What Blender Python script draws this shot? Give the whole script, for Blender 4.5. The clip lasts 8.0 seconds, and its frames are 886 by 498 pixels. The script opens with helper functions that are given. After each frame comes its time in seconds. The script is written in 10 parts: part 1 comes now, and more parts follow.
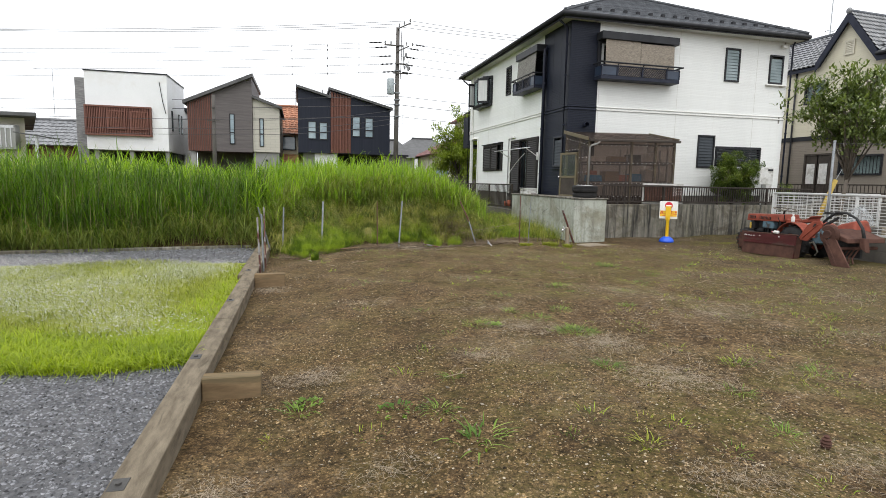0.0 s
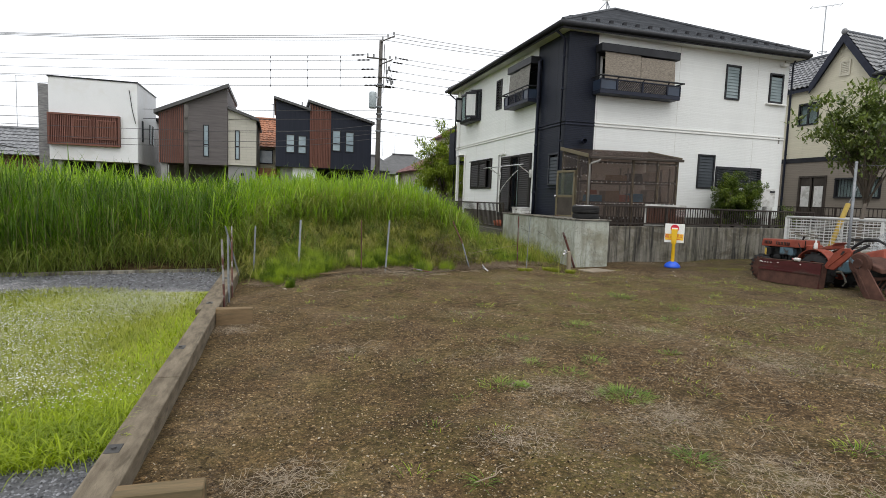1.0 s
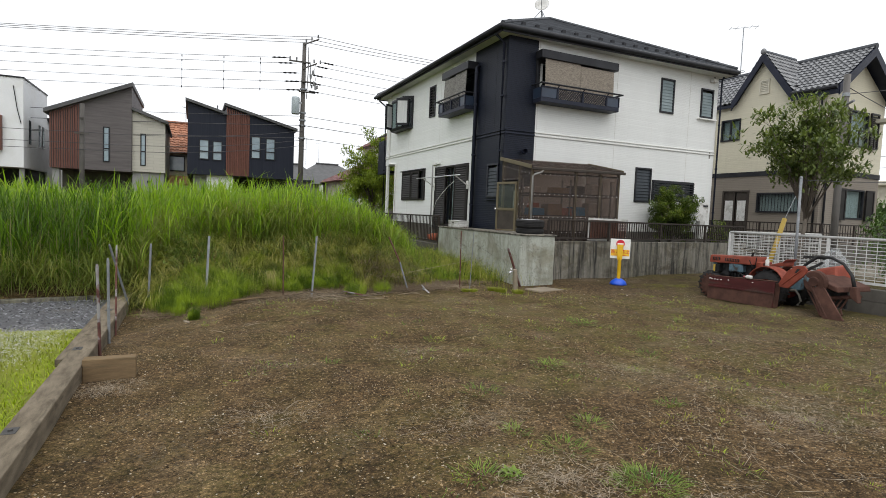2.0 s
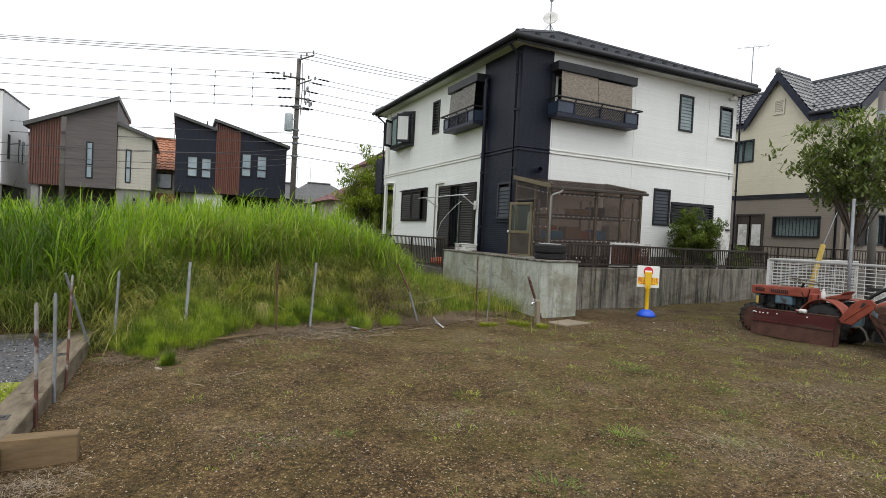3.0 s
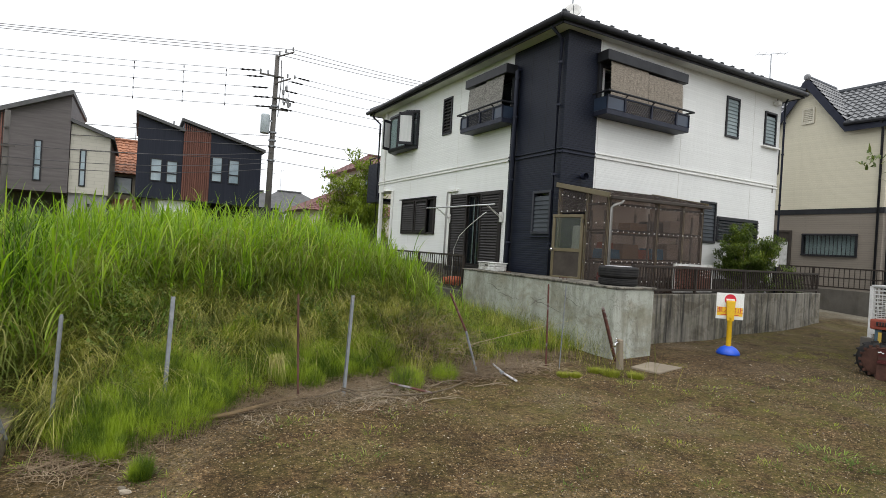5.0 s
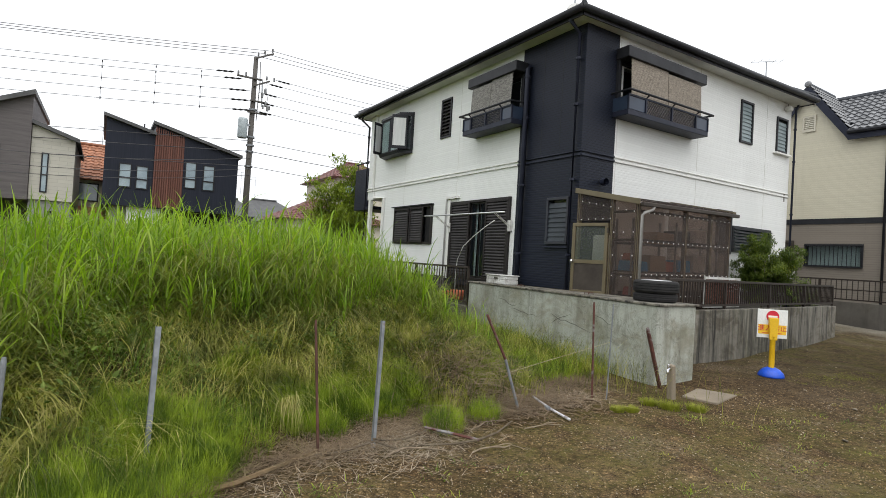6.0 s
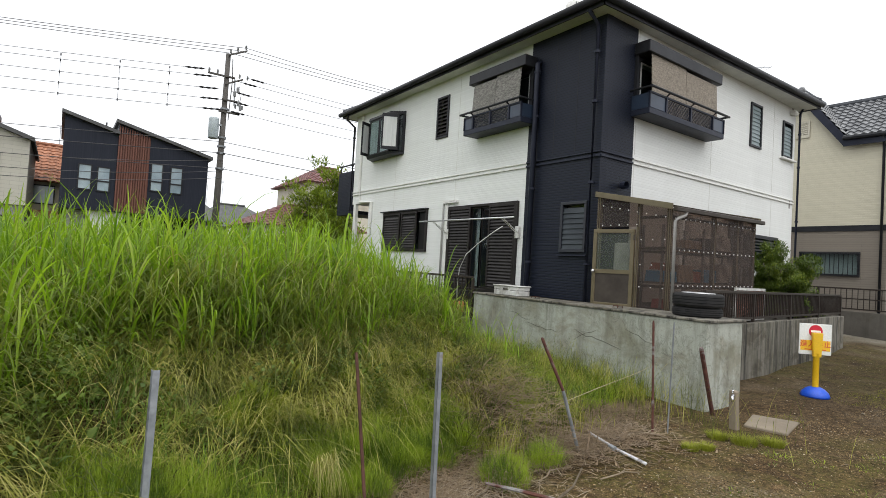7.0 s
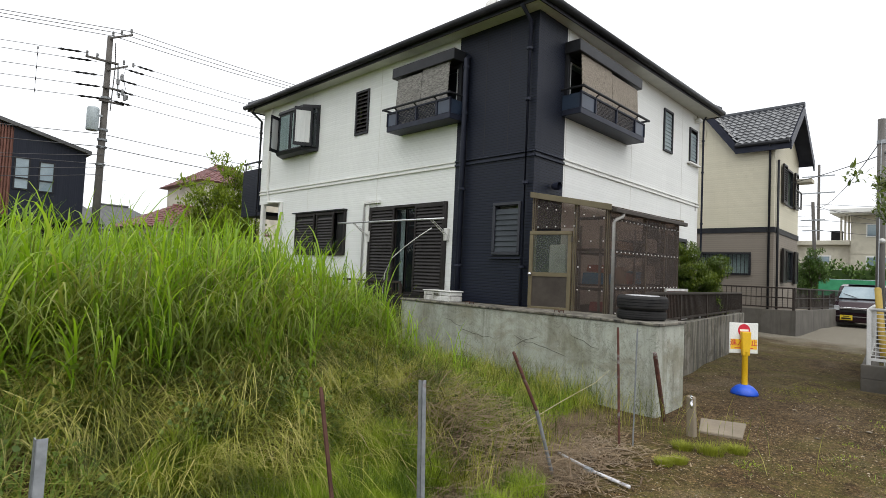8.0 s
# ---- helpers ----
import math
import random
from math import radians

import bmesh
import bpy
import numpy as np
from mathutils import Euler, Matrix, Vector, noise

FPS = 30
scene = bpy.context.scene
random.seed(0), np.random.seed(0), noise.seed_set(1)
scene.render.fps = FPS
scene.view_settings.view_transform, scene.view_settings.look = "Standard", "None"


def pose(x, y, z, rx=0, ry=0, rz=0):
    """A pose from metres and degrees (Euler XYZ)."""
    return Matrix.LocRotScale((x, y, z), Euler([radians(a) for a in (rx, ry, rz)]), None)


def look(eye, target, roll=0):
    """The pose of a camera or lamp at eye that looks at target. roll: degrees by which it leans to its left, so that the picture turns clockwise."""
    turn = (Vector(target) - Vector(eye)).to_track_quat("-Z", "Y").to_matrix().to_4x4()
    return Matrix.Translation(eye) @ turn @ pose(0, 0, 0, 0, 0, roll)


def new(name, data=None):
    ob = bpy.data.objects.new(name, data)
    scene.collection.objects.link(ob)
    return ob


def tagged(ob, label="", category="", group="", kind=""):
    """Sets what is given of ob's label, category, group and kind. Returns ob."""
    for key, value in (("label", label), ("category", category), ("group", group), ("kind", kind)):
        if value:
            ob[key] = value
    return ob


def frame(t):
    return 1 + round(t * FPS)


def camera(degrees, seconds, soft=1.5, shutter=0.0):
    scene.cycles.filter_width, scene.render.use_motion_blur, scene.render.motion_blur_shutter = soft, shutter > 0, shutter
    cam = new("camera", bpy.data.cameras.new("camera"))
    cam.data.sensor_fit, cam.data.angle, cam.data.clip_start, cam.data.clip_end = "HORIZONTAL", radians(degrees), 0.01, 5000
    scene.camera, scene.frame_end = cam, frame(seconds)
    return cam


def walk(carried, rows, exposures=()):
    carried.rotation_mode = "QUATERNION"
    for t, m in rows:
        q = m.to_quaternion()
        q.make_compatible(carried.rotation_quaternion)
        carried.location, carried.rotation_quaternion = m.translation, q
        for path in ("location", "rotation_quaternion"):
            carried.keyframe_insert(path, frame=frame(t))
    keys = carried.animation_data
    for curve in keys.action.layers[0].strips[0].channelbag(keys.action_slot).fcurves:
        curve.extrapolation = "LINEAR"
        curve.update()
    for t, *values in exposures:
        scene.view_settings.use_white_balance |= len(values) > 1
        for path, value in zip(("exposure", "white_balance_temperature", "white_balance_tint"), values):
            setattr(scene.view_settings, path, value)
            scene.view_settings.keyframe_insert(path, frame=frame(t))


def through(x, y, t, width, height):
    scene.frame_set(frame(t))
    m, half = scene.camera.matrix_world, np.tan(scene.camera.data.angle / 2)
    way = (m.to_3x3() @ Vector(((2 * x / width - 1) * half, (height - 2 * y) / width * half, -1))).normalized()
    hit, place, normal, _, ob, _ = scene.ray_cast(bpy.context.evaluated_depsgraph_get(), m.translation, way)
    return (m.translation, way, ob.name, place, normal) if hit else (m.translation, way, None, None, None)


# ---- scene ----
cam = camera(76.7, 8.0, soft=0.55)
PATH = [
    (0, (0.06, -0.022, 1.292), (0.554, 1.901, 1.055), 1.2),
    (0.5, (0.063, 0.568, 1.3), (0.564, 2.492, 1.085), 1.9),
    (1, (0.101, 1.13, 1.31), (0.671, 3.039, 1.134), 2.0),
    (1.5, (0.195, 1.71, 1.331), (0.942, 3.559, 1.182), 2.2),
    (1.7, (0.216, 1.934, 1.332), (1.005, 3.766, 1.191), 2.2),
    (2.8, (0.373, 3.234, 1.372), (1.222, 5.043, 1.301), 2.5),
    (3, (0.368, 3.474, 1.364), (1.219, 5.283, 1.312), 2.8),
    (3.5, (0.371, 4.099, 1.369), (1.245, 5.898, 1.332), 3.2),
    (4, (0.297, 4.699, 1.392), (1.189, 6.489, 1.364), 3.5),
    (4.5, (0.264, 5.292, 1.397), (1.194, 7.063, 1.386), 3.4),
    (4.7, (0.244, 5.538, 1.402), (1.184, 7.303, 1.391), 3.4),
    (5.8, (0.151, 6.788, 1.417), (1.174, 8.506, 1.443), 3.4),
    (6, (0.162, 7.032, 1.408), (1.2, 8.741, 1.442), 3.4),
    (6.5, (0.165, 7.593, 1.417), (1.261, 9.265, 1.466), 3.4),
    (7, (0.09, 8.127, 1.421), (1.222, 9.774, 1.484), 3.4),
    (7.5, (0.104, 8.573, 1.412), (1.333, 10.149, 1.494), 3.2),
    (8, (0.136, 8.877, 1.428), (1.535, 10.304, 1.519), 2.6),
]
walk(cam, [(t, look(eye, target, roll)) for t, eye, target, roll in PATH],
     [(0, 0.3), (0.6, 0.1), (1.5, -0.08), (3.5, 0.0), (5, 0.05), (6.5, 0.1), (8, 0.1)])

# ---- overcast daylight ----
world = bpy.data.worlds.new("overcast_sky")
scene.world = world
world.use_nodes = True
wt = world.node_tree
wt.nodes.clear()
sky = wt.nodes.new("ShaderNodeTexSky")
sky.sky_type, sky.sun_disc = "NISHITA", False
sky.sun_elevation, sky.sun_rotation = radians(63), radians(200)
sky.air_density, sky.dust_density, sky.ozone_density = 1.0, 6.0, 1.0
grey = wt.nodes.new("ShaderNodeHueSaturation")
grey.inputs["Saturation"].default_value = 0.25
cloud = wt.nodes.new("ShaderNodeMix")
cloud.data_type = "RGBA"
cloud.inputs["Factor"].default_value = 0.88
cloud.inputs[7].default_value = (8.3, 8.5, 8.8, 1)
back = wt.nodes.new("ShaderNodeBackground")
back.inputs["Strength"].default_value = 0.15
wout = wt.nodes.new("ShaderNodeOutputWorld")
wt.links.new(sky.outputs[0], grey.inputs["Color"])
wt.links.new(grey.outputs[0], cloud.inputs[6])
wt.links.new(cloud.outputs[2], back.inputs["Color"])
wt.links.new(back.outputs[0], wout.inputs[0])

sun = new("sun", bpy.data.lights.new("sun", "SUN"))
sun.data.energy, sun.data.angle, sun.data.color = 1.5, radians(80), (1.0, 0.97, 0.92)
sun.matrix_world = look((0, 0, 60), (60 * math.sin(radians(20)) * 0.5, 60 * math.cos(radians(20)) * 0.5, 0))

# ---- materials ----
def nodes_of(name):
    m = bpy.data.materials.new(name)
    m.use_nodes = True
    t = m.node_tree
    return m, t, t.nodes["Principled BSDF"]


def link(t, a, b):
    t.links.new(a, b)


def coords(t, scale=(1, 1, 1), kind="Object"):
    tc = t.nodes.new("ShaderNodeTexCoord")
    mp = t.nodes.new("ShaderNodeMapping")
    mp.inputs["Scale"].default_value = scale
    link(t, tc.outputs[kind], mp.inputs["Vector"])
    return mp.outputs[0]


def noise_tex(t, vec, scale, detail=5, rough=0.55, distortion=0.0):
    n = t.nodes.new("ShaderNodeTexNoise")
    n.inputs["Scale"].default_value, n.inputs["Detail"].default_value = scale, detail
    n.inputs["Roughness"].default_value, n.inputs["Distortion"].default_value = rough, distortion
    link(t, vec, n.inputs["Vector"])
    return n.outputs["Fac"]


def ramp(t, fac, stops):
    r = t.nodes.new("ShaderNodeValToRGB")
    e = r.color_ramp.elements
    while len(e) < len(stops):
        e.new(0.5)
    for el, (p, c) in zip(e, stops):
        el.position, el.color = p, ((*c, 1) if not isinstance(c, (int, float)) else (c, c, c, 1))
    link(t, fac, r.inputs[0])
    return r.outputs[0]


def mixc(t, fac, a, b, mode="MIX"):
    m = t.nodes.new("ShaderNodeMix")
    m.data_type, m.blend_type = "RGBA", mode
    for sock, val in ((0, fac), (6, a), (7, b)):
        if isinstance(val, (int, float)):
            m.inputs[sock].default_value = val
        elif isinstance(val, tuple):
            m.inputs[sock].default_value = (*val, 1)
        else:
            link(t, val, m.inputs[sock])
    return m.outputs[2]


def math_node(t, op, a, b=0.0):
    m = t.nodes.new("ShaderNodeMath")
    m.operation = op
    for i, val in enumerate((a, b)):
        if isinstance(val, (int, float)):
            m.inputs[i].default_value = val
        else:
            link(t, val, m.inputs[i])
    return m.outputs[0]


def bump(t, p, height, strength=0.4, dist=0.01):
    b = t.nodes.new("ShaderNodeBump")
    b.inputs["Strength"].default_value, b.inputs["Distance"].default_value = strength, dist
    link(t, height, b.inputs["Height"])
    link(t, b.outputs[0], p.inputs["Normal"])


def surf(name, c1, c2, scale=2.0, fine=60.0, rough=0.7, metal=0.0, relief=0.25, dist=0.004, stain=None, stain_scale=1.2,
         stretch=(1, 1, 1), island=0.0, stain_at=(0.5, 0.62), spec=0.5):
    """A surface of two close colours, with grain, optional stains and fine relief."""
    m, t, p = nodes_of(name)
    v = coords(t, stretch)
    big = noise_tex(t, v, scale, 6, 0.6)
    small = noise_tex(t, v, fine, 4, 0.6)
    col = ramp(t, big, [(0.3, c1), (0.7, c2)])
    col = mixc(t, 0.35, col, ramp(t, small, [(0.25, 0.55), (0.75, 1.25)]), "MULTIPLY")
    if stain:
        sv = noise_tex(t, v, stain_scale, 8, 0.65, 0.4)
        col = mixc(t, ramp(t, sv, [(stain_at[0], 0.0), (stain_at[1], 1.0)]), col, stain)
    if island:
        g = t.nodes.new("ShaderNodeNewGeometry")
        o = t.nodes.new("ShaderNodeObjectInfo")
        r = math_node(t, "FRACT", math_node(t, "ADD", g.outputs["Random Per Island"], o.outputs["Random"]))
        col = mixc(t, 1.0, col, ramp(t, r, [(0.0, 1 - island), (1.0, 1 + island)]), "MULTIPLY")
    link(t, col, p.inputs["Base Color"])
    link(t, ramp(t, small, [(0.2, max(rough - 0.1, 0)), (0.8, min(rough + 0.1, 1))]), p.inputs["Roughness"])
    p.inputs["Metallic"].default_value = metal
    p.inputs["Specular IOR Level"].default_value = spec
    bump(t, p, mixc(t, 0.5, small, big), relief, dist)
    return m


def siding(name, base, joint, width=0.45, height=0.055, rough=0.6, dirt=None, deep=0.006):
    """Pressed siding boards: shallow brick-like courses with soft dirt."""
    m, t, p = nodes_of(name)
    tc = t.nodes.new("ShaderNodeTexCoord")
    sep = t.nodes.new("ShaderNodeSeparateXYZ")
    link(t, tc.outputs["Object"], sep.inputs[0])
    com = t.nodes.new("ShaderNodeCombineXYZ")
    link(t, math_node(t, "ADD", sep.outputs[0], sep.outputs[1]), com.inputs[0])
    link(t, sep.outputs[2], com.inputs[1])
    br = t.nodes.new("ShaderNodeTexBrick")
    br.inputs["Scale"].default_value = 1.0
    br.inputs["Brick Width"].default_value, br.inputs["Row Height"].default_value = width, height
    br.inputs["Mortar Size"].default_value, br.inputs["Mortar Smooth"].default_value = 0.006, 0.4
    br.inputs["Color1"].default_value = (*base, 1)
    br.inputs["Color2"].default_value = (*[c * 0.94 for c in base], 1)
    br.inputs["Mortar"].default_value = (*joint, 1)
    link(t, com.outputs[0], br.inputs["Vector"])
    v = coords(t, (1, 1, 0.35))
    n = noise_tex(t, v, 0.9, 7, 0.65)
    f = noise_tex(t, coords(t), 90, 4, 0.6)
    col = mixc(t, 0.3, br.outputs["Color"], ramp(t, n, [(0.3, 0.82), (0.7, 1.08)]), "MULTIPLY")
    if dirt:
        drip = noise_tex(t, coords(t, (6, 6, 0.25)), 1.0, 6, 0.6)
        col = mixc(t, ramp(t, drip, [(0.58, 0.0), (0.8, 0.5)]), col, dirt)
    link(t, col, p.inputs["Base Color"])
    p.inputs["Roughness"].default_value = rough
    p.inputs["Specular IOR Level"].default_value = 0.25
    h = mixc(t, 0.25, math_node(t, "SUBTRACT", 1.0, br.outputs["Fac"]), f)
    bump(t, p, h, 0.7, deep)
    return m


def leaf_mat(name, dark, light, rough=0.5, through=0.35, tip=None, patch=1.6, clump=0.4):
    """Thin leaves: colour from plant to plant, some light through them."""
    m, t, p = nodes_of(name)
    g = t.nodes.new("ShaderNodeNewGeometry")
    n = ramp(t, noise_tex(t, coords(t), patch, 4), [(0.3 + 0.15 * (clump > 0.5), 0.0), (0.7 - 0.13 * (clump > 0.5), 1.0)])
    mixr = math_node(t, "ADD", math_node(t, "MULTIPLY", g.outputs["Random Per Island"], 1 - clump), math_node(t, "MULTIPLY", n, clump))
    stops = [(0.1, dark), (0.75, light)] + ([(0.97, tip)] if tip else [])
    col = ramp(t, mixr, stops)
    link(t, col, p.inputs["Base Color"])
    p.inputs["Roughness"].default_value = rough
    p.inputs["Specular IOR Level"].default_value = 0.35
    tr = t.nodes.new("ShaderNodeBsdfTranslucent")
    link(t, mixc(t, 1.0, col, (1.15, 1.25, 0.55), "MULTIPLY"), tr.inputs["Color"])
    mx = t.nodes.new("ShaderNodeMixShader")
    mx.inputs[0].default_value = through
    link(t, p.outputs[0], mx.inputs[1])
    link(t, tr.outputs[0], mx.inputs[2])
    link(t, mx.outputs[0], t.nodes["Material Output"].inputs[0])
    return m


def glass(name, tint=(0.85, 0.92, 0.92), rough=0.02, clear=0.8):
    """A thin pane: mostly clear, with a glossy face."""
    m, t, p = nodes_of(name)
    p.inputs["Base Color"].default_value = (0.02, 0.025, 0.03, 1)
    p.inputs["Roughness"].default_value, p.inputs["IOR"].default_value = rough, 1.52
    p.inputs["Specular IOR Level"].default_value = 0.9
    tr = t.nodes.new("ShaderNodeBsdfTransparent")
    tr.inputs["Color"].default_value = (*tint, 1)
    mx = t.nodes.new("ShaderNodeMixShader")
    mx.inputs[0].default_value = clear
    link(t, p.outputs[0], mx.inputs[1])
    link(t, tr.outputs[0], mx.inputs[2])
    link(t, mx.outputs[0], t.nodes["Material Output"].inputs[0])
    return m


def plastic_sheet(name, tint, body, clear=0.5):
    """Smoke-brown corrugated sheet that shows things behind it dimly."""
    m, t, p = nodes_of(name)
    v = coords(t)
    n = noise_tex(t, v, 3, 6, 0.6)
    link(t, mixc(t, ramp(t, n, [(0.3, 0.0), (0.75, 1.0)]), body, tuple(c * 1.5 for c in body)), p.inputs["Base Color"])
    p.inputs["Roughness"].default_value = 0.25
    tr = t.nodes.new("ShaderNodeBsdfTransparent")
    tr.inputs["Color"].default_value = (*tint, 1)
    mx = t.nodes.new("ShaderNodeMixShader")
    mx.inputs[0].default_value = clear
    link(t, p.outputs[0], mx.inputs[1])
    link(t, tr.outputs[0], mx.inputs[2])
    link(t, mx.outputs[0], t.nodes["Material Output"].inputs[0])
    return m


def concrete(name, light, dark, moss, streak=0.5, joints=False):
    """Cast concrete with clouding, dark water streaks, green film and pores."""
    m, t, p = nodes_of(name)
    v = coords(t)
    cloud_n = noise_tex(t, v, 1.3, 8, 0.65, 0.3)
    fine = noise_tex(t, v, 70, 5, 0.65)
    st = noise_tex(t, coords(t, (5.5, 5.5, 0.28)), 1.0, 6, 0.6, 0.2)
    col = ramp(t, cloud_n, [(0.28, dark), (0.62, light)])
    col = mixc(t, math_node(t, "MULTIPLY", ramp(t, st, [(0.5, 0.0), (0.66, streak)]), ramp(t, noise_tex(t, v, 0.8, 5, 0.6), [(0.35, 0.1), (0.6, 1.0)])), col, tuple(c * 0.25 for c in dark))
    ms = noise_tex(t, coords(t, (1, 1, 0.6)), 2.3, 7, 0.7, 0.6)
    col = mixc(t, ramp(t, ms, [(0.55, 0.0), (0.72, 0.6)]), col, moss)
    col = mixc(t, 0.35, col, ramp(t, fine, [(0.2, 0.6), (0.8, 1.2)]), "MULTIPLY")
    link(t, col, p.inputs["Base Color"])
    p.inputs["Roughness"].default_value = 0.85
    bump(t, p, mixc(t, 0.4, fine, cloud_n), 0.45, 0.006)
    return m


def old_concrete(name, base, bloom, black, streak, mottle=0.4, crack_at=0.5, fine_run=5.5):
    """Old shuttered concrete: pale lime bloom in ragged patches, black water runs, olive film, hairline cracks."""
    m, t, p = nodes_of(name)
    v = coords(t)
    fine = noise_tex(t, v, 85, 5, 0.7)
    mott = noise_tex(t, v, 9, 8, 0.72)
    col = mixc(t, 1.0, base, ramp(t, mott, [(0.28, 1 - 1.1 * mottle), (0.5, 0.98), (0.72, 1 + 0.9 * mottle)]), "MULTIPLY")
    patch = noise_tex(t, coords(t, (0.7, 0.7, 1.3)), 1.5, 9, 0.72, 0.9)
    col = mixc(t, ramp(t, patch, [(0.42, 0.0), (0.54, 0.9)]), col, mixc(t, 1.0, bloom, ramp(t, mott, [(0.3, 1 - 0.6 * mottle), (0.7, 1 + 0.4 * mottle)]), "MULTIPLY"))
    film = noise_tex(t, v, 0.9, 7, 0.7, 0.5)
    col = mixc(t, ramp(t, film, [(0.52, 0.0), (0.68, 0.55)]), col, (0.15, 0.145, 0.085))
    run = noise_tex(t, coords(t, (fine_run, fine_run, 0.55)), 1.0, 8, 0.7, 0.4)
    broad = noise_tex(t, coords(t, (1, 1, 0.5)), 1.1, 5, 0.6)
    col = mixc(t, math_node(t, "MULTIPLY", ramp(t, run, [(0.43, 0.0), (0.62, min(streak, 1.0))]), ramp(t, broad, [(0.36 - 0.06 * (streak > 1), 0.1 + 0.2 * (streak > 1)), (0.54, 1.0)])), col, black)
    w = noise_tex(t, v, 2.6, 8, 0.7, 1.2)
    crack = ramp(t, math_node(t, "ABSOLUTE", math_node(t, "SUBTRACT", w, 0.5)), [(0.0, 1.0), (0.012, 0.0)])
    col = mixc(t, math_node(t, "MULTIPLY", crack, ramp(t, broad, [(crack_at, 0.0), (crack_at + 0.1, 0.6)])), col, (0.07, 0.068, 0.055))
    col = mixc(t, 0.5, col, ramp(t, fine, [(0.25, 0.55), (0.75, 1.3)]), "MULTIPLY")
    link(t, col, p.inputs["Base Color"])
    p.inputs["Roughness"].default_value = 0.88
    bump(t, p, mixc(t, 0.5, fine, mott), 0.5, 0.008)
    return m


def crumbs(t, v, scale, sharp=0.5):
    """Grains that can be told apart: a random value for each and its distance from the middle."""
    vor = t.nodes.new("ShaderNodeTexVoronoi")
    vor.inputs["Scale"].default_value = scale
    link(t, v, vor.inputs["Vector"])
    sep = t.nodes.new("ShaderNodeSeparateColor")
    link(t, vor.outputs["Color"], sep.inputs[0])
    return sep.outputs[0], vor.outputs["Distance"]


def ground_mat():
    """Bare crumbly soil with moss film, dry litter and grit; gravelled further down the drive."""
    m, t, p = nodes_of("soil")
    v = coords(t)
    sx = t.nodes.new("ShaderNodeSeparateXYZ")
    link(t, v, sx.inputs[0])
    big = noise_tex(t, v, 0.32, 6, 0.6, 0.3)
    mid = noise_tex(t, v, 1.5, 9, 0.72, 0.3)
    fine = noise_tex(t, v, 14, 6, 0.75)
    grit = noise_tex(t, v, 230, 3, 0.6)
    lump = noise_tex(t, v, 4.5, 7, 0.75, 0.3)
    r1, d1 = crumbs(t, v, 62)
    r2, d2 = crumbs(t, v, 140)
    col = ramp(t, mid, [(0.33, (0.066, 0.042, 0.02)), (0.5, (0.115, 0.073, 0.034)), (0.68, (0.19, 0.13, 0.069))])
    # The soil gets darker with x, away from the kerb.
    darkening = ramp(t, math_node(t, "DIVIDE", math_node(t, "ADD", sx.outputs[0], math_node(t, "MULTIPLY", mid, 5.0)), 20.0), [(0.38, 0.0), (0.55, 0.6)])
    col = mixc(t, darkening, col, (0.078, 0.057, 0.034))
    # grain and crumbs; the shade in gaps and holes is painted dark
    col = mixc(t, 0.95, col, ramp(t, fine, [(0.34, 0.42), (0.52, 0.97), (0.67, 1.5)]), "MULTIPLY")
    col = mixc(t, 0.9, col, ramp(t, lump, [(0.36, 0.8), (0.5, 0.98), (0.64, 1.2)]), "MULTIPLY")
    col = mixc(t, 1.0, col, ramp(t, r1, [(0.0, 0.45), (0.14, 0.6), (0.2, 0.95), (0.82, 1.0), (0.88, 1.4), (1.0, 1.8)]), "MULTIPLY")
    col = mixc(t, 1.0, col, ramp(t, r2, [(0.0, 0.55), (0.3, 0.9), (0.85, 1.05), (0.92, 1.5), (1.0, 1.9)]), "MULTIPLY")
    col = mixc(t, 0.4, col, ramp(t, d1, [(0.25, 1.1), (0.6, 0.4)]), "MULTIPLY")
    holes = noise_tex(t, v, 30, 8, 0.8, 0.5)
    col = mixc(t, 0.7, col, ramp(t, holes, [(0.36, 0.35), (0.46, 0.95), (0.6, 1.05), (0.68, 1.4)]), "MULTIPLY")
    col = mixc(t, 0.5, col, ramp(t, grit, [(0.35, 0.4), (0.65, 1.6)]), "MULTIPLY")
    # moss film, mostly on the half of the yard away from the kerb
    side = ramp(t, math_node(t, "DIVIDE", math_node(t, "ADD", sx.outputs[0], math_node(t, "MULTIPLY", mid, 3.0)), 10.0), [(0.15, 0.3), (0.40, 1.0)])
    mossf = math_node(t, "MULTIPLY", ramp(t, big, [(0.36, 0.0), (0.5, 1.0)]), ramp(t, noise_tex(t, v, 2.2, 7, 0.7, 0.4), [(0.40, 0.0), (0.6, 0.7)]))
    mossf = math_node(t, "MULTIPLY", mossf, ramp(t, holes, [(0.38, 0.2), (0.55, 1.0)]))
    col = mixc(t, math_node(t, "MULTIPLY", mossf, side), col, mixc(t, 0.8, (0.098, 0.095, 0.021), ramp(t, fine, [(0.34, 0.55), (0.67, 1.35)]), "MULTIPLY"))
    litter = math_node(t, "MULTIPLY", ramp(t, noise_tex(t, v, 0.8, 5, 0.6, 0.5), [(0.52, 0.0), (0.66, 1.0)]), ramp(t, noise_tex(t, v, 42, 6, 0.8, 0.3), [(0.48, 0.0), (0.6, 0.6)]))
    col = mixc(t, litter, col, (0.28, 0.225, 0.165))
    far = math_node(t, "ADD", sx.outputs[0], math_node(t, "MULTIPLY", noise_tex(t, v, 1.1, 5), 3.0))
    gfac = ramp(t, math_node(t, "DIVIDE", far, 30.0), [(0.57, 0.0), (0.62, 1.0)])
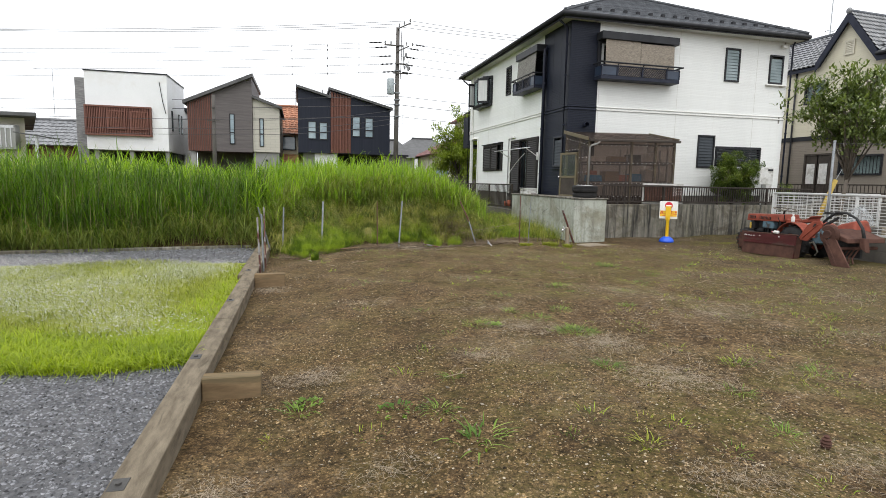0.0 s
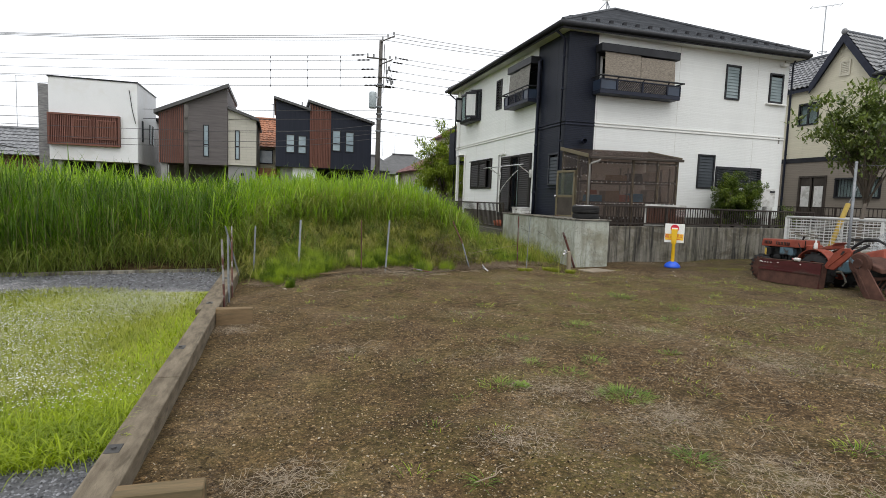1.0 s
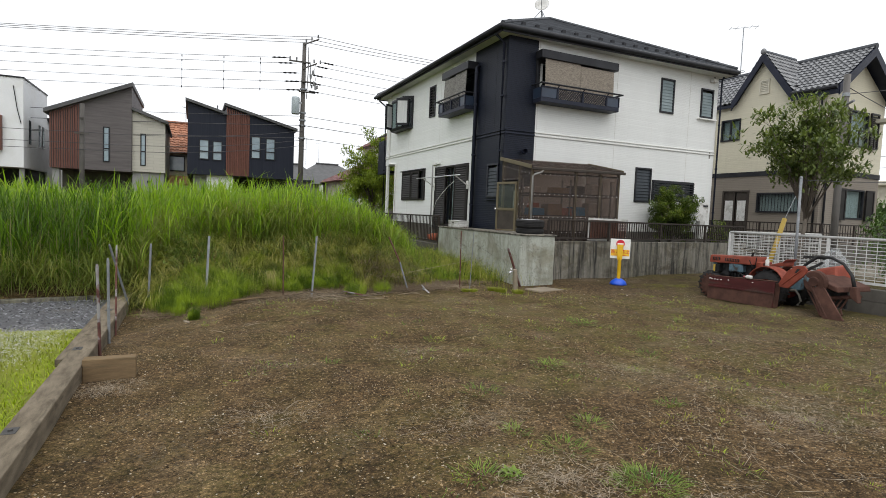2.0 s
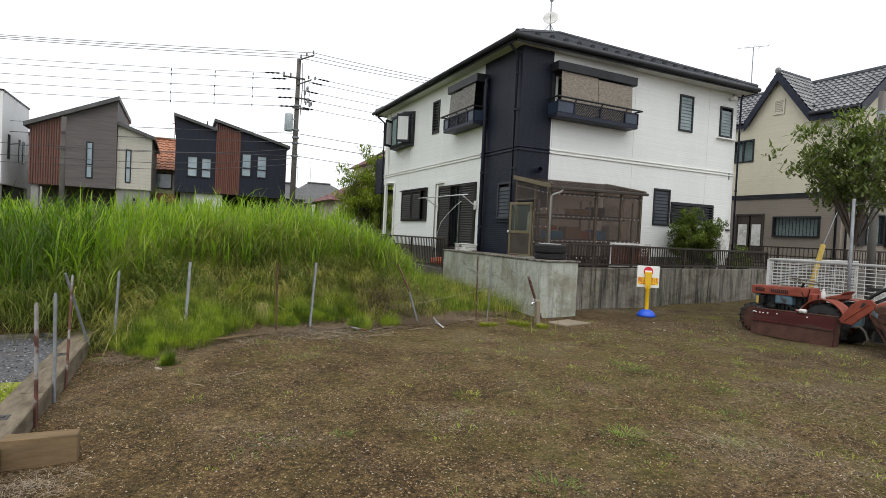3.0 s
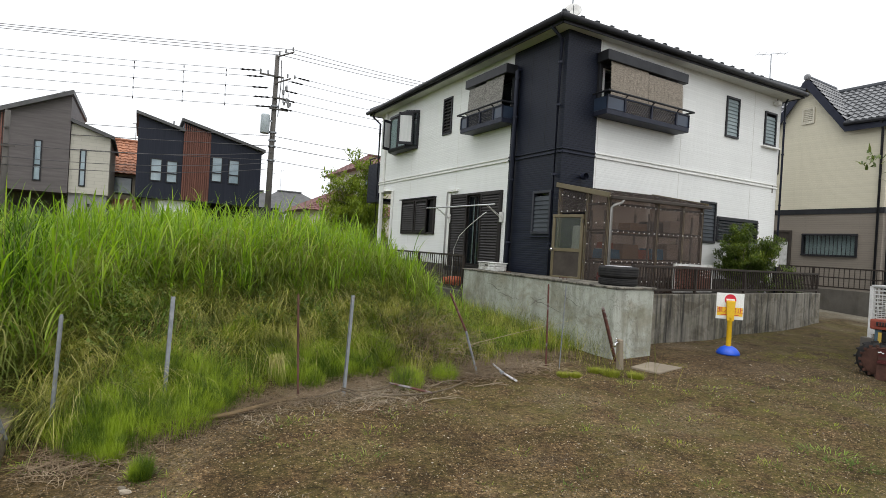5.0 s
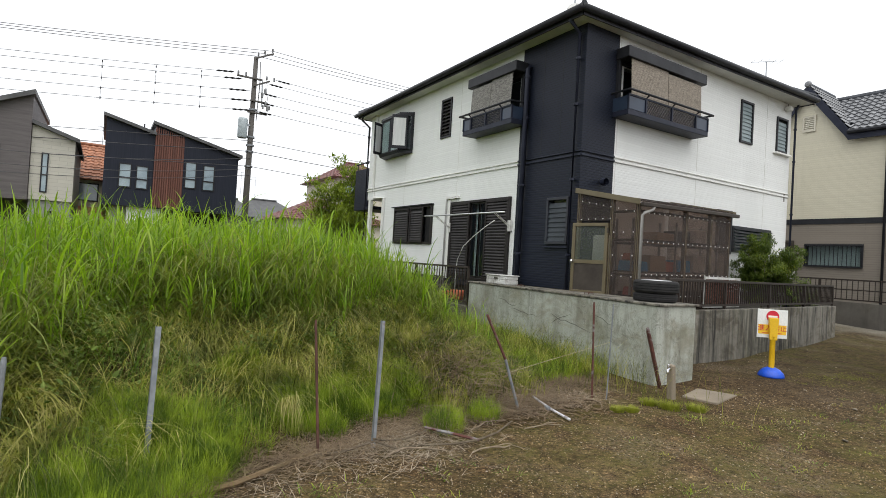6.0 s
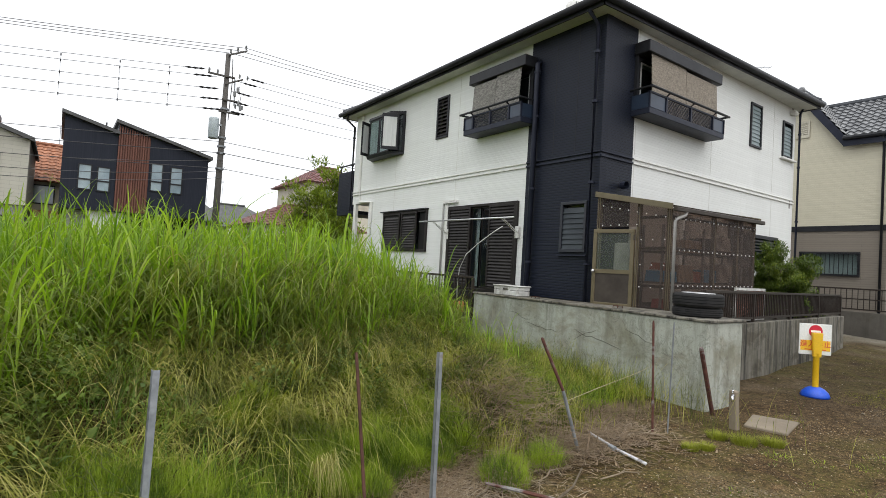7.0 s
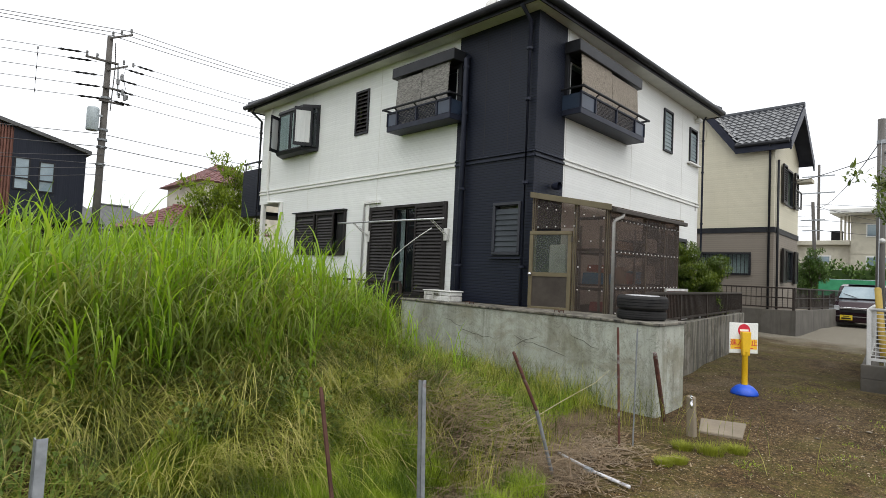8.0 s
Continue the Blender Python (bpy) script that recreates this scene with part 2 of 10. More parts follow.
    gcol = ramp(t, noise_tex(t, v, 40, 5, 0.7), [(0.3, (0.12, 0.107, 0.083)), (0.7, (0.30, 0.275, 0.225))])
    col = mixc(t, gfac, col, gcol)
    link(t, col, p.inputs["Base Color"])
    p.inputs["Roughness"].default_value = 0.95
    p.inputs["Specular IOR Level"].default_value = 0.15
    h = math_node(t, "SUBTRACT", math_node(t, "ADD", math_node(t, "MULTIPLY", fine, 0.8), math_node(t, "MULTIPLY", r1, 0.35)), math_node(t, "ADD", math_node(t, "MULTIPLY", d1, 0.5), math_node(t, "MULTIPLY", d2, 0.2)))
    bump(t, p, h, 0.9, 0.018)
    return m


MAT = dict(
    soil=ground_mat(),
    litter_chip=surf("dry_flake", (0.13, 0.10, 0.06), (0.30, 0.245, 0.165), 40, 150, 0.95, relief=0.5, island=0.7, spec=0.1),
    moss_low=leaf_mat("low_moss", (0.10, 0.105, 0.014), (0.22, 0.215, 0.035), 0.8, 0.15),
    crack=surf("crack_dirt", (0.05, 0.047, 0.036), (0.10, 0.095, 0.075), 20, 80, 0.95),
    gravel_bed=surf("blue_grey_gravel_bed", (0.045, 0.046, 0.05), (0.13, 0.13, 0.136), 30, 75, 0.9, relief=0.9, dist=0.02, stain=(0.09, 0.07, 0.05), stain_at=(0.6, 0.75)),
    gravel=surf("blue_grey_crushed_stone", (0.066, 0.069, 0.078), (0.20, 0.202, 0.214), 9, 80, 0.85, relief=0.5, island=0.85),
    pebble=surf("pale_pebble", (0.19, 0.155, 0.112), (0.40, 0.35, 0.28), 30, 120, 0.85, relief=0.3, island=0.6),
    clod=surf("soil_clod", (0.07, 0.048, 0.025), (0.245, 0.178, 0.10), 40, 150, 0.95, relief=0.6, island=0.9, spec=0.15),
    straw_pale=leaf_mat("bleached_straw", (0.20, 0.155, 0.11), (0.38, 0.315, 0.24), 0.85, 0.1, (0.48, 0.42, 0.34)),
    straw=leaf_mat("dry_straw", (0.09, 0.058, 0.036), (0.27, 0.2, 0.125), 0.85, 0.1, (0.42, 0.34, 0.24)),
    grass=leaf_mat("reed_grass_leaf", (0.085, 0.17, 0.014), (0.29, 0.43, 0.03), 0.42, 0.5, (0.44, 0.47, 0.14)),
    # Darker copy of the reed leaf, with the stand's own shade in its colour.
    grass_shaded=leaf_mat("shaded_reed_leaf", (0.018, 0.05, 0.004), (0.12, 0.225, 0.012), 0.45, 0.45, (0.36, 0.41, 0.10)),
    grass_low=leaf_mat("lower_reed_leaf", (0.10, 0.14, 0.022), (0.24, 0.28, 0.06), 0.6, 0.4, (0.36, 0.29, 0.13)),
    bank_grass=leaf_mat("bank_grass", (0.05, 0.067, 0.01), (0.31, 0.315, 0.058), 0.6, 0.4, (0.50, 0.44, 0.18), patch=3.2, clump=0.62),
    pipe_flaked=surf("flaking_white_pipe", (0.5, 0.5, 0.52), (0.68, 0.68, 0.69), 8, 70, 0.55, stain=(0.24, 0.23, 0.24), stain_scale=9, stain_at=(0.54, 0.6)),
    twig_bark=surf("dry_twig", (0.17, 0.13, 0.09), (0.34, 0.28, 0.205), 14, 90, 0.9, relief=0.3, spec=0.1),
    rope=surf("old_rope", (0.085, 0.067, 0.046), (0.18, 0.148, 0.108), 25, 120, 0.95, relief=0.8, spec=0.1),
    arch_grass=leaf_mat("yellowing_arched_grass", (0.20, 0.20, 0.055), (0.46, 0.42, 0.16), 0.6, 0.35, (0.60, 0.50, 0.28)),
    stalk=leaf_mat("reed_stalk", (0.08, 0.09, 0.03), (0.22, 0.20, 0.09), 0.6, 0.1),
    weed=leaf_mat("weed_leaf", (0.06, 0.125, 0.015), (0.19, 0.29, 0.045), 0.6, 0.35, (0.27, 0.32, 0.08), patch=3.0, clump=0.55),
    weed_dark=leaf_mat("dark_weed", (0.05, 0.085, 0.014), (0.17, 0.24, 0.045), 0.55, 0.35, patch=3.0, clump=0.5),
    straw_cane=surf("dead_cane", (0.24, 0.21, 0.11), (0.36, 0.32, 0.18), 8, 60, 0.8),
    galv_dull=surf("weathered_galvanised", (0.15, 0.165, 0.18), (0.27, 0.285, 0.30), 12, 70, 0.55, 0.3, relief=0.2, stain=(0.16, 0.11, 0.08), stain_scale=6, stain_at=(0.62, 0.72)),
    weed_fine=leaf_mat("fine_weed", (0.055, 0.105, 0.009), (0.31, 0.40, 0.038), 0.6, 0.4, patch=4.5, clump=0.6),
    lawn=leaf_mat("ground_cover", (0.12, 0.15, 0.018), (0.30, 0.33, 0.045), 0.7, 0.3, (0.38, 0.37, 0.12)),
    crabgrass=leaf_mat("crabgrass", (0.15, 0.215, 0.01), (0.37, 0.45, 0.024), 0.55, 0.42),
    petal=surf("white_petal", (0.66, 0.64, 0.61), (0.80, 0.78, 0.76), 30, 90, 0.7),
    moss=leaf_mat("sedum_moss", (0.16, 0.19, 0.015), (0.30, 0.32, 0.04), 0.7, 0.2),
    tree_leaf=leaf_mat("tree_leaf", (0.05, 0.078, 0.026), (0.19, 0.235, 0.08), 0.4, 0.35, (0.34, 0.37, 0.15)),
    maple_leaf=leaf_mat("maple_leaf", (0.085, 0.13, 0.018), (0.29, 0.35, 0.06), 0.5, 0.45),
    shrub_leaf=leaf_mat("shrub_leaf", (0.03, 0.058, 0.012), (0.14, 0.195, 0.035), 0.5, 0.35, (0.38, 0.42, 0.085)),
    hedge_leaf=leaf_mat("hedge_leaf", (0.025, 0.06, 0.012), (0.10, 0.17, 0.035), 0.5, 0.2),
    bark=surf("grey_bark", (0.09, 0.075, 0.06), (0.2, 0.17, 0.14), 6, 40, 0.9, relief=0.8, dist=0.012, stretch=(1, 1, 0.3)),
    kerb=surf("weathered_timber_sleeper", (0.098, 0.08, 0.057), (0.225, 0.188, 0.138), 5.0, 70, 0.9, relief=0.9, dist=0.008, stretch=(3.5, 0.8, 3), stain=(0.08, 0.066, 0.047), stain_scale=4.5, stain_at=(0.55, 0.72), spec=0.15),
    stub=surf("offcut_timber", (0.11, 0.074, 0.04), (0.22, 0.155, 0.088), 5, 45, 0.85, relief=0.5, dist=0.005, stretch=(0.4, 3, 2), stain=(0.1, 0.085, 0.05), stain_scale=3, spec=0.15),
    bolt_plate=surf("blackened_steel", (0.03, 0.03, 0.03), (0.07, 0.065, 0.06), 20, 120, 0.6, 0.3),
    concrete=old_concrete("retaining_concrete", (0.315, 0.31, 0.25), (0.44, 0.465, 0.415), (0.13, 0.128, 0.092), 0.5, 0.16, 0.42),
    concrete_low=old_concrete("stained_wall_concrete", (0.125, 0.11, 0.08), (0.24, 0.225, 0.19), (0.018, 0.017, 0.015), 1.7, 0.25, fine_run=8.5),
    concrete_dark=concrete("grey_block_wall", (0.125, 0.115, 0.1), (0.068, 0.062, 0.053), (0.07, 0.063, 0.04), 0.4),
    concrete_pale=concrete("pale_slab", (0.27, 0.225, 0.165), (0.16, 0.13, 0.095), (0.20, 0.175, 0.1), 0.2),
    white_siding=siding("white_brick_siding", (0.765, 0.78, 0.765), (0.71, 0.722, 0.708), 2.4, 0.045, dirt=(0.65, 0.65, 0.62), deep=0.0025),
    navy_siding=siding("navy_black_siding", (0.011, 0.0145, 0.027), (0.0035, 0.005, 0.009), 2.4, 0.045, rough=0.5, deep=0.009),
    cream_siding=siding("cream_siding", (0.62, 0.585, 0.46), (0.56, 0.53, 0.415), 3.0, 0.065, dirt=(0.48, 0.45, 0.35), deep=0.004),
    taupe_siding=siding("taupe_siding", (0.245, 0.215, 0.18), (0.185, 0.162, 0.135), 3.0, 0.065),
    trim_dark=surf("dark_brown_trim", (0.016, 0.017, 0.02), (0.031, 0.032, 0.037), 3, 60, 0.45, relief=0.1, spec=0.2),
    trim_navy=surf("navy_trim", (0.014, 0.017, 0.03), (0.028, 0.032, 0.05), 3, 60, 0.45, relief=0.1, spec=0.2),
    trim_white=surf("white_trim", (0.70, 0.70, 0.67), (0.80, 0.80, 0.77), 3, 60, 0.55, relief=0.1),
    soffit=surf("white_soffit", (0.55, 0.55, 0.52), (0.66, 0.66, 0.62), 3, 60, 0.8, relief=0.1),
    slate=surf("charcoal_slate_roof", (0.055, 0.06, 0.068), (0.105, 0.112, 0.125), 2, 50, 0.75, relief=0.4, island=0.25, spec=0.2),
    roof_tile=surf("grey_glazed_tile", (0.13, 0.135, 0.145), (0.25, 0.255, 0.265), 3, 50, 0.35, relief=0.2, island=0.2),
    red_tile=surf("dull_red_tile", (0.12, 0.045, 0.045), (0.22, 0.095, 0.085), 3, 50, 0.6, relief=0.3, island=0.25),
    orange_tile=surf("orange_clay_tile", (0.24, 0.095, 0.05), (0.40, 0.18, 0.10), 3, 50, 0.7, relief=0.3, island=0.25),
    grey_roof=surf("grey_sheet_roof", (0.055, 0.056, 0.058), (0.105, 0.106, 0.108), 2, 40, 0.6, relief=0.2),
    shutter=surf("black_brown_shutter", (0.017, 0.015, 0.015), (0.034, 0.03, 0.029), 4, 60, 0.4, relief=0.1, spec=0.2),
    glass=glass("window_glass"),
    frost=surf("frosted_glass", (0.18, 0.23, 0.24), (0.27, 0.325, 0.34), 2, 40, 0.5, relief=0.05, spec=0.2),
    frost_dark=surf("dim_louvre_glass", (0.035, 0.042, 0.05), (0.06, 0.07, 0.08), 2, 40, 0.5, relief=0.05, spec=0.2),
    door_glass=plastic_sheet("bubbled_door_glass", (0.88, 0.9, 0.86), (0.075, 0.085, 0.075), 0.68),
    blind_grey=surf("grey_reed_blind", (0.09, 0.087, 0.08), (0.34, 0.325, 0.30), 16, 60, 0.85, relief=0.6, dist=0.01, stretch=(1.0, 1.0, 3)),
    curtain=surf("white_curtain", (0.55, 0.57, 0.57), (0.72, 0.73, 0.72), 3, 40, 0.9, stretch=(8, 8, 0.3), relief=0.3, dist=0.02),
    room=surf("dim_room_wall", (0.16, 0.15, 0.14), (0.24, 0.23, 0.21), 1, 30, 0.9),
    blind=surf("reed_blind", (0.17, 0.145, 0.115), (0.36, 0.315, 0.26), 16, 60, 0.85, relief=0.6, dist=0.01, stretch=(1.0, 1.0, 3)),
    balcony_panel=surf("smoked_blue_panel", (0.02, 0.032, 0.058), (0.032, 0.05, 0.085), 3, 60, 0.35, relief=0.05),
    bronze=surf("bronze_aluminium", (0.12, 0.098, 0.055), (0.17, 0.14, 0.085), 4, 70, 0.45, 0.3, relief=0.1),
    dark_bronze=surf("dark_bronze_panel", (0.05, 0.042, 0.036), (0.08, 0.068, 0.058), 4, 70, 0.5, 0.2, relief=0.1, spec=0.2),
    polycarb=plastic_sheet("smoke_polycarbonate", (0.76, 0.70, 0.66), (0.095, 0.083, 0.077), 0.74),
    cap=surf("white_screw_cap", (0.72, 0.72, 0.72), (0.82, 0.82, 0.82), 20, 90, 0.5),
    pipe_grey=surf("grey_rain_pipe", (0.20, 0.195, 0.185), (0.30, 0.295, 0.28), 5, 60, 0.5),
    navy_metal=surf("navy_window_metal", (0.014, 0.016, 0.024), (0.026, 0.029, 0.04), 5, 60, 0.45),
    pvc=surf("grey_pvc_pipe", (0.34, 0.34, 0.34), (0.46, 0.46, 0.45), 5, 60, 0.45),
    rubber=surf("tyre_rubber", (0.016, 0.016, 0.017), (0.035, 0.034, 0.034), 8, 90, 0.7, relief=0.3, spec=0.2),
    alu=surf("silver_aluminium", (0.50, 0.51, 0.52), (0.66, 0.67, 0.68), 8, 80, 0.35, 0.7, relief=0.1),
    galv=surf("galvanised_steel", (0.24, 0.26, 0.28), (0.40, 0.42, 0.44), 12, 70, 0.5, 0.5, relief=0.15),
    rust=surf("rusty_steel", (0.06, 0.024, 0.02), (0.145, 0.056, 0.04), 14, 80, 0.8, 0.2, relief=0.4, stain=(0.26, 0.255, 0.25), stain_scale=3.5, stain_at=(0.52, 0.6)),
    fence=surf("dark_brown_fence", (0.028, 0.022, 0.019), (0.05, 0.04, 0.034), 6, 60, 0.5, relief=0.1, spec=0.2),
    lattice=surf("red_brown_lattice", (0.10, 0.035, 0.022), (0.18, 0.07, 0.045), 6, 60, 0.7, relief=0.2),
    white_steel=surf("white_coated_mesh", (0.54, 0.55, 0.54), (0.68, 0.68, 0.67), 6, 60, 0.45, relief=0.1),
    white_box=surf("weathered_white_plastic", (0.55, 0.55, 0.53), (0.72, 0.72, 0.70), 6, 60, 0.6, stain=(0.4, 0.39, 0.36), stain_scale=4),
    yellow=surf("yellow_plastic", (0.72, 0.42, 0.01), (0.80, 0.50, 0.02), 5, 60, 0.4, relief=0.05, stain=(0.5, 0.3, 0.03), stain_scale=6, stain_at=(0.66, 0.8)),
    yellow_old=surf("faded_yellow_cover", (0.44, 0.29, 0.04), (0.54, 0.38, 0.075), 5, 60, 0.6, stain=(0.3, 0.24, 0.1), stain_scale=5, stain_at=(0.6, 0.75)),
    blue=surf("blue_plastic", (0.01, 0.075, 0.55), (0.015, 0.10, 0.65), 5, 60, 0.4, relief=0.05),
    sign_white=surf("sign_board_white", (0.74, 0.76, 0.73), (0.82, 0.83, 0.80), 3, 60, 0.5, relief=0.03),
    sign_red=surf("sign_red", (0.55, 0.012, 0.035), (0.62, 0.02, 0.05), 6, 60, 0.5, relief=0.03),
    sign_yellow=surf("sign_yellow", (0.85, 0.50, 0.02), (0.88, 0.56, 0.03), 6, 60, 0.5, relief=0.03),
    tractor_red=surf("faded_orange_red_paint", (0.17, 0.038, 0.025), (0.28, 0.07, 0.043), 5, 60, 0.55, relief=0.15, stain=(0.14, 0.05, 0.035), stain_scale=4, stain_at=(0.56, 0.7), spec=0.2),
    blade_red=surf("dull_maroon_rust", (0.05, 0.012, 0.012), (0.09, 0.021, 0.02), 3, 50, 0.65, relief=0.3, stain=(0.06, 0.035, 0.028), stain_scale=2.5, stretch=(1, 0.5, 2), spec=0.2),
    rust_dark=surf("dark_rust", (0.055, 0.028, 0.022), (0.12, 0.06, 0.045), 6, 60, 0.85, 0.1, relief=0.4, spec=0.2),
    engine=surf("oily_engine", (0.015, 0.016, 0.018), (0.05, 0.05, 0.05), 14, 80, 0.6, 0.3, relief=0.4, spec=0.2),
    engine_blue=surf("blue_grey_paint", (0.06, 0.12, 0.16), (0.12, 0.2, 0.25), 10, 80, 0.6, 0.1, relief=0.3, stain=(0.05, 0.04, 0.035), stain_scale=8),
    clear_film=plastic_sheet("crumpled_film", (0.97, 0.98, 0.98), (0.45, 0.47, 0.48), 0.72),
    pole=surf("utility_pole_concrete", (0.06, 0.055, 0.05), (0.105, 0.097, 0.088), 2, 50, 0.85, relief=0.2),
    pole_old=surf("weathered_grey_pole", (0.085, 0.08, 0.075), (0.16, 0.15, 0.14), 3, 50, 0.9, stretch=(3, 3, 0.3), relief=0.4),
    wire=surf("black_cable", (0.06, 0.06, 0.065), (0.10, 0.10, 0.105), 5, 60, 0.6, spec=0.2),
    insulator=surf("grey_ceramic", (0.14, 0.145, 0.15), (0.24, 0.245, 0.25), 8, 60, 0.35),
    can=surf("blue_grey_transformer", (0.30, 0.35, 0.37), (0.40, 0.45, 0.47), 4, 50, 0.5),
    navy_wall=surf("navy_metal_cladding", (0.013, 0.016, 0.027), (0.022, 0.026, 0.04), 1, 40, 0.5, stretch=(40, 1, 0.4), relief=0.5, dist=0.01, spec=0.2),
    brown_slat=surf("red_brown_timber_slat", (0.115, 0.042, 0.028), (0.19, 0.075, 0.052), 3, 40, 0.65, stretch=(4, 4, 0.4), island=0.15),
    grey_clad=surf("warm_grey_cladding", (0.105, 0.095, 0.095), (0.15, 0.135, 0.135), 1, 40, 0.65, stretch=(1, 1, 12), relief=0.4, dist=0.01, spec=0.2),
    stone_clad=surf("grey_stone_cladding", (0.11, 0.11, 0.115), (0.30, 0.295, 0.29), 3, 40, 0.8, stretch=(1, 1, 6), relief=0.5, dist=0.015),
    pale_clad=siding("pale_stone_cladding", (0.50, 0.48, 0.42), (0.36, 0.35, 0.31), 0.6, 0.16),
    stucco=surf("white_stucco", (0.75, 0.765, 0.775), (0.80, 0.81, 0.82), 1, 60, 0.8, relief=0.15, stain=(0.71, 0.715, 0.71), stain_scale=0.8),
    beige=surf("beige_render", (0.50, 0.47, 0.38), (0.60, 0.57, 0.47), 1, 60, 0.8, relief=0.2, stain=(0.4, 0.37, 0.3), stain_scale=0.7),
    grey_render=surf("grey_render", (0.24, 0.24, 0.24), (0.33, 0.33, 0.32), 1, 60, 0.85, relief=0.2),
    van_paint=surf("dark_wine_car_paint", (0.022, 0.010, 0.014), (0.032, 0.015, 0.02), 1, 90, 0.15, 0.4, relief=0.0),
    chrome=surf("chrome", (0.6, 0.6, 0.62), (0.75, 0.75, 0.77), 8, 60, 0.15, 0.9, relief=0.0),
    lamp=surf("headlamp_glass", (0.45, 0.47, 0.5), (0.65, 0.67, 0.7), 12, 60, 0.12, 0.2, relief=0.0),
    plate=surf("yellow_plate", (0.72, 0.52, 0.02), (0.78, 0.58, 0.03), 8, 60, 0.5, relief=0.0),
    green_mesh=surf("green_windbreak_mesh", (0.02, 0.20, 0.09), (0.04, 0.28, 0.13), 4, 60, 0.7, relief=0.1),
    red_pattern=surf("red_laundry_cloth", (0.4, 0.03, 0.06), (0.5, 0.2, 0.2), 25, 60, 0.85),
    clay_orange=surf("terracotta_pot", (0.42, 0.10, 0.05), (0.55, 0.16, 0.08), 9, 60, 0.7),
    tarp_blue=surf("blue_crate", (0.01, 0.24, 0.55), (0.02, 0.32, 0.66), 9, 60, 0.6),
    cardboard=surf("kraft_cardboard", (0.30, 0.21, 0.12), (0.40, 0.29, 0.18), 5, 60, 0.9),
    cloth_white=surf("pale_plastic_bag", (0.55, 0.54, 0.52), (0.75, 0.74, 0.72), 5, 60, 0.6),
    # Opaque glass; reflected sky and pale curtains are painted into its blue.
    sky_glass=surf("painted_sky_glass", (0.13, 0.20, 0.25), (0.33, 0.42, 0.46), 0.8, 40, 0.08, 0.0, relief=0.0, spec=1.0),
    # Black parts; also stands in for shade under the row houses' upper floors.
    black_and_shade=surf("black_paint_and_shade", (0.012, 0.012, 0.013), (0.02, 0.02, 0.02), 4, 60, 0.7, spec=0.2),
)


# ---- geometry helpers ----
class Geo:
    """Gathers corners and faces of one mesh."""

    def __init__(self):
        self.v, self.f = [], []

    def quad(self, *pts):
        n = len(self.v)
        self.v += [tuple(p) for p in pts]
        self.f.append(tuple(range(n, n + len(pts))))
        return self

    def box(self, x0, y0, z0, x1, y1, z1, to=None):
        n = len(self.v)
        c = [(x, y, z) for z in (z0, z1) for y in (y0, y1) for x in (x0, x1)]
        self.v += [to(*p) if to else p for p in c]
        self.f += [tuple(n + i for i in q) for q in ((0, 2, 3, 1), (4, 5, 7, 6), (0, 1, 5, 4), (2, 6, 7, 3), (0, 4, 6, 2), (1, 3, 7, 5))]
        return self

    def hexa(self, low, high):
        """A solid between two loops of equal length."""
        n, k = len(self.v), len(low)
        self.v += [tuple(p) for p in low] + [tuple(p) for p in high]
        self.f += [tuple(range(n, n + k))[::-1], tuple(range(n + k, n + 2 * k))]
        self.f += [(n + i, n + (i + 1) % k, n + k + (i + 1) % k, n + k + i) for i in range(k)]
        return self

    def tube(self, pts, radii, seg=8, caps=True):
        pts = [Vector(p) for p in pts]
        if isinstance(radii, (int, float)):
            radii = [radii] * len(pts)
        n = len(self.v)
        for i, p in enumerate(pts):
            d = (pts[min(i + 1, len(pts) - 1)] - pts[max(i - 1, 0)]).normalized()
            a = d.orthogonal().normalized() if abs(d.z) < 0.999 else Vector((1, 0, 0))
            if abs(d.z) < 0.95:
                a = d.cross(Vector((0, 0, 1))).normalized()
            b = d.cross(a).normalized()
            for s in range(seg):
                w = 2 * math.pi * s / seg
                self.v.append(tuple(p + (a * math.cos(w) + b * math.sin(w)) * radii[i]))
        for i in range(len(pts) - 1):
            for s in range(seg):
                s2 = (s + 1) % seg
                self.f.append((n + i * seg + s, n + i * seg + s2, n + (i + 1) * seg + s2, n + (i + 1) * seg + s))
        if caps:
            self.f.append(tuple(n + s for s in range(seg))[::-1])
            self.f.append(tuple(n + (len(pts) - 1) * seg + s for s in range(seg)))
        return self

    def lathe(self, profile, centre=(0, 0, 0), seg=16, axis="z"):
        """Rings of (radius, height) turned about an axis."""
        n = len(self.v)
        for r, h in profile:
            for s in range(seg):
                w = 2 * math.pi * s / seg
                q = (r * math.cos(w), r * math.sin(w), h)
                q = q if axis == "z" else ((h, q[0], q[1]) if axis == "x" else (q[0], h, q[1]))
                self.v.append(tuple(q[i] + centre[i] for i in range(3)))
        for i in range(len(profile) - 1):
            for s in range(seg):
                s2 = (s + 1) % seg
                self.f.append((n + i * seg + s, n + i * seg + s2, n + (i + 1) * seg + s2, n + (i + 1) * seg + s))
        return self


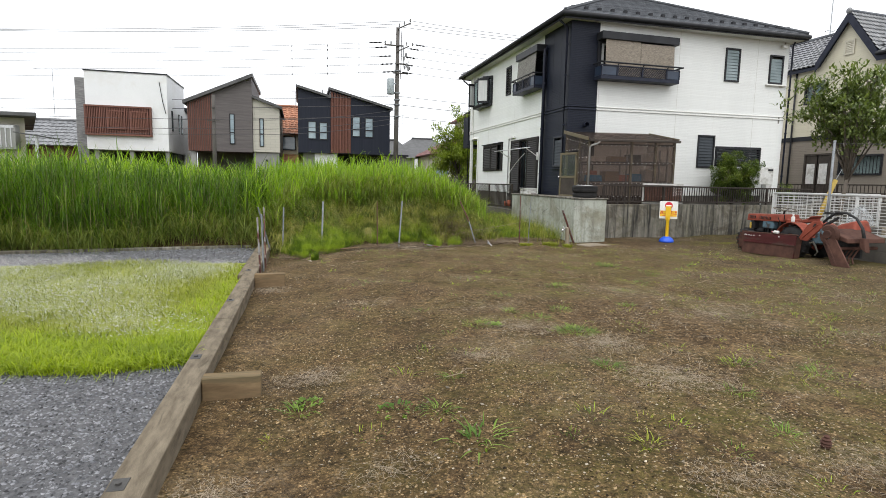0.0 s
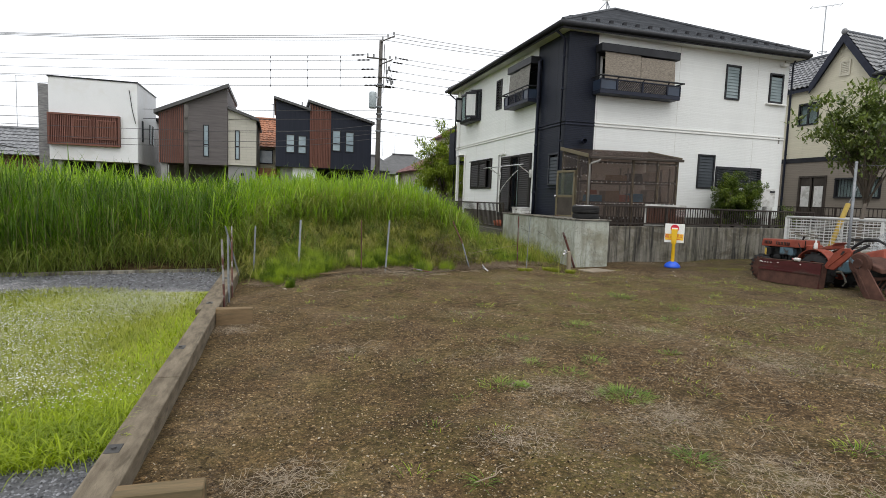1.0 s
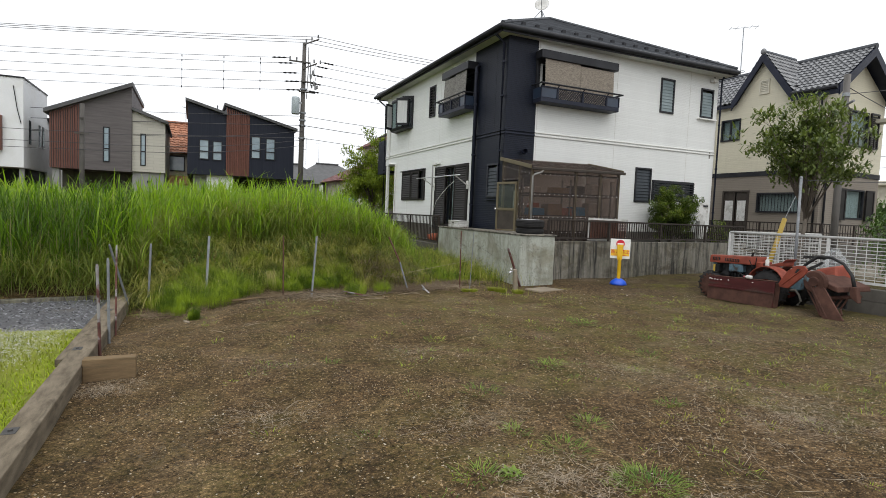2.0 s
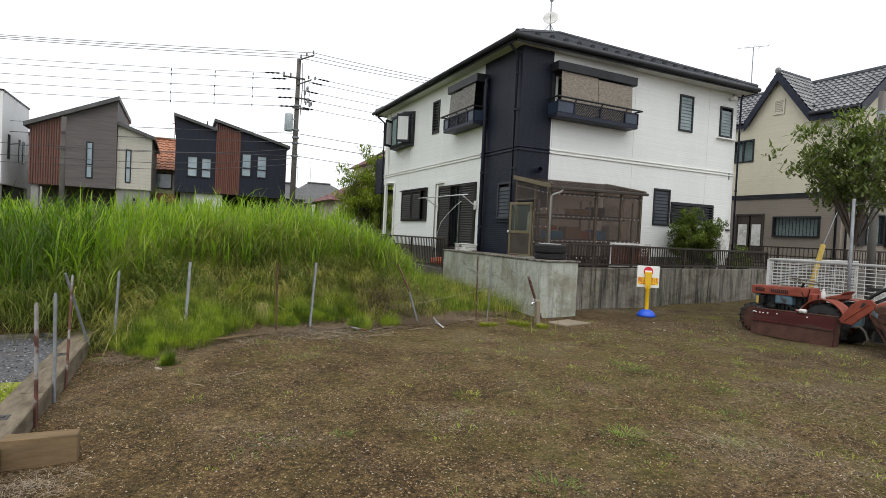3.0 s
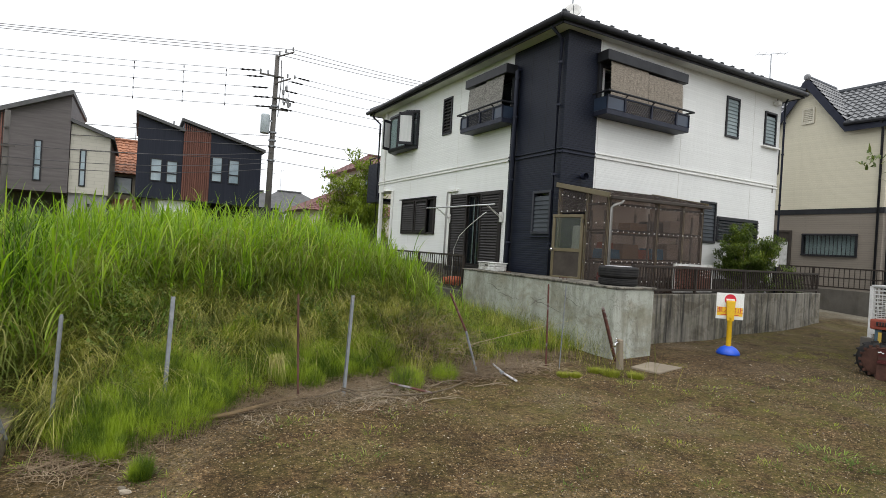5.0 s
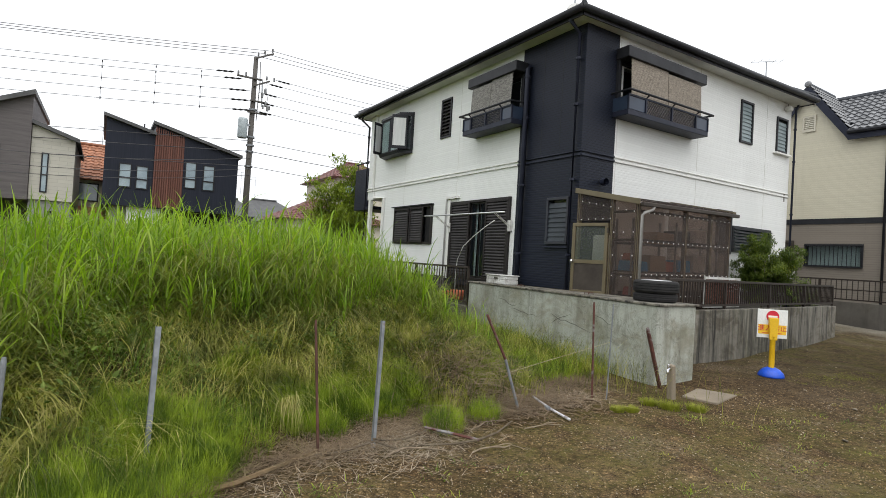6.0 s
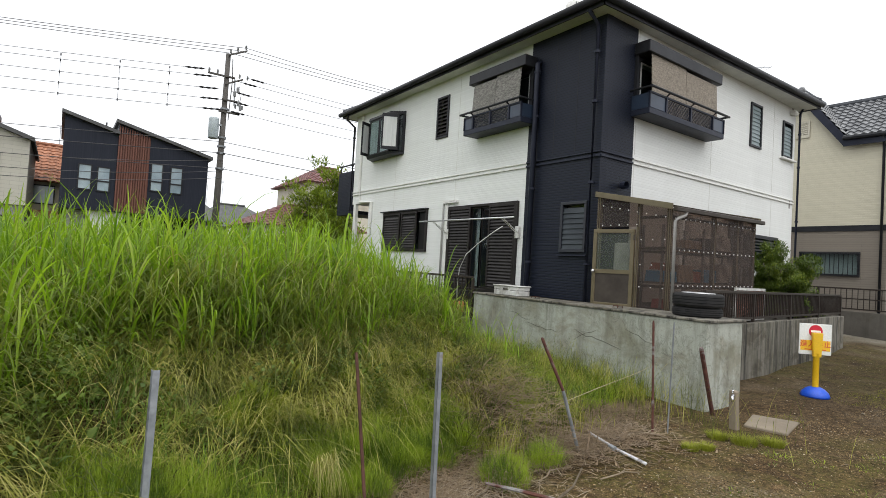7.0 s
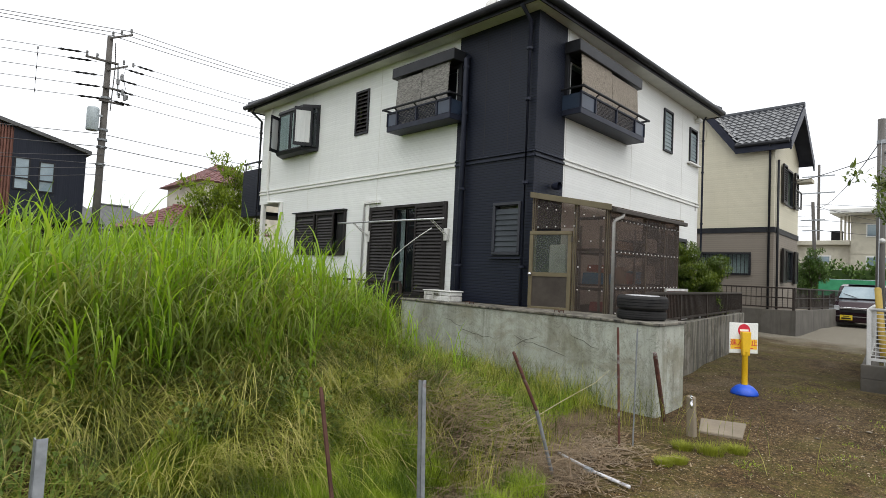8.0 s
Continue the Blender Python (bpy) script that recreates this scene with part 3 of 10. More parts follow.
def solid(geo, smooth=False, bevel=0.0, segments=1):
    """A mesh from what was gathered, its faces turned outwards."""
    bm = bmesh.new()
    vs = [bm.verts.new(p) for p in geo.v]
    for f in geo.f:
        try:
            bm.faces.new([vs[i] for i in f])
        except ValueError:
            pass
    bmesh.ops.recalc_face_normals(bm, faces=bm.faces)
    if bevel:
        sharp = [e for e in bm.edges if len(e.link_faces) == 2 and e.calc_face_angle(0) > 0.5]
        bmesh.ops.bevel(bm, geom=sharp, offset=bevel, segments=segments, affect="EDGES", profile=0.6)
    for f in bm.faces:
        f.smooth = smooth
    me = bpy.data.meshes.new("mesh")
    bm.to_mesh(me)
    bm.free()
    return me


def part(name, geo, material, parent=None, label="", bevel=0.0, smooth=False, kind="", segments=1):
    """One mesh object under a thing or a part."""
    me = geo if isinstance(geo, bpy.types.Mesh) else solid(geo, smooth, bevel, segments)
    if not me.materials:
        me.materials.append(MAT[material])
    ob = new(name, me)
    if parent:
        ob.parent = parent
        base = parent
        off = Vector((0, 0, 0))
        while base:
            off += base.location
            base = base.parent
        ob.location = (0, 0, 0)
        if "origin" not in parent:
            ob.location = -off
    return tagged(ob, label, kind=kind)


def thing(name, at, label, category, group=""):
    ob = new(name)
    ob.empty_display_size = 0.2
    ob.location = at
    return tagged(ob, label, category, group)


def structure(name, geo, material, label="", bevel=0.0, smooth=False, category=""):
    ob = part(name, geo, material, None, label, bevel, smooth)
    return tagged(ob, label, category, kind="structure")


def blades(name, base, length, width, az, bend, droop, material, levels=4, lift=1.0, label="", parent=None, kind="stuff", category="grass"):
    """Many narrow leaves in one mesh. bend: how far they lean out; droop: how the tip falls; both in lengths."""
    n = len(base)
    base, length, width, az = (np.asarray(a, float) for a in (base, length, width, az))
    bend, droop = np.broadcast_to(np.asarray(bend, float), n), np.broadcast_to(np.asarray(droop, float), n)
    s = np.linspace(0, 1, levels + 1)
    out = np.stack([np.cos(az), np.sin(az), np.zeros(n)], 1)
    side = np.stack([-np.sin(az), np.cos(az), np.zeros(n)], 1)
    co = np.zeros((n, 2 * levels + 1, 3))
    for i, q in enumerate(s):
        c = base + out * ((bend * (0.35 * q + 0.65 * q * q)) * length)[:, None]
        c[:, 2] += (q * np.sqrt(np.clip(1 - bend ** 2 * 0.5, 0.05, 1)) - droop * q ** 3) * length * lift
        w = width * (0.55 + 0.9 * q - 1.45 * q * q) if i < levels else width * 0
        w = np.maximum(w, 0)
        if i < levels:
            co[:, 2 * i] = c - side * (w / 2)[:, None]
            co[:, 2 * i + 1] = c + side * (w / 2)[:, None]
        else:
            co[:, 2 * levels] = c
    k = 2 * levels + 1
    off = (np.arange(n) * k)[:, None]
    quads = np.concatenate([off + np.array([2 * i, 2 * i + 1, 2 * i + 3, 2 * i + 2]) for i in range(levels - 1)], 0) if levels > 1 else np.zeros((0, 4), int)
    tris = off + np.array([2 * levels - 2, 2 * levels - 1, 2 * levels])
    return raw_mesh(name, co.reshape(-1, 3), quads, tris, material, label, parent, kind, category, smooth=True)


def raw_mesh(name, co, quads, tris, material, label="", parent=None, kind="", category="", smooth=False):
    me = bpy.data.meshes.new(name)
    me.vertices.add(len(co))
    me.vertices.foreach_set("co", np.asarray(co, np.float32).ravel())
    loops = np.concatenate([quads.ravel(), tris.ravel()]).astype(np.int32)
    me.loops.add(len(loops))
    me.loops.foreach_set("vertex_index", loops)
    counts = np.concatenate([np.full(len(quads), 4), np.full(len(tris), 3)])
    starts = np.concatenate([[0], np.cumsum(counts)[:-1]]).astype(np.int32)
    me.polygons.add(len(counts))
    me.polygons.foreach_set("loop_start", starts)
    me.polygons.foreach_set("use_smooth", np.full(len(counts), smooth))
    me.update(calc_edges=True)
    me.validate()
    me.materials.append(MAT[material])
    ob = part(name, me, material, parent, "", kind=kind)
    return tagged(ob, label, category if not parent else "", kind=kind)


def stones(name, at, size, material, flat=0.6, label="", category="stone", simple=False):
    """Many small angular stones in one mesh."""
    n = len(at)
    phi = (1 + 5 ** 0.5) / 2
    iv = np.array([(-1, phi, 0), (1, phi, 0), (-1, -phi, 0), (1, -phi, 0), (0, -1, phi), (0, 1, phi), (0, -1, -phi), (0, 1, -phi), (phi, 0, -1), (phi, 0, 1), (-phi, 0, -1), (-phi, 0, 1)]) / 1.9
    fi = np.array([(0, 11, 5), (0, 5, 1), (0, 1, 7), (0, 7, 10), (0, 10, 11), (1, 5, 9), (5, 11, 4), (11, 10, 2), (10, 7, 6), (7, 1, 8), (3, 9, 4), (3, 4, 2), (3, 2, 6), (3, 6, 8), (3, 8, 9), (4, 9, 5), (2, 4, 11), (6, 2, 10), (8, 6, 7), (9, 8, 1)])
    if simple:
        iv = np.array([(1, 0, 0), (-1, 0, 0), (0, 1, 0), (0, -1, 0), (0, 0, 1), (0, 0, -1)], float)
        fi = np.array([(0, 2, 4), (2, 1, 4), (1, 3, 4), (3, 0, 4), (2, 0, 5), (1, 2, 5), (3, 1, 5), (0, 3, 5)])
    rs = np.random.RandomState(11)
    co = iv[None] * (1 + rs.uniform(-0.32, 0.32, (n, len(iv), 1)))
    co = co * np.stack([rs.uniform(0.7, 1.25, n), rs.uniform(0.55, 1.0, n), flat * rs.uniform(0.6, 1.1, n)], 1)[:, None]
    a = rs.uniform(0, 6.28, n)
    ca, sa = np.cos(a)[:, None], np.sin(a)[:, None]
    x, y = co[..., 0] * ca - co[..., 1] * sa, co[..., 0] * sa + co[..., 1] * ca
    co = np.stack([x, y, co[..., 2] + x * rs.uniform(-0.35, 0.35, (n, 1))], 2) * np.asarray(size)[:, None, None] * 0.5
    co += np.asarray(at)[:, None]
    tris = (np.arange(n) * len(iv))[:, None, None] + fi[None]
    return raw_mesh(name, co.reshape(-1, 3), np.zeros((0, 4), int), tris.reshape(-1, 3), material, label, None, "stuff", category)


def smooth01(a, lo, hi):
    q = np.clip((np.asarray(a, float) - lo) / (hi - lo), 0, 1)
    return q * q * (3 - 2 * q)


def weed_edge(x):
    """Where the trodden soil ends and the weeds begin."""
    return 9.95 + 0.55 * smooth01(x, -0.1, 1.2) + 0.5 * smooth01(x, 1.0, 3.0) + 0.85 * smooth01(x, 2.8, 6.0)


def ground_z(x, y):
    """Height of the ground: level yard, an overgrown bank behind the stakes, a drive that climbs a little."""
    x, y = np.asarray(x, float), np.asarray(y, float)
    front = weed_edge(x) + 0.2
    bank = smooth01(y, front, front + 2.1) * (1 - smooth01(x, 3.0, 5.5)) * (0.35 + 0.65 * smooth01(x, -1.5, 0.6)) * (1 - 0.55 * smooth01(y, 15, 22))
    z = 0.72 * bank
    z = z + 0.16 * smooth01(y, 12, 17) * smooth01(x, 3.6, 5.6)
    z = z + 0.30 * smooth01(x, 11.5, 22) * (1 - smooth01(y, 16, 24))
    # the yard falls a little towards the kerb, and lies lower still under the gravel
    z = z - (0.135 - 0.006 * np.clip(y, 0, 12)) * (1 - smooth01(x, -0.4, 1.6)) * (1 - smooth01(y, 10.8, 12.5)) - 0.07 * (1 - smooth01(x, -0.75, -0.6)) * (1 - smooth01(y, 10.8, 11.2))
    lumps = 0.02 * np.sin(x * 1.7 + 0.6 * y) * np.cos(y * 1.3 - 0.4 * x) + 0.012 * np.sin(3.9 * x + 1.0) * np.sin(4.3 * y)
    return z + lumps * (1 + 3 * bank)

# ---- ground, gravel, kerbs ----
def axis_lines(lo, hi, step, ends):
    inner = np.arange(lo, hi + step / 2, step)
    return np.concatenate([np.array(ends[0], float), inner, np.array(ends[1], float)])


gx = axis_lines(-12, 24, 0.22, ([-700, -300, -120, -60, -30, -18], [30, 45, 80, 160, 350, 700]))
gy = axis_lines(-5, 30, 0.22, ([-700, -300, -100, -40, -15], [34, 40, 60, 100, 200, 400, 800]))
GX, GY = np.meshgrid(gx, gy)
gco = np.stack([GX, GY, ground_z(GX, GY)], 2).reshape(-1, 3)
gi = np.arange(len(gx) * len(gy)).reshape(len(gy), len(gx))
gq = np.stack([gi[:-1, :-1], gi[:-1, 1:], gi[1:, 1:], gi[1:, :-1]], 2).reshape(-1, 4)
raw_mesh("ground", gco, gq, np.zeros((0, 3), int), "soil", "trodden brown soil with moss and dry litter", None, "structure", "ground", smooth=True)

KX = -0.515          # yard-side face of the timber kerb
def back_line(x):
    """The edging at the end of the gravel runs a little askew."""
    return 10.98 + 0.165 * (x + 0.6)


def gravel_z(y):
    return -0.07 + 0.01 * (np.asarray(y, float) - 4)


bx = KX - 0.16
low = [(-14, -4), (bx, -4), (bx, back_line(bx)), (-14, back_line(-14))]
g = Geo().hexa([(x, y, -0.4) for x, y in low], [(x, y, float(gravel_z(y))) for x, y in low])
structure("gravel_bed", g, "gravel_bed", "bed of blue-grey crushed stone behind the kerb", category="gravel")

def along(x, y, z):
    """The kerb runs very slightly askew."""
    return (x + 0.013 * (y - 6.5), y, z + 0.02 + 0.01 * (y - 4))


kerb = thing("timber_kerb", (KX, 0, 0), "long weathered grey timber kerb with bolt plates", "kerb")
tagged(kerb, kind="structure")
ys = [-4.0, -0.8, 2.0, 5.25, 8.4, 11.1]
for y0, y1 in zip(ys, ys[1:]):
    part("beam", Geo().box(KX - 0.165, y0 + 0.004, -0.3, KX, y1 - 0.004, 0.0, to=along), "kerb", kerb, bevel=0.012, segments=2)
for y0 in (2.4, 4.1, 5.95, 7.8, 9.6):
    part("bolt_plate", Geo().box(KX - 0.155, y0, -0.004, KX - 0.085, y0 + 0.1, 0.0035, to=along), "bolt_plate", kerb, "blackened steel plate", bevel=0.002)
    part("bolt", Geo().lathe([(0.0, 0.012), (0.013, 0.012), (0.014, 0.002)], along(KX - 0.12, y0 + 0.05, 0), 8), "bolt_plate", kerb)
for y0, y1 in ((7.6, 9.3), (9.31, 10.95)):
    part("inner_plank", Geo().box(KX - 0.235, y0, -0.22, KX - 0.17, y1, -0.02, to=along), "kerb", kerb, "thin plank behind the beam", bevel=0.006)
for y0, l, zt in ((3.63, 0.36, 0.02), (7.3, 0.37, 0.04)):
    tagged(part("timber_stub", Geo().box(KX + 0.002, y0, -0.25, KX + l, y0 + 0.1, zt, to=along), "stub", None, bevel=0.006), "short sawn timber offcut standing out from the kerb", "timber", "timber offcuts")
back_kerb = thing("back_kerb", (-5, 9.8, 0), "low concrete edging strip at the end of the gravel", "kerb")
tagged(back_kerb, kind="structure")
for i in range(8):
    part("edging_block", Geo().box(-12.83 + 1.5 * i, 0.0, -0.2, -12.83 + 1.5 * i + 1.492, 0.11, 0.045, to=lambda x, y, z: (x, y + back_line(x), z)), "concrete_low", back_kerb, bevel=0.008)

rs = np.random.RandomState(3)


def scatter(n, x0, x1, y0, y1, z=0.0):
    p = np.stack([rs.uniform(x0, x1, n), rs.uniform(y0, y1, n), np.zeros(n)], 1)
    p[:, 2] = z if z else ground_z(p[:, 0], p[:, 1])
    return p


near = scatter(40000, -4.0, KX - 0.18, 1.4, 5.1)
far = scatter(9000, -8.5, KX - 0.25, 8.7, 11.1)
near[:, 2], far[:, 2] = gravel_z(near[:, 1]) + 0.001, gravel_z(far[:, 1]) + 0.003
far = far[far[:, 1] < back_line(far[:, 0])]
stones("gravel", np.concatenate([near, far]), np.concatenate([rs.uniform(0.009, 0.028, 40000), rs.uniform(0.015, 0.04, len(far))]), "gravel", 0.62, "loose blue-grey crushed stone", "gravel", True)

# ---- main house ----
W, S, E_, N_ = 7.04, 14.01, 14.5, 23.0     # outer faces of the walls
EZ = 5.61


def on_west(a, d, z):
    return (W - d, a, z)


def on_south(a, d, z):
    return (a, S + 0.058 * (a - W) - d, z)


def holed_wall(P, a0, a1, z0, z1, holes, thick=0.15):
    """A wall slab in the plane of P with rectangular openings right through it."""
    g = Geo()
    us = sorted({a0, a1, *[h[0] for h in holes], *[h[1] for h in holes]})
    zs = sorted({z0, z1, *[h[2] for h in holes], *[h[3] for h in holes]})
    us, zs = [u for u in us if a0 <= u <= a1], [z for z in zs if z0 <= z <= z1]

    def free(i, k):
        if not (0 <= i < len(us) - 1 and 0 <= k < len(zs) - 1):
            return False
        uc, zc = (us[i] + us[i + 1]) / 2, (zs[k] + zs[k + 1]) / 2
        return not any(h[0] < uc < h[1] and h[2] < zc < h[3] for h in holes)

    for i in range(len(us) - 1):
        for k in range(len(zs) - 1):
            if not free(i, k):
                continue
            u0, u1, w0, w1 = us[i], us[i + 1], zs[k], zs[k + 1]
            for d in (0, -thick):
                g.quad(P(u0, d, w0), P(u1, d, w0), P(u1, d, w1), P(u0, d, w1))
            for di, dk, q in ((-1, 0, ((u0, w0), (u0, w1))), (1, 0, ((u1, w0), (u1, w1))), (0, -1, ((u0, w0), (u1, w0))), (0, 1, ((u0, w1), (u1, w1)))):
                if not free(i + di, k + dk):
                    (p0, q0), (p1, q1) = q
                    g.quad(P(p0, 0, q0), P(p1, 0, q1), P(p1, -thick, q1), P(p0, -thick, q0))
    bm = bmesh.new()
    vs = [bm.verts.new(p) for p in g.v]
    for f in g.f:
        bm.faces.new([vs[i] for i in f])
    bmesh.ops.remove_doubles(bm, verts=bm.verts, dist=0.0005)
    bmesh.ops.recalc_face_normals(bm, faces=bm.faces)
    me = bpy.data.meshes.new("wall")
    bm.to_mesh(me)
    bm.free()
    return me


def ring(P, a0, a1, z0, z1, w, d0, d1):
    """A rectangular frame of bar width w between depths d0 and d1."""
    g = Geo()
    for b in ((a0, a1, z0, z0 + w), (a0, a1, z1 - w, z1), (a0, a0 + w, z0 + w, z1 - w), (a1 - w, a1, z0 + w, z1 - w)):
        g.box(b[0], d0, b[2], b[1], d1, b[3], to=P)
    return g


def slats(P, a0, a1, z0, z1, pitch, d0, d1, th=0.012):
    g = Geo()
    n = int((z1 - z0) / pitch)
    for i in range(n):
        z = z0 + (i + 0.25) * pitch
        low = [P(a0, d0, z + pitch * 0.75), P(a1, d0, z + pitch * 0.75), P(a1, d1, z), P(a0, d1, z)]
        high = [P(a0, d0, z + pitch * 0.75 + th), P(a1, d0, z + pitch * 0.75 + th), P(a1, d1, z + th), P(a0, d1, z + th)]
        g.hexa(low, high)
    return g


def pane(name, P, a0, a1, z0, z1, d, parent, material="glass", th=0.006):
    ob = part(name, Geo().box(a0, d, z0, a1, d + th, z1, to=P), material, parent)
    ob.visible_shadow = False
    return ob


def jalousie(P, a0, a1, z0, z1, house, frame_mat="trim_dark", sill=False, slat="frost"):
    w = part("window", ring(P, a0, a1, z0, z1, 0.05, -0.08, 0.035), frame_mat, house, "dark-framed louvred glass window", bevel=0.006)
    n = int((z1 - z0 - 0.1) / 0.085)
    for i in range(n):
        z = z0 + 0.05 + i * 0.085
        g = Geo().hexa([P(a0 + 0.05, -0.012, z + 0.09), P(a1 - 0.05, -0.012, z + 0.09), P(a1 - 0.05, 0.008, z), P(a0 + 0.05, 0.008, z)],
                       [P(a0 + 0.05, -0.006, z + 0.092), P(a1 - 0.05, -0.006, z + 0.092), P(a1 - 0.05, 0.014, z + 0.004), P(a0 + 0.05, 0.014, z + 0.004)])
        part("glass_slat", g, slat, w)
    part("curtain", Geo().box(a0 - 0.1, -0.24, z0 - 0.1, a1 + 0.1, -0.22, z1 + 0.1, to=P), "curtain", w)
    if sill:
        part("sill", Geo().box(a0 - 0.1, -0.02, z0 - 0.06, a1 + 0.12, 0.09, z0 - 0.02, to=P), "trim_white", w, bevel=0.006)
    return w


def shutter_panel(P, a0, a1, z0, z1, d, parent):
    f = part("shutter", ring(P, a0, a1, z0, z1, 0.045, d, d + 0.035), "shutter", parent, "dark louvred shutter", bevel=0.004)
    part("louvre", slats(P, a0 + 0.045, a1 - 0.045, z0 + 0.045, z1 - 0.05, 0.062, d + 0.004, d + 0.03), "shutter", f, kind="stuff")
    part("backing", Geo().box(a0 + 0.04, d + 0.0, z0 + 0.04, a1 - 0.04, d + 0.004, z1 - 0.04, to=P), "black_and_shade", f)
    return f


def balcony(P0, a0, a1, house, drop, reed):
    """A shallow window balcony with a hood above it and a reed blind between."""
    P = lambda a, d, z: P0(a, d, z + drop)
    zb = 4.18
    b = part("balcony", Geo().box(a0, 0.002, zb, a1, 0.36, zb + 0.10, to=P), "trim_navy", house, "shallow dark window balcony", bevel=0.008)
    part("front_rail", Geo().box(a0, 0.33, zb + 0.335, a1, 0.36, zb + 0.37, to=P), "trim_navy", b, bevel=0.004)
    n = 4
    at = [a0 + (a1 - a0) * q for q in (0, 0.2, 0.515, 0.83, 1)]
    for i in range(n + 1):
        part("post", Geo().box(at[i] - 0.02 * (i > 0), 0.325, zb + 0.1, at[i] + 0.02 * (i < n), 0.365, zb + 0.36, to=P), "trim_navy", b)
    for i in range(n):
        u0, u1 = at[i] + 0.03, at[i + 1] - 0.03
        if i in (0, n - 1):
            part("panel", Geo().box(u0, 0.335, zb + 0.11, u1, 0.347, zb + 0.33, to=P), "balcony_panel", b, "smoked blue panel")
        else:
            g = Geo()
            k = 13
            for j in range(-3, k):
                for s in (1, -1):
                    t0, t1 = u0 + (u1 - u0) * j / k, u0 + (u1 - u0) * (j + 3.2) / k
                    lo, hi = max(t0, u0), min(t1, u1)
                    if hi <= lo:
                        continue
                    zl, zh = [zb + 0.11 + 0.22 * (q - t0) / (t1 - t0) for q in (lo, hi)]
                    if s < 0:
                        zl, zh = zb + 0.33 + zb + 0.11 - zl, zb + 0.33 + zb + 0.11 - zh
                    dd = 0.336 if s > 0 else 0.342
                    g.hexa([P(lo, dd, zl - 0.008), P(hi, dd, zh - 0.008), P(hi, dd + 0.005, zh - 0.008), P(lo, dd + 0.005, zl - 0.008)],
                           [P(lo, dd, zl + 0.008), P(hi, dd, zh + 0.008), P(hi, dd + 0.005, zh + 0.008), P(lo, dd + 0.005, zl + 0.008)])
            part("lattice", g, "trim_navy", b, kind="stuff")
    for u in (a0, a1 - 0.02):
        part("side_panel", Geo().box(u, 0.003, zb + 0.1, u + 0.02, 0.33, zb + 0.34, to=P), "balcony_panel", b)
    part("handrail", Geo().tube([P(a0 - 0.06, 0.42, zb + 0.42), P(a1 + 0.06, 0.42, zb + 0.42)], 0.022, 8), "trim_dark", b)
    for u in (a0 - 0.04, a1 + 0.04):
        part("rail_return", Geo().tube([P(u, 0.42, zb + 0.42), P(u, 0.004, zb + 0.42)], 0.02, 8), "trim_dark", b)
    for i in range(1, n):
        part("bracket", Geo().hexa([P(at[i] - 0.015, 0.35, zb + 0.37), P(at[i] + 0.015, 0.35, zb + 0.37), P(at[i] + 0.015, 0.36, zb + 0.37), P(at[i] - 0.015, 0.36, zb + 0.37)],
                                   [P(at[i] - 0.015, 0.40, zb + 0.41), P(at[i] + 0.015, 0.40, zb + 0.41), P(at[i] + 0.015, 0.43, zb + 0.41), P(at[i] - 0.015, 0.43, zb + 0.41)]), "trim_dark", b)
    h = part("shutter_box", Geo().box(a0 + 0.02, 0.002, 5.22, a1 - 0.02, 0.3, 5.42, to=P), "trim_dark", house, "dark roller shutter box", bevel=0.01)
    part("window", ring(P, a0 + 0.1, a1 - 0.1, 4.28, 5.22, 0.06, -0.08, 0.04), "trim_dark", house, "sliding window behind the blind")
    pane("pane", P, a0 + 0.15, a1 - 0.15, 4.32, 5.18, -0.04, house)
    for u in (a0 + 0.05, a1 - 0.07):
        part("guide_rail", Geo().box(u, 0.002, 4.28, u + 0.045, 0.06, 5.22, to=P), "trim_dark", house)
    # blind: a gently waved sheet of reeds
    g = Geo()
    k = 46
    zt, zl = 5.24, 4.30
    for i in range(k):
        z0, z1 = zl + (zt - zl) * i / k, zl + (zt - zl) * (i + 0.86) / k
        d = 0.24 + 0.05 * (1 - i / k)
        for j in range(2):
            u0 = a0 + 0.16 + (a1 - a0 - 0.3) * j / 2 + 0.006 * math.sin(i * 1.7 + j)
            u1 = a0 + 0.16 + (a1 - a0 - 0.3) * (j + 1) / 2 - 0.012
            dz = -0.05 * j * (i > k - 6)
            g.box(u0, d, z0 + min(dz, 0), u1, d + 0.012, z1 + min(dz, 0), to=P)
    part("reed_blind", g, reed, b, "hanging reed sun blind", kind="stuff")


def skew(t, x0, ky, kz):
    """Nothing here is quite square: lets a thing run back and rise a little along x."""
    m = Matrix(((1, 0, 0, 0), (ky, 1, 0, -ky * x0), (kz, 0, 1, -kz * x0), (0, 0, 0, 1)))
    for me in {ob.data for ob in [t, *t.children_recursive] if ob.type == "MESH"}:
        me.transform(m)


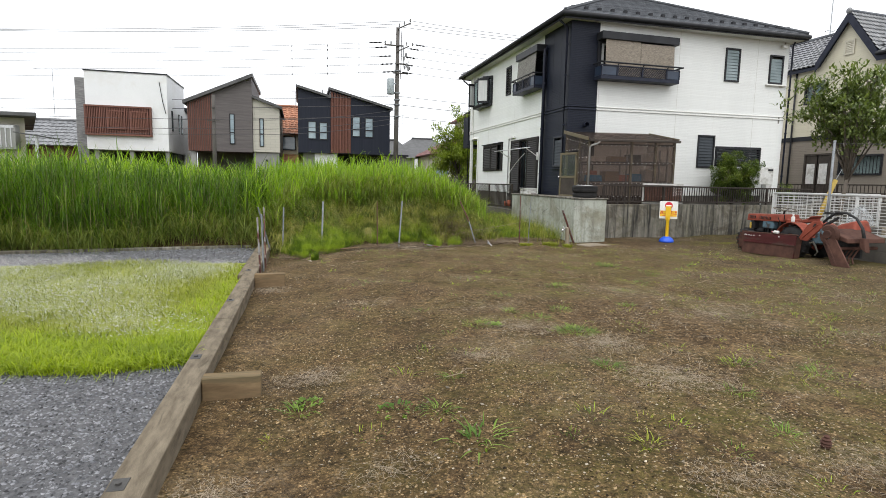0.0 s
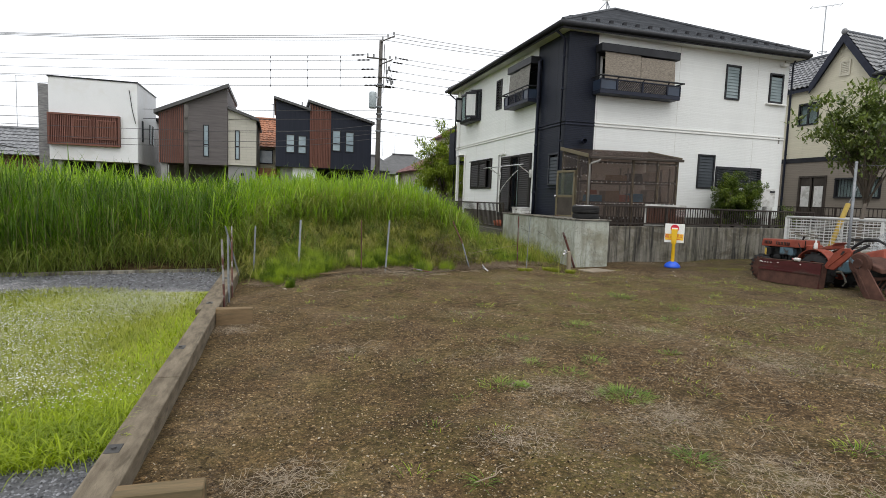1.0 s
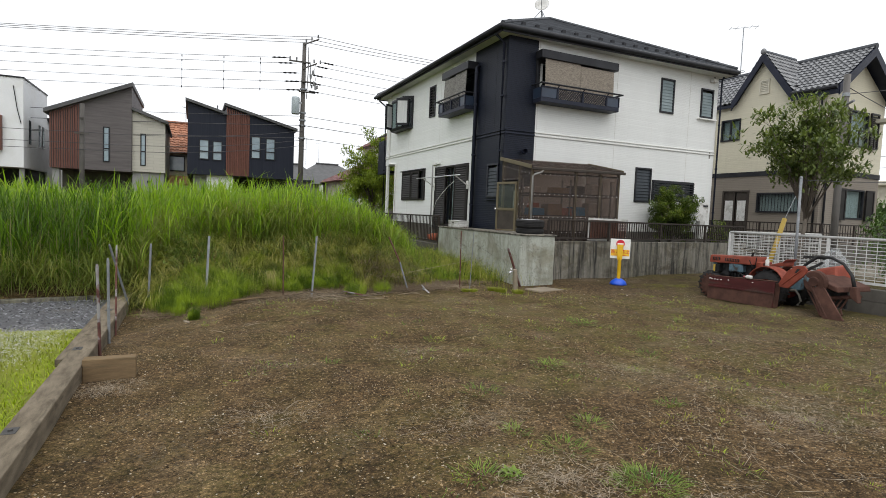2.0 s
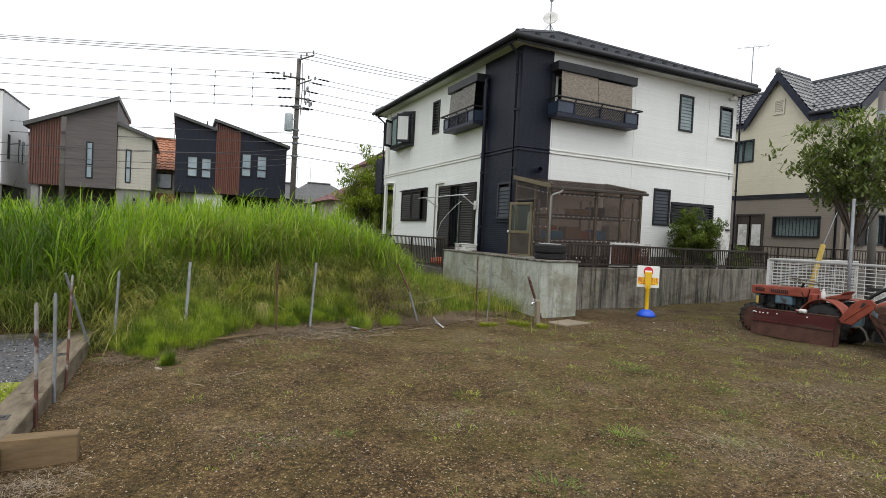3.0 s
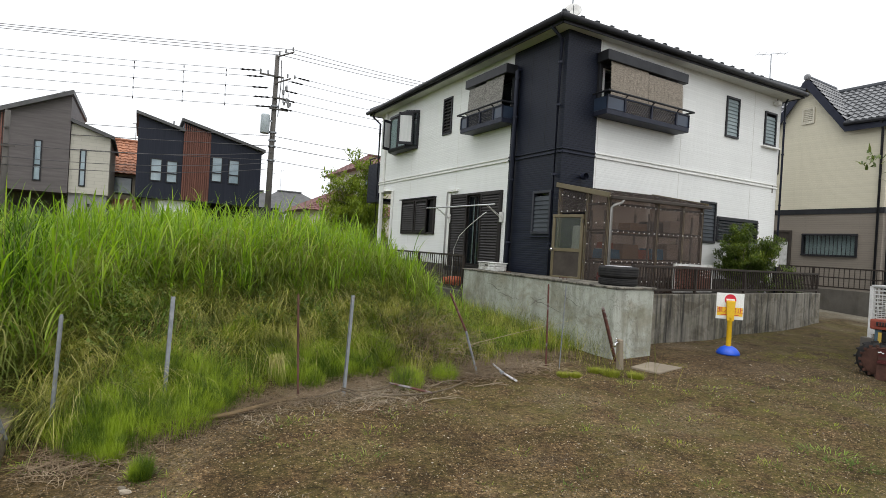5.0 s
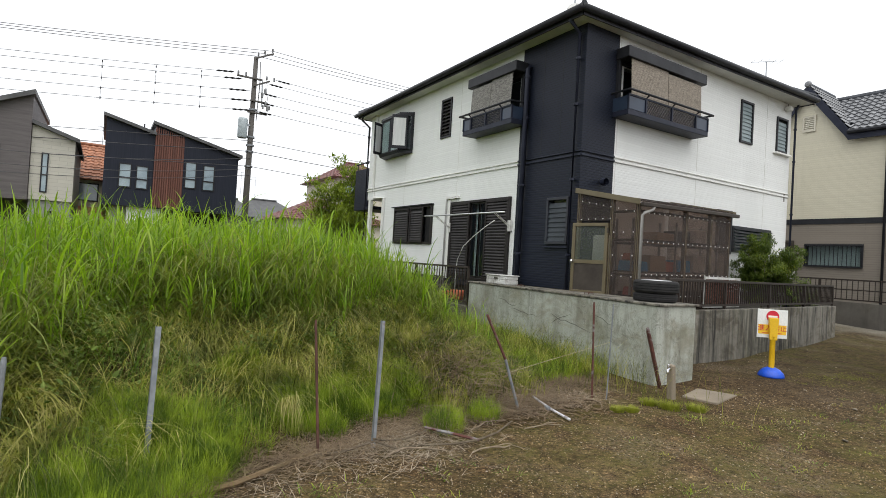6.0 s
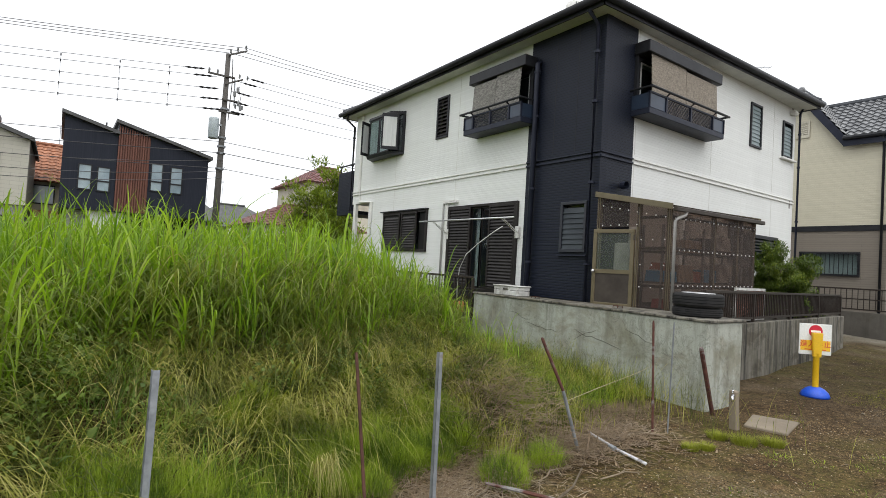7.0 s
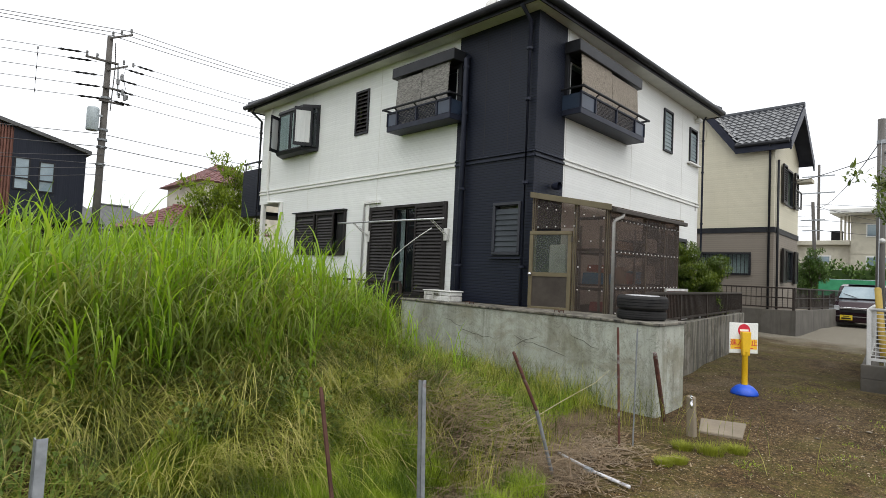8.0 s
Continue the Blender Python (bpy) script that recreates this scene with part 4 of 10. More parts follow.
def build_house():
    h = thing("house", (W, S, 0), "two-storey white-sided house with navy-black corner and slate roof", "house")
    zb, split = 1.0, 3.31
    west = [(15.84, 18.06, 0.98, 2.72), (18.92, 21.0, 1.74, 2.72), (14.22, 14.78, 1.78, 2.62), (20.3, 21.8, 4.26, 5.18), (18.3, 18.77, 4.3, 5.25), (15.76, 17.06, 4.18, 5.08)]
    south = [(12.11, 12.65, 4.33, 5.285), (13.76, 14.3, 4.36, 5.205), (11.34, 11.95, 1.815, 2.765), (12.0, 13.7, 1.87, 2.455), (8.05, 10.0, 4.16, 5.06)]
    SW, SS = 15.7, 7.9      # where navy meets white
    PY0 = 21.95     # open corner porch under the upper storey
    part("wall", holed_wall(on_west, SW, PY0, zb, EZ + 0.1, [q for q in west if q[0] > SW]), "white_siding", h, "white brick-patterned siding")
    part("wall", holed_wall(on_west, PY0, N_, 3.06, EZ + 0.1, []), "white_siding", h, "white brick-patterned siding")
    part("porch_post", Geo().box(W, N_ - 0.22, zb, W + 0.09, N_ - 0.08, 3.06), "trim_white", h, bevel=0.006)
    part("porch_wall", Geo().box(W + 0.15, PY0 - 0.15, zb, E_ - 0.15, PY0, 3.06), "white_siding", h)
    part("porch_ceiling", Geo().box(W + 0.15, PY0, 3.06, E_ - 0.15, N_ - 0.15, 3.1), "soffit", h)
    part("wall", holed_wall(on_west, S, SW, zb, EZ + 0.1, [q for q in west if q[0] < SW]), "navy_siding", h, "navy-black siding")
    part("wall", holed_wall(on_south, SS, E_, zb, EZ + 0.1, south), "white_siding", h, "white brick-patterned siding")
    part("wall", holed_wall(on_south, W + 0.15, SS, zb, EZ + 0.1, []), "navy_siding", h, "navy-black siding")
    part("wall", Geo().box(E_ - 0.15, S + 0.6, zb, E_, N_, EZ + 0.1), "white_siding", h)
    part("wall", Geo().box(W + 0.15, N_ - 0.15, 3.06, E_ - 0.15, N_, EZ + 0.1), "white_siding", h)
    part("foundation", Geo().hexa([(x, y, -0.1) for x, y in ((W + 0.03, S + 0.03), (E_ - 0.03, S + 0.45), (E_ - 0.03, N_ - 0.03), (W + 0.03, N_ - 0.03))], [(x, y, zb) for x, y in ((W + 0.03, S + 0.03), (E_ - 0.03, S + 0.45), (E_ - 0.03, N_ - 0.03), (W + 0.03, N_ - 0.03))]), "concrete_dark", h, "grey concrete footing")
    part("upper_floor", Geo().box(W + 0.16, S + 0.42, 3.2, E_ - 0.16, N_ - 0.16, 3.4), "room", h)
    part("inner_wall", Geo().box(10.1, S + 0.42, 0.56, 9.7, N_ - 0.16, 5.5), "room", h)
    part("ceiling", Geo().box(W + 0.16, S + 0.42, 5.55, E_ - 0.16, N_ - 0.16, 5.6), "room", h)
    # belts between the storeys
    for P, a0, a1, m in ((on_west, SW, N_, "trim_white"), (on_west, S - 0.0, SW, "trim_navy"), (on_south, SS, E_, "trim_white"), (on_south, W, SS, "trim_navy")):
        part("belt", Geo().box(a0, 0.002, split, a1, 0.028, split + 0.035, to=P).box(a0, 0.002, split + 0.075, a1, 0.028, split + 0.1, to=P), m, h, bevel=0.004)
    # sealed panel joints
    for u in (17.9, 20.55):
        part("joint", Geo().box(u, 0.001, 3.47, u + 0.012, 0.003, 5.6, to=on_west).box(u, 0.001, 1.01, u + 0.012, 0.003, 3.3, to=on_west), "soffit", h)
    for u in (7.94, 10.5, 13.3):
        part("joint", Geo().box(u, 0.001, 3.47, u + 0.012, 0.003, 5.6, to=on_south).box(u, 0.001, 1.01, u + 0.012, 0.003, 3.3, to=on_south), "soffit", h)
    for u in (15.05, 14.55):
        part("joint", Geo().box(u, 0.001, 3.47, u + 0.012, 0.004, 5.6, to=on_west), "trim_dark", h)
    # hipped roof
    o, oy1 = 0.31, 0.36
    x0, x1, y0, y1 = W - o, E_ + 0.2, S - 0.2, N_ + oy1
    rz, half = 7.68, (x1 - x0) / 2
    xm, ya, yb = (x0 + x1) / 2, y0 + half, y1 - half
    zt = EZ + 0.14
    roof = part("roof", Geo().hexa([(x0, y0, EZ + 0.06), (x1, y0, EZ + 0.06), (x1, y1, EZ + 0.06), (x0, y1, EZ + 0.06)], [(x0, y0, zt), (x1, y0, zt), (x1, y1, zt), (x0, y1, zt)]), "slate", h, "low charcoal slate hip roof")
    faces = [((x0, y0), (x1, y0), (xm, ya), (xm, ya)), ((x1, y0), (x1, y1), (xm, yb), (xm, ya)), ((x1, y1), (x0, y1), (xm, yb), (xm, yb)), ((x0, y1), (x0, y0), (xm, ya), (xm, yb))]
    for A, B, C, D in faces:
        g = Geo()
        rows = 22
        A, B, C, D = (np.array(q, float) for q in (A, B, C, D))
        for r in range(rows):
            s0, s1 = r / rows, (r + 1) / rows
            l0, r0 = A + (D - A) * s0, B + (C - B) * s0
            l1, r1 = A + (D - A) * s1, B + (C - B) * s1
            za, zb2 = zt + (rz - zt) * s0, zt + (rz - zt) * s1
            g.hexa([(*l0, za), (*r0, za), (*r1, zb2), (*l1, zb2)], [(*l0, za + 0.028), (*r0, za + 0.028), (*r1, zb2 + 0.006), (*l1, zb2 + 0.006)])
        part("slate_slope", g, "slate", roof, kind="stuff")
    hips = [((x0, y0, zt), (xm, ya, rz)), ((x1, y0, zt), (xm, ya, rz)), ((x0, y1, zt), (xm, yb, rz)), ((x1, y1, zt), (xm, yb, rz)), ((xm, ya, rz), (xm, yb, rz))]
    for a, b in hips:
        a, b = Vector(a), Vector(b)
        part("hip_cap", Geo().tube([a + Vector((0, 0, 0.03)), b + Vector((0, 0, 0.03))], 0.055, 6), "slate", roof)
    # snow guards along the eaves
    for i in range(19):
        u = x0 + 0.4 + i * 0.4
        g = Geo().box(u, y0 + 0.42, zt + 0.2, u + 0.09, y0 + 0.5, zt + 0.3)
        part("snow_guard", g, "trim_dark", roof)
    for i in range(20):
        u = y0 + 0.5 + i * 0.48
        part("snow_guard", Geo().box(x0 + 0.42, u, zt + 0.2, x0 + 0.5, u + 0.09, zt + 0.3), "trim_dark", roof)
    for q in ((x0 + 0.02, y0 + 0.02, x1 - 0.02, S + 0.46), (x0 + 0.02, S + 0.461, W - 0.001, y1 - 0.02), (W - 0.001, N_ + 0.001, x1 - 0.02, y1 - 0.02), (E_ + 0.001, S + 0.461, x1 - 0.02, N_ + 0.001)):
        part("soffit", Geo().box(q[0], q[1], EZ - 0.01, q[2], q[3], EZ + 0.055), "soffit", h, "white soffit boards")
    for a, b in (((x0, y0), (x1, y0)), ((x0, y0), (x0, y1)), ((x1, y0), (x1, y1)), ((x0, y1), (x1, y1))):
        part("fascia", Geo().box(min(a[0], b[0]) - 0.012, min(a[1], b[1]) - 0.012, EZ - 0.03, max(a[0], b[0]) + 0.012, max(a[1], b[1]) + 0.012, EZ + 0.15), "trim_dark", h)
    for a, b in (((x0 - 0.07, y0 - 0.05, EZ + 0.08), (x1 + 0.01, y0 - 0.05, EZ + 0.06)), ((x0 - 0.07, y0 - 0.05, EZ + 0.08), (x0 - 0.07, y1 + 0.06, EZ + 0.06))):
        part("gutter", Geo().tube([a, b], 0.062, 10), "trim_dark", h, "dark half-round gutter", smooth=True)
    # rainwater pipes
    def pipe(pts, r=0.035, m="trim_navy"):
        d = part("downpipe", Geo().tube(pts, r, 8), m, h, smooth=True)
        for z in (1.6, 2.9, 4.2, 5.0):
            if min(p[2] for p in pts) < z < max(p[2] for p in pts):
                p = pts[-1]
                part("pipe_clip", Geo().lathe([(r + 0.012, z - 0.02), (r + 0.012, z + 0.02)], (p[0], p[1], 0), 8), m, d)
    pipe([(x0 - 0.02, S + 0.1, EZ), (W - 0.06, S + 0.12, EZ - 0.18), (W - 0.06, S + 0.12, 0.6)])
    pipe([(W - 0.02, 15.46, 5.2), (W - 0.08, 15.46, 5.16), (W - 0.08, 15.46, 0.6)], 0.05)
    pipe([(x0 - 0.02, N_ - 0.06, EZ + 0.02), (x0 + 0.02, N_ + 0.1, EZ - 0.1), (W - 0.05, N_ + 0.05, EZ - 0.3), (W - 0.05, N_ + 0.05, 0.6)], m="trim_dark")
    pipe([(E_ + 0.05, S + 0.3, EZ), (E_ + 0.04, S + 0.35, EZ - 0.12), (E_ + 0.04, S + 0.35, 0.6)], 0.026)
    part("conduit", Geo().tube([(W - 0.03, 22.55, EZ), (W - 0.03, 22.55, 3.5), (W - 0.03, 22.45, 3.1), (W - 0.03, 21.75, 3.05), (W - 0.03, 21.75, 0.8)], 0.04, 8), "trim_white", h)
    # windows
    jalousie(on_south, 12.11, 12.65, 4.33, 5.285, h)
    jalousie(on_south, 13.76, 14.3, 4.36, 5.205, h, sill=True)
    jalousie(on_south, 11.34, 11.95, 1.815, 2.765, h, slat="frost_dark")
    jalousie(on_west, 14.22, 14.78, 1.78, 2.62, h, "navy_metal", slat="frost_dark")
    part("sill", Geo().box(14.18, 0.002, 1.72, 14.82, 0.05, 1.74, to=on_west), "trim_navy", h)
    w = part("window", ring(on_south, 12.0, 13.7, 1.87, 2.455, 0.05, -0.08, 0.035), "trim_dark", h, "low wide window with bars", bevel=0.005)
    pane("pane", on_south, 12.05, 13.65, 1.92, 2.405, -0.04, w)
    for i in range(8):
        part("bar", Geo().box(12.02, 0.05, 1.9 + i * 0.068, 13.68, 0.065, 1.927 + i * 0.068, to=on_south), "trim_dark", w)
    w = part("window", ring(on_west, 18.3, 18.77, 4.3, 5.25, 0.05, -0.06, 0.03), "trim_dark", h, "tall louvred vent window", bevel=0.005)
    part("louvre", slats(on_west, 18.35, 18.72, 4.35, 5.21, 0.085, -0.04, 0.02), "shutter", w, kind="stuff")
    # window over the grass with two shutters, one end dark
    w = part("window", ring(on_west, 18.92, 21.0, 1.74, 2.72, 0.055, -0.08, 0.05), "shutter", h, "wide window with dark sliding shutters", bevel=0.005)
    shutter_panel(on_west, 20.12, 20.96, 1.78, 2.68, 0.03, w)
    shutter_panel(on_west, 19.3, 20.0, 1.78, 2.68, 0.055, w)
    pane("pane", on_west, 18.97, 20.95, 1.79, 2.67, -0.05, w)
    part("insect_screen", Geo().box(18.97, -0.02, 1.79, 19.3, -0.012, 2.67, to=on_west), "black_and_shade", w)
    part("canopy", Geo().box(18.9, 0.002, 2.72, 21.1, 0.09, 2.745, to=on_west), "trim_dark", w)
    # sliding garden door
    w = part("sliding_door", ring(on_west, 15.84, 18.06, 0.98, 2.72, 0.05, -0.1, 0.05), "shutter", h, "tall sliding garden door with dark louvred shutters", bevel=0.005)
    shutter_panel(on_west, 17.26, 18.02, 1.03, 2.68, 0.02, w)
    shutter_panel(on_west, 15.88, 16.66, 1.03, 2.68, 0.02, w)
    for u0, u1 in ((16.62, 16.98), (16.94, 17.3)):
        part("sash", ring(on_west, u0, u1, 1.03, 2.68, 0.045, -0.05, -0.01), "shutter", w)
        pane("pane", on_west, u0 + 0.03, u1 - 0.03, 1.07, 2.64, -0.035, w)
    part("curtain", Geo().box(17.12, -0.2, 1.0, 17.28, -0.16, 2.7, to=on_west), "curtain", w)
    part("step", Geo().box(15.84, 0.002, 0.86, 18.06, 0.12, 0.97, to=on_west), "trim_dark", w)
    # white cover strip and lamp box beside the door
    part("cover_strip", Geo().box(18.1, 0.002, 0.9, 18.2, 0.03, 2.78, to=on_west).box(17.75, 0.002, 2.80, 18.25, 0.07, 2.86, to=on_west), "trim_white", h)
    # Grey tube added to draw the shade along the cover strip's edge.
    part("conduit", Geo().tube([on_west(17.8, 0.05, 2.84), on_west(18.22, 0.05, 2.81), on_west(18.24, 0.05, 2.7), on_west(18.24, 0.05, 0.9)], 0.022, 8), "pvc", h, "thin grey tube drawing the shade line of the cover strip", smooth=True)
    # projecting bow window with two opened sashes
    on_bow = lambda a, d, z: on_west(20.2 + (a - 20.75) * 0.92, d, z - 0.1)
    b = part("bow_window", Geo().hexa([on_bow(20.75, 0.002, 4.26), on_bow(22.6, 0.002, 4.26), on_bow(22.3, 0.3, 4.26), on_bow(21.05, 0.3, 4.26)],
                                      [on_bow(20.75, 0.002, 4.34), on_bow(22.6, 0.002, 4.34), on_bow(22.3, 0.34, 4.34), on_bow(21.05, 0.34, 4.34)]), "trim_dark", h, "dark-framed bow window with opened casements", bevel=0.006)
    part("head", Geo().hexa([on_bow(20.75, 0.002, 5.28), on_bow(22.6, 0.002, 5.28), on_bow(22.3, 0.32, 5.28), on_bow(21.05, 0.32, 5.28)],
                            [on_bow(20.75, 0.002, 5.35), on_bow(22.6, 0.002, 5.35), on_bow(22.3, 0.3, 5.35), on_bow(21.05, 0.3, 5.35)]), "trim_dark", b)
    for u0, u1 in ((21.08, 21.66), (21.7, 22.28)):
        part("sash", ring(on_bow, u0, u1, 4.34, 5.28, 0.04, 0.25, 0.29), "trim_dark", b)
        part("screen", Geo().box(u0 + 0.04, 0.262, 4.38, u1 - 0.04, 0.27, 5.24, to=on_bow), "curtain", b, "pale net curtain behind the glass")
        pane("pane", on_bow, u0 + 0.04, u1 - 0.04, 4.38, 5.24, 0.272, b)
    for u in (20.75, 22.55):
        part("reveal", Geo().box(u, 0.002, 4.34, u + 0.05, 0.06, 5.28, to=on_bow), "trim_dark", b)

    def casement(hinge, tip):
        (a0, d0), (a1, d1) = hinge, tip
        def Q(u, d, z):
            q = u
            return on_bow(a0 + (a1 - a0) * q, d0 + (d1 - d0) * q + d, z)
        c = part("casement", ring(Q, 0, 1, 4.36, 5.26, 0.08, 0, 0.03), "trim_dark", b)
        part("frosted_pane", Geo().box(0.06, 0.012, 4.4, 0.94, 0.018, 5.22, to=Q), "curtain", c, "frosted glass")
    for u0, u1 in ((20.8, 21.06), (22.55, 22.29)):
        Q = lambda q, d, z, u0=u0, u1=u1: on_bow(u0 + (u1 - u0) * q, 0.03 + 0.24 * q + d, z)
        part("side_pane", Geo().box(0, 0, 4.36, 1, 0.012, 5.27, to=Q), "glass", b)
    casement((20.84, 0.14), (21.04, 0.5))
    casement((22.45, 0.2), (22.3, 0.48))
    balcony(on_west, 15.54, 17.24, h, -0.1, "blind_grey")
    balcony(on_south, 7.79, 10.28, h, -0.09, "blind")
    # outdoor lamp, vents, meter box
    part("vent_cap", Geo().lathe([(0.0, 0.14), (0.045, 0.13), (0.065, 0.08), (0.065, 0.0)], (7.55, S - 0.13, 2.9), 12, axis="y"), "trim_navy", h)
    part("outdoor_lamp", Geo().box(14.12, 0.002, 5.4, 14.3, 0.14, 5.5, to=on_south), "trim_white", h, bevel=0.02)
    part("side_balcony", Geo().box(W + 0.1, N_ + 0.3, 2.9, W + 0.2, N_ + 1.3, 4.1).box(W + 0.1, N_ + 0.002, 2.8, E_ - 2, N_ + 1.3, 2.9), "navy_siding", h, "dark corrugated balcony front")
    part("side_balcony_rail", Geo().tube([(W + 0.12, N_ + 0.1, 4.3), (W + 0.12, N_ + 1.3, 4.3)], 0.025, 8).tube([(W + 0.12, N_ + 1.2, 4.1), (W + 0.12, N_ + 1.2, 4.3)], 0.02, 6), "trim_dark", h)
    for ob in [q for q in h.children if q.name.split(".")[0] in ("fascia", "soffit", "gutter")] + [roof]:
        skew(ob, x0, 0.024, 0.0)
    skew(h, W, 0.0, 0.012)
    return h


build_house()

# ---- retaining walls and lean-to ----
cw = [(6.1, 11.58), (6.94, 11.63), (7.0, 12.55), (6.72, 16.2), (6.38, 16.2)]
structure("wall_terrace", Geo().hexa([(x, y, -0.3) for x, y in cw], [(x, y, 0.97) for x, y in cw]), "concrete", "tall pale concrete retaining wall streaked with damp", bevel=0.012, category="wall")
cap = [(6.08, 11.55), (6.97, 11.6), (7.02, 12.55), (6.75, 16.22), (6.36, 16.22)]
crack_rng = random.Random(5)
wt = bpy.data.objects["wall_terrace"]
for y0_, z0_, n_, dz in ((12.75, 0.47, 9, 0.02), (14.0, 0.55, 8, 0.012), (13.2, 0.70, 5, -0.05), (12.3, 0.62, 5, 0.04), (14.6, 0.66, 6, 0.02)):
    pts_ = []
    for i in range(n_):
        y_ = y0_ + 0.11 * i
        q_ = (y_ - cw[0][1]) / (cw[4][1] - cw[0][1])
        pts_.append((cw[0][0] + q_ * (cw[4][0] - cw[0][0]) - 0.0005, y_, z0_ + dz * i + crack_rng.uniform(-0.02, 0.02)))
    part("crack", Geo().tube(pts_, [0.001] + [0.0035] * (n_ - 2) + [0.001], 5), "crack", wt)
structure("wall_terrace_cap", Geo().hexa([(x, y, 0.972) for x, y in cap], [(x, y, 1.0) for x, y in cap]), "concrete_low", "smooth concrete coping on the terrace wall", bevel=0.005, category="coping")
structure("terrace_floor", Geo().hexa([(6.7, 12.3, 0.3), (14.7, 13.6, 0.3), (14.7, 24, 0.3), (6.45, 24, 0.3)], [(6.7, 12.3, 0.545), (14.7, 13.6, 0.545), (14.7, 24, 0.545), (6.45, 24, 0.545)]), "concrete_dark", "grey hardstanding round the house", category="paving")

LW0, LW1 = Vector((6.9, 12.18, 0)), Vector((14.86, 13.42, 0))     # front line of the low wall
LD = (LW1 - LW0).normalized()
LN = Vector((-LD.y, LD.x, 0))


def along_wall(u, d, z):
    p = LW0 + LD * u + LN * d
    return (p.x, p.y, z)


lw_len = (LW1 - LW0).length
structure("wall_low", Geo().box(0, 0, -0.3, lw_len, 0.14, 0.84, to=along_wall), "concrete_low", "low concrete boundary wall with dark water streaks", bevel=0.008, category="wall")
ret = Geo().box(lw_len - 0.14, 0.142, -0.3, lw_len, 3.5, 0.84, to=along_wall)
structure("wall_low_return", ret, "concrete_low", "return of the low boundary wall", bevel=0.008, category="wall")


def railing(name, P, u0, u1, z0, z1, pitch, label, d=0.05, post_every=1.9, mid=None):
    f = thing(name, P(u0, d, z0), label, "fence")
    part("top_rail", Geo().box(u0, d - 0.02, z1 - 0.04, u1, d + 0.02, z1, to=P), "fence", f, bevel=0.004)
    part("bottom_rail", Geo().box(u0, d - 0.015, z0 + 0.05, u1, d + 0.015, z0 + 0.085, to=P), "fence", f)
    if mid:
        part("middle_rail", Geo().box(u0, d - 0.015, mid, u1, d + 0.015, mid + 0.03, to=P), "fence", f)
    n = max(1, round((u1 - u0) / post_every))
    for i in range(n + 1):
        u = u0 + (u1 - u0) * i / n
        part("post", Geo().box(u - 0.022, d - 0.022, z0 - 0.02, u + 0.022, d + 0.022, z1 - 0.04, to=P), "fence", f)
    k = int((u1 - u0) / pitch)
    for i in range(1, k):
        u = u0 + (u1 - u0) * i / k
        part("baluster", Geo().box(u - 0.008, d - 0.008, z0 + 0.085, u + 0.008, d + 0.008, z1 - 0.04, to=P), "fence", f)
    return f


railing("boundary_fence", along_wall, 0.35, lw_len - 0.05, 0.84, 1.32, 0.085, "dark brown metal railing on the low wall", 0.07)
railing("garden_fence", lambda u, d, z: (6.42 + d, u, z), 16.3, 22.9, 0.5, 1.28, 0.11, "dark metal railing beside the white house", 0.0, 2.0)
structure("fence_footing", Geo().box(6.34, 16.22, -0.2, 6.5, 24, 0.5), "concrete_dark", "grey block footing under the garden railing", bevel=0.006, category="wall")

lat = thing("lattice_panel", along_wall(1.62, 0.12, 0.84), "red-brown plastic lattice panel leaning on the railing", "lattice")
part("frame", ring(lambda a, d, z: along_wall(a, 0.12 + d, z), 1.62, 2.98, 0.86, 1.37, 0.04, 0, 0.02), "white_box", lat, "pale frame")
g = Geo()
for j in range(-6, 18):
    for s in (1, -1):
        t0, t1 = 1.66 + 1.28 * j / 18, 1.66 + 1.28 * (j + 6.2) / 18
        lo, hi = max(t0, 1.66), min(t1, 2.94)
        if hi > lo:
            zl, zh = [0.9 + 0.43 * (q - t0) / (t1 - t0) for q in (lo, hi)]
            if s < 0:
                zl, zh = 2.23 - zl, 2.23 - zh
            d0 = 0.124 if s > 0 else 0.132
            g.hexa([along_wall(lo, d0, zl - 0.012), along_wall(hi, d0, zh - 0.012), along_wall(hi, d0 + 0.007, zh - 0.012), along_wall(lo, d0 + 0.007, zl - 0.012)],
                   [along_wall(lo, d0, zl + 0.012), along_wall(hi, d0, zh + 0.012), along_wall(hi, d0 + 0.007, zh + 0.012), along_wall(lo, d0 + 0.007, zl + 0.012)])
part("lattice", g, "lattice", lat, kind="stuff")


def corrugated(P, a0, a1, zlow, zhigh, pitch=0.034, amp=0.006):
    """A corrugated sheet; the top edge may slope from zhigh(a0) to zhigh(a1)."""
    n = int((a1 - a0) / pitch * 4)
    us = [a0 + (a1 - a0) * i / n for i in range(n + 1)]
    g = Geo()
    for th in (0, 0.003):
        for i in range(n):
            q = [amp * math.sin(i * math.pi / 2) + th, amp * math.sin((i + 1) * math.pi / 2) + th]
            za, zb = (z(us[i]) for z in (zlow, zhigh))
            zc, zd = (z(us[i + 1]) for z in (zlow, zhigh))
            g.quad(P(us[i], q[0], za), P(us[i + 1], q[1], zc), P(us[i + 1], q[1], zd), P(us[i], q[0], zb))
    return g


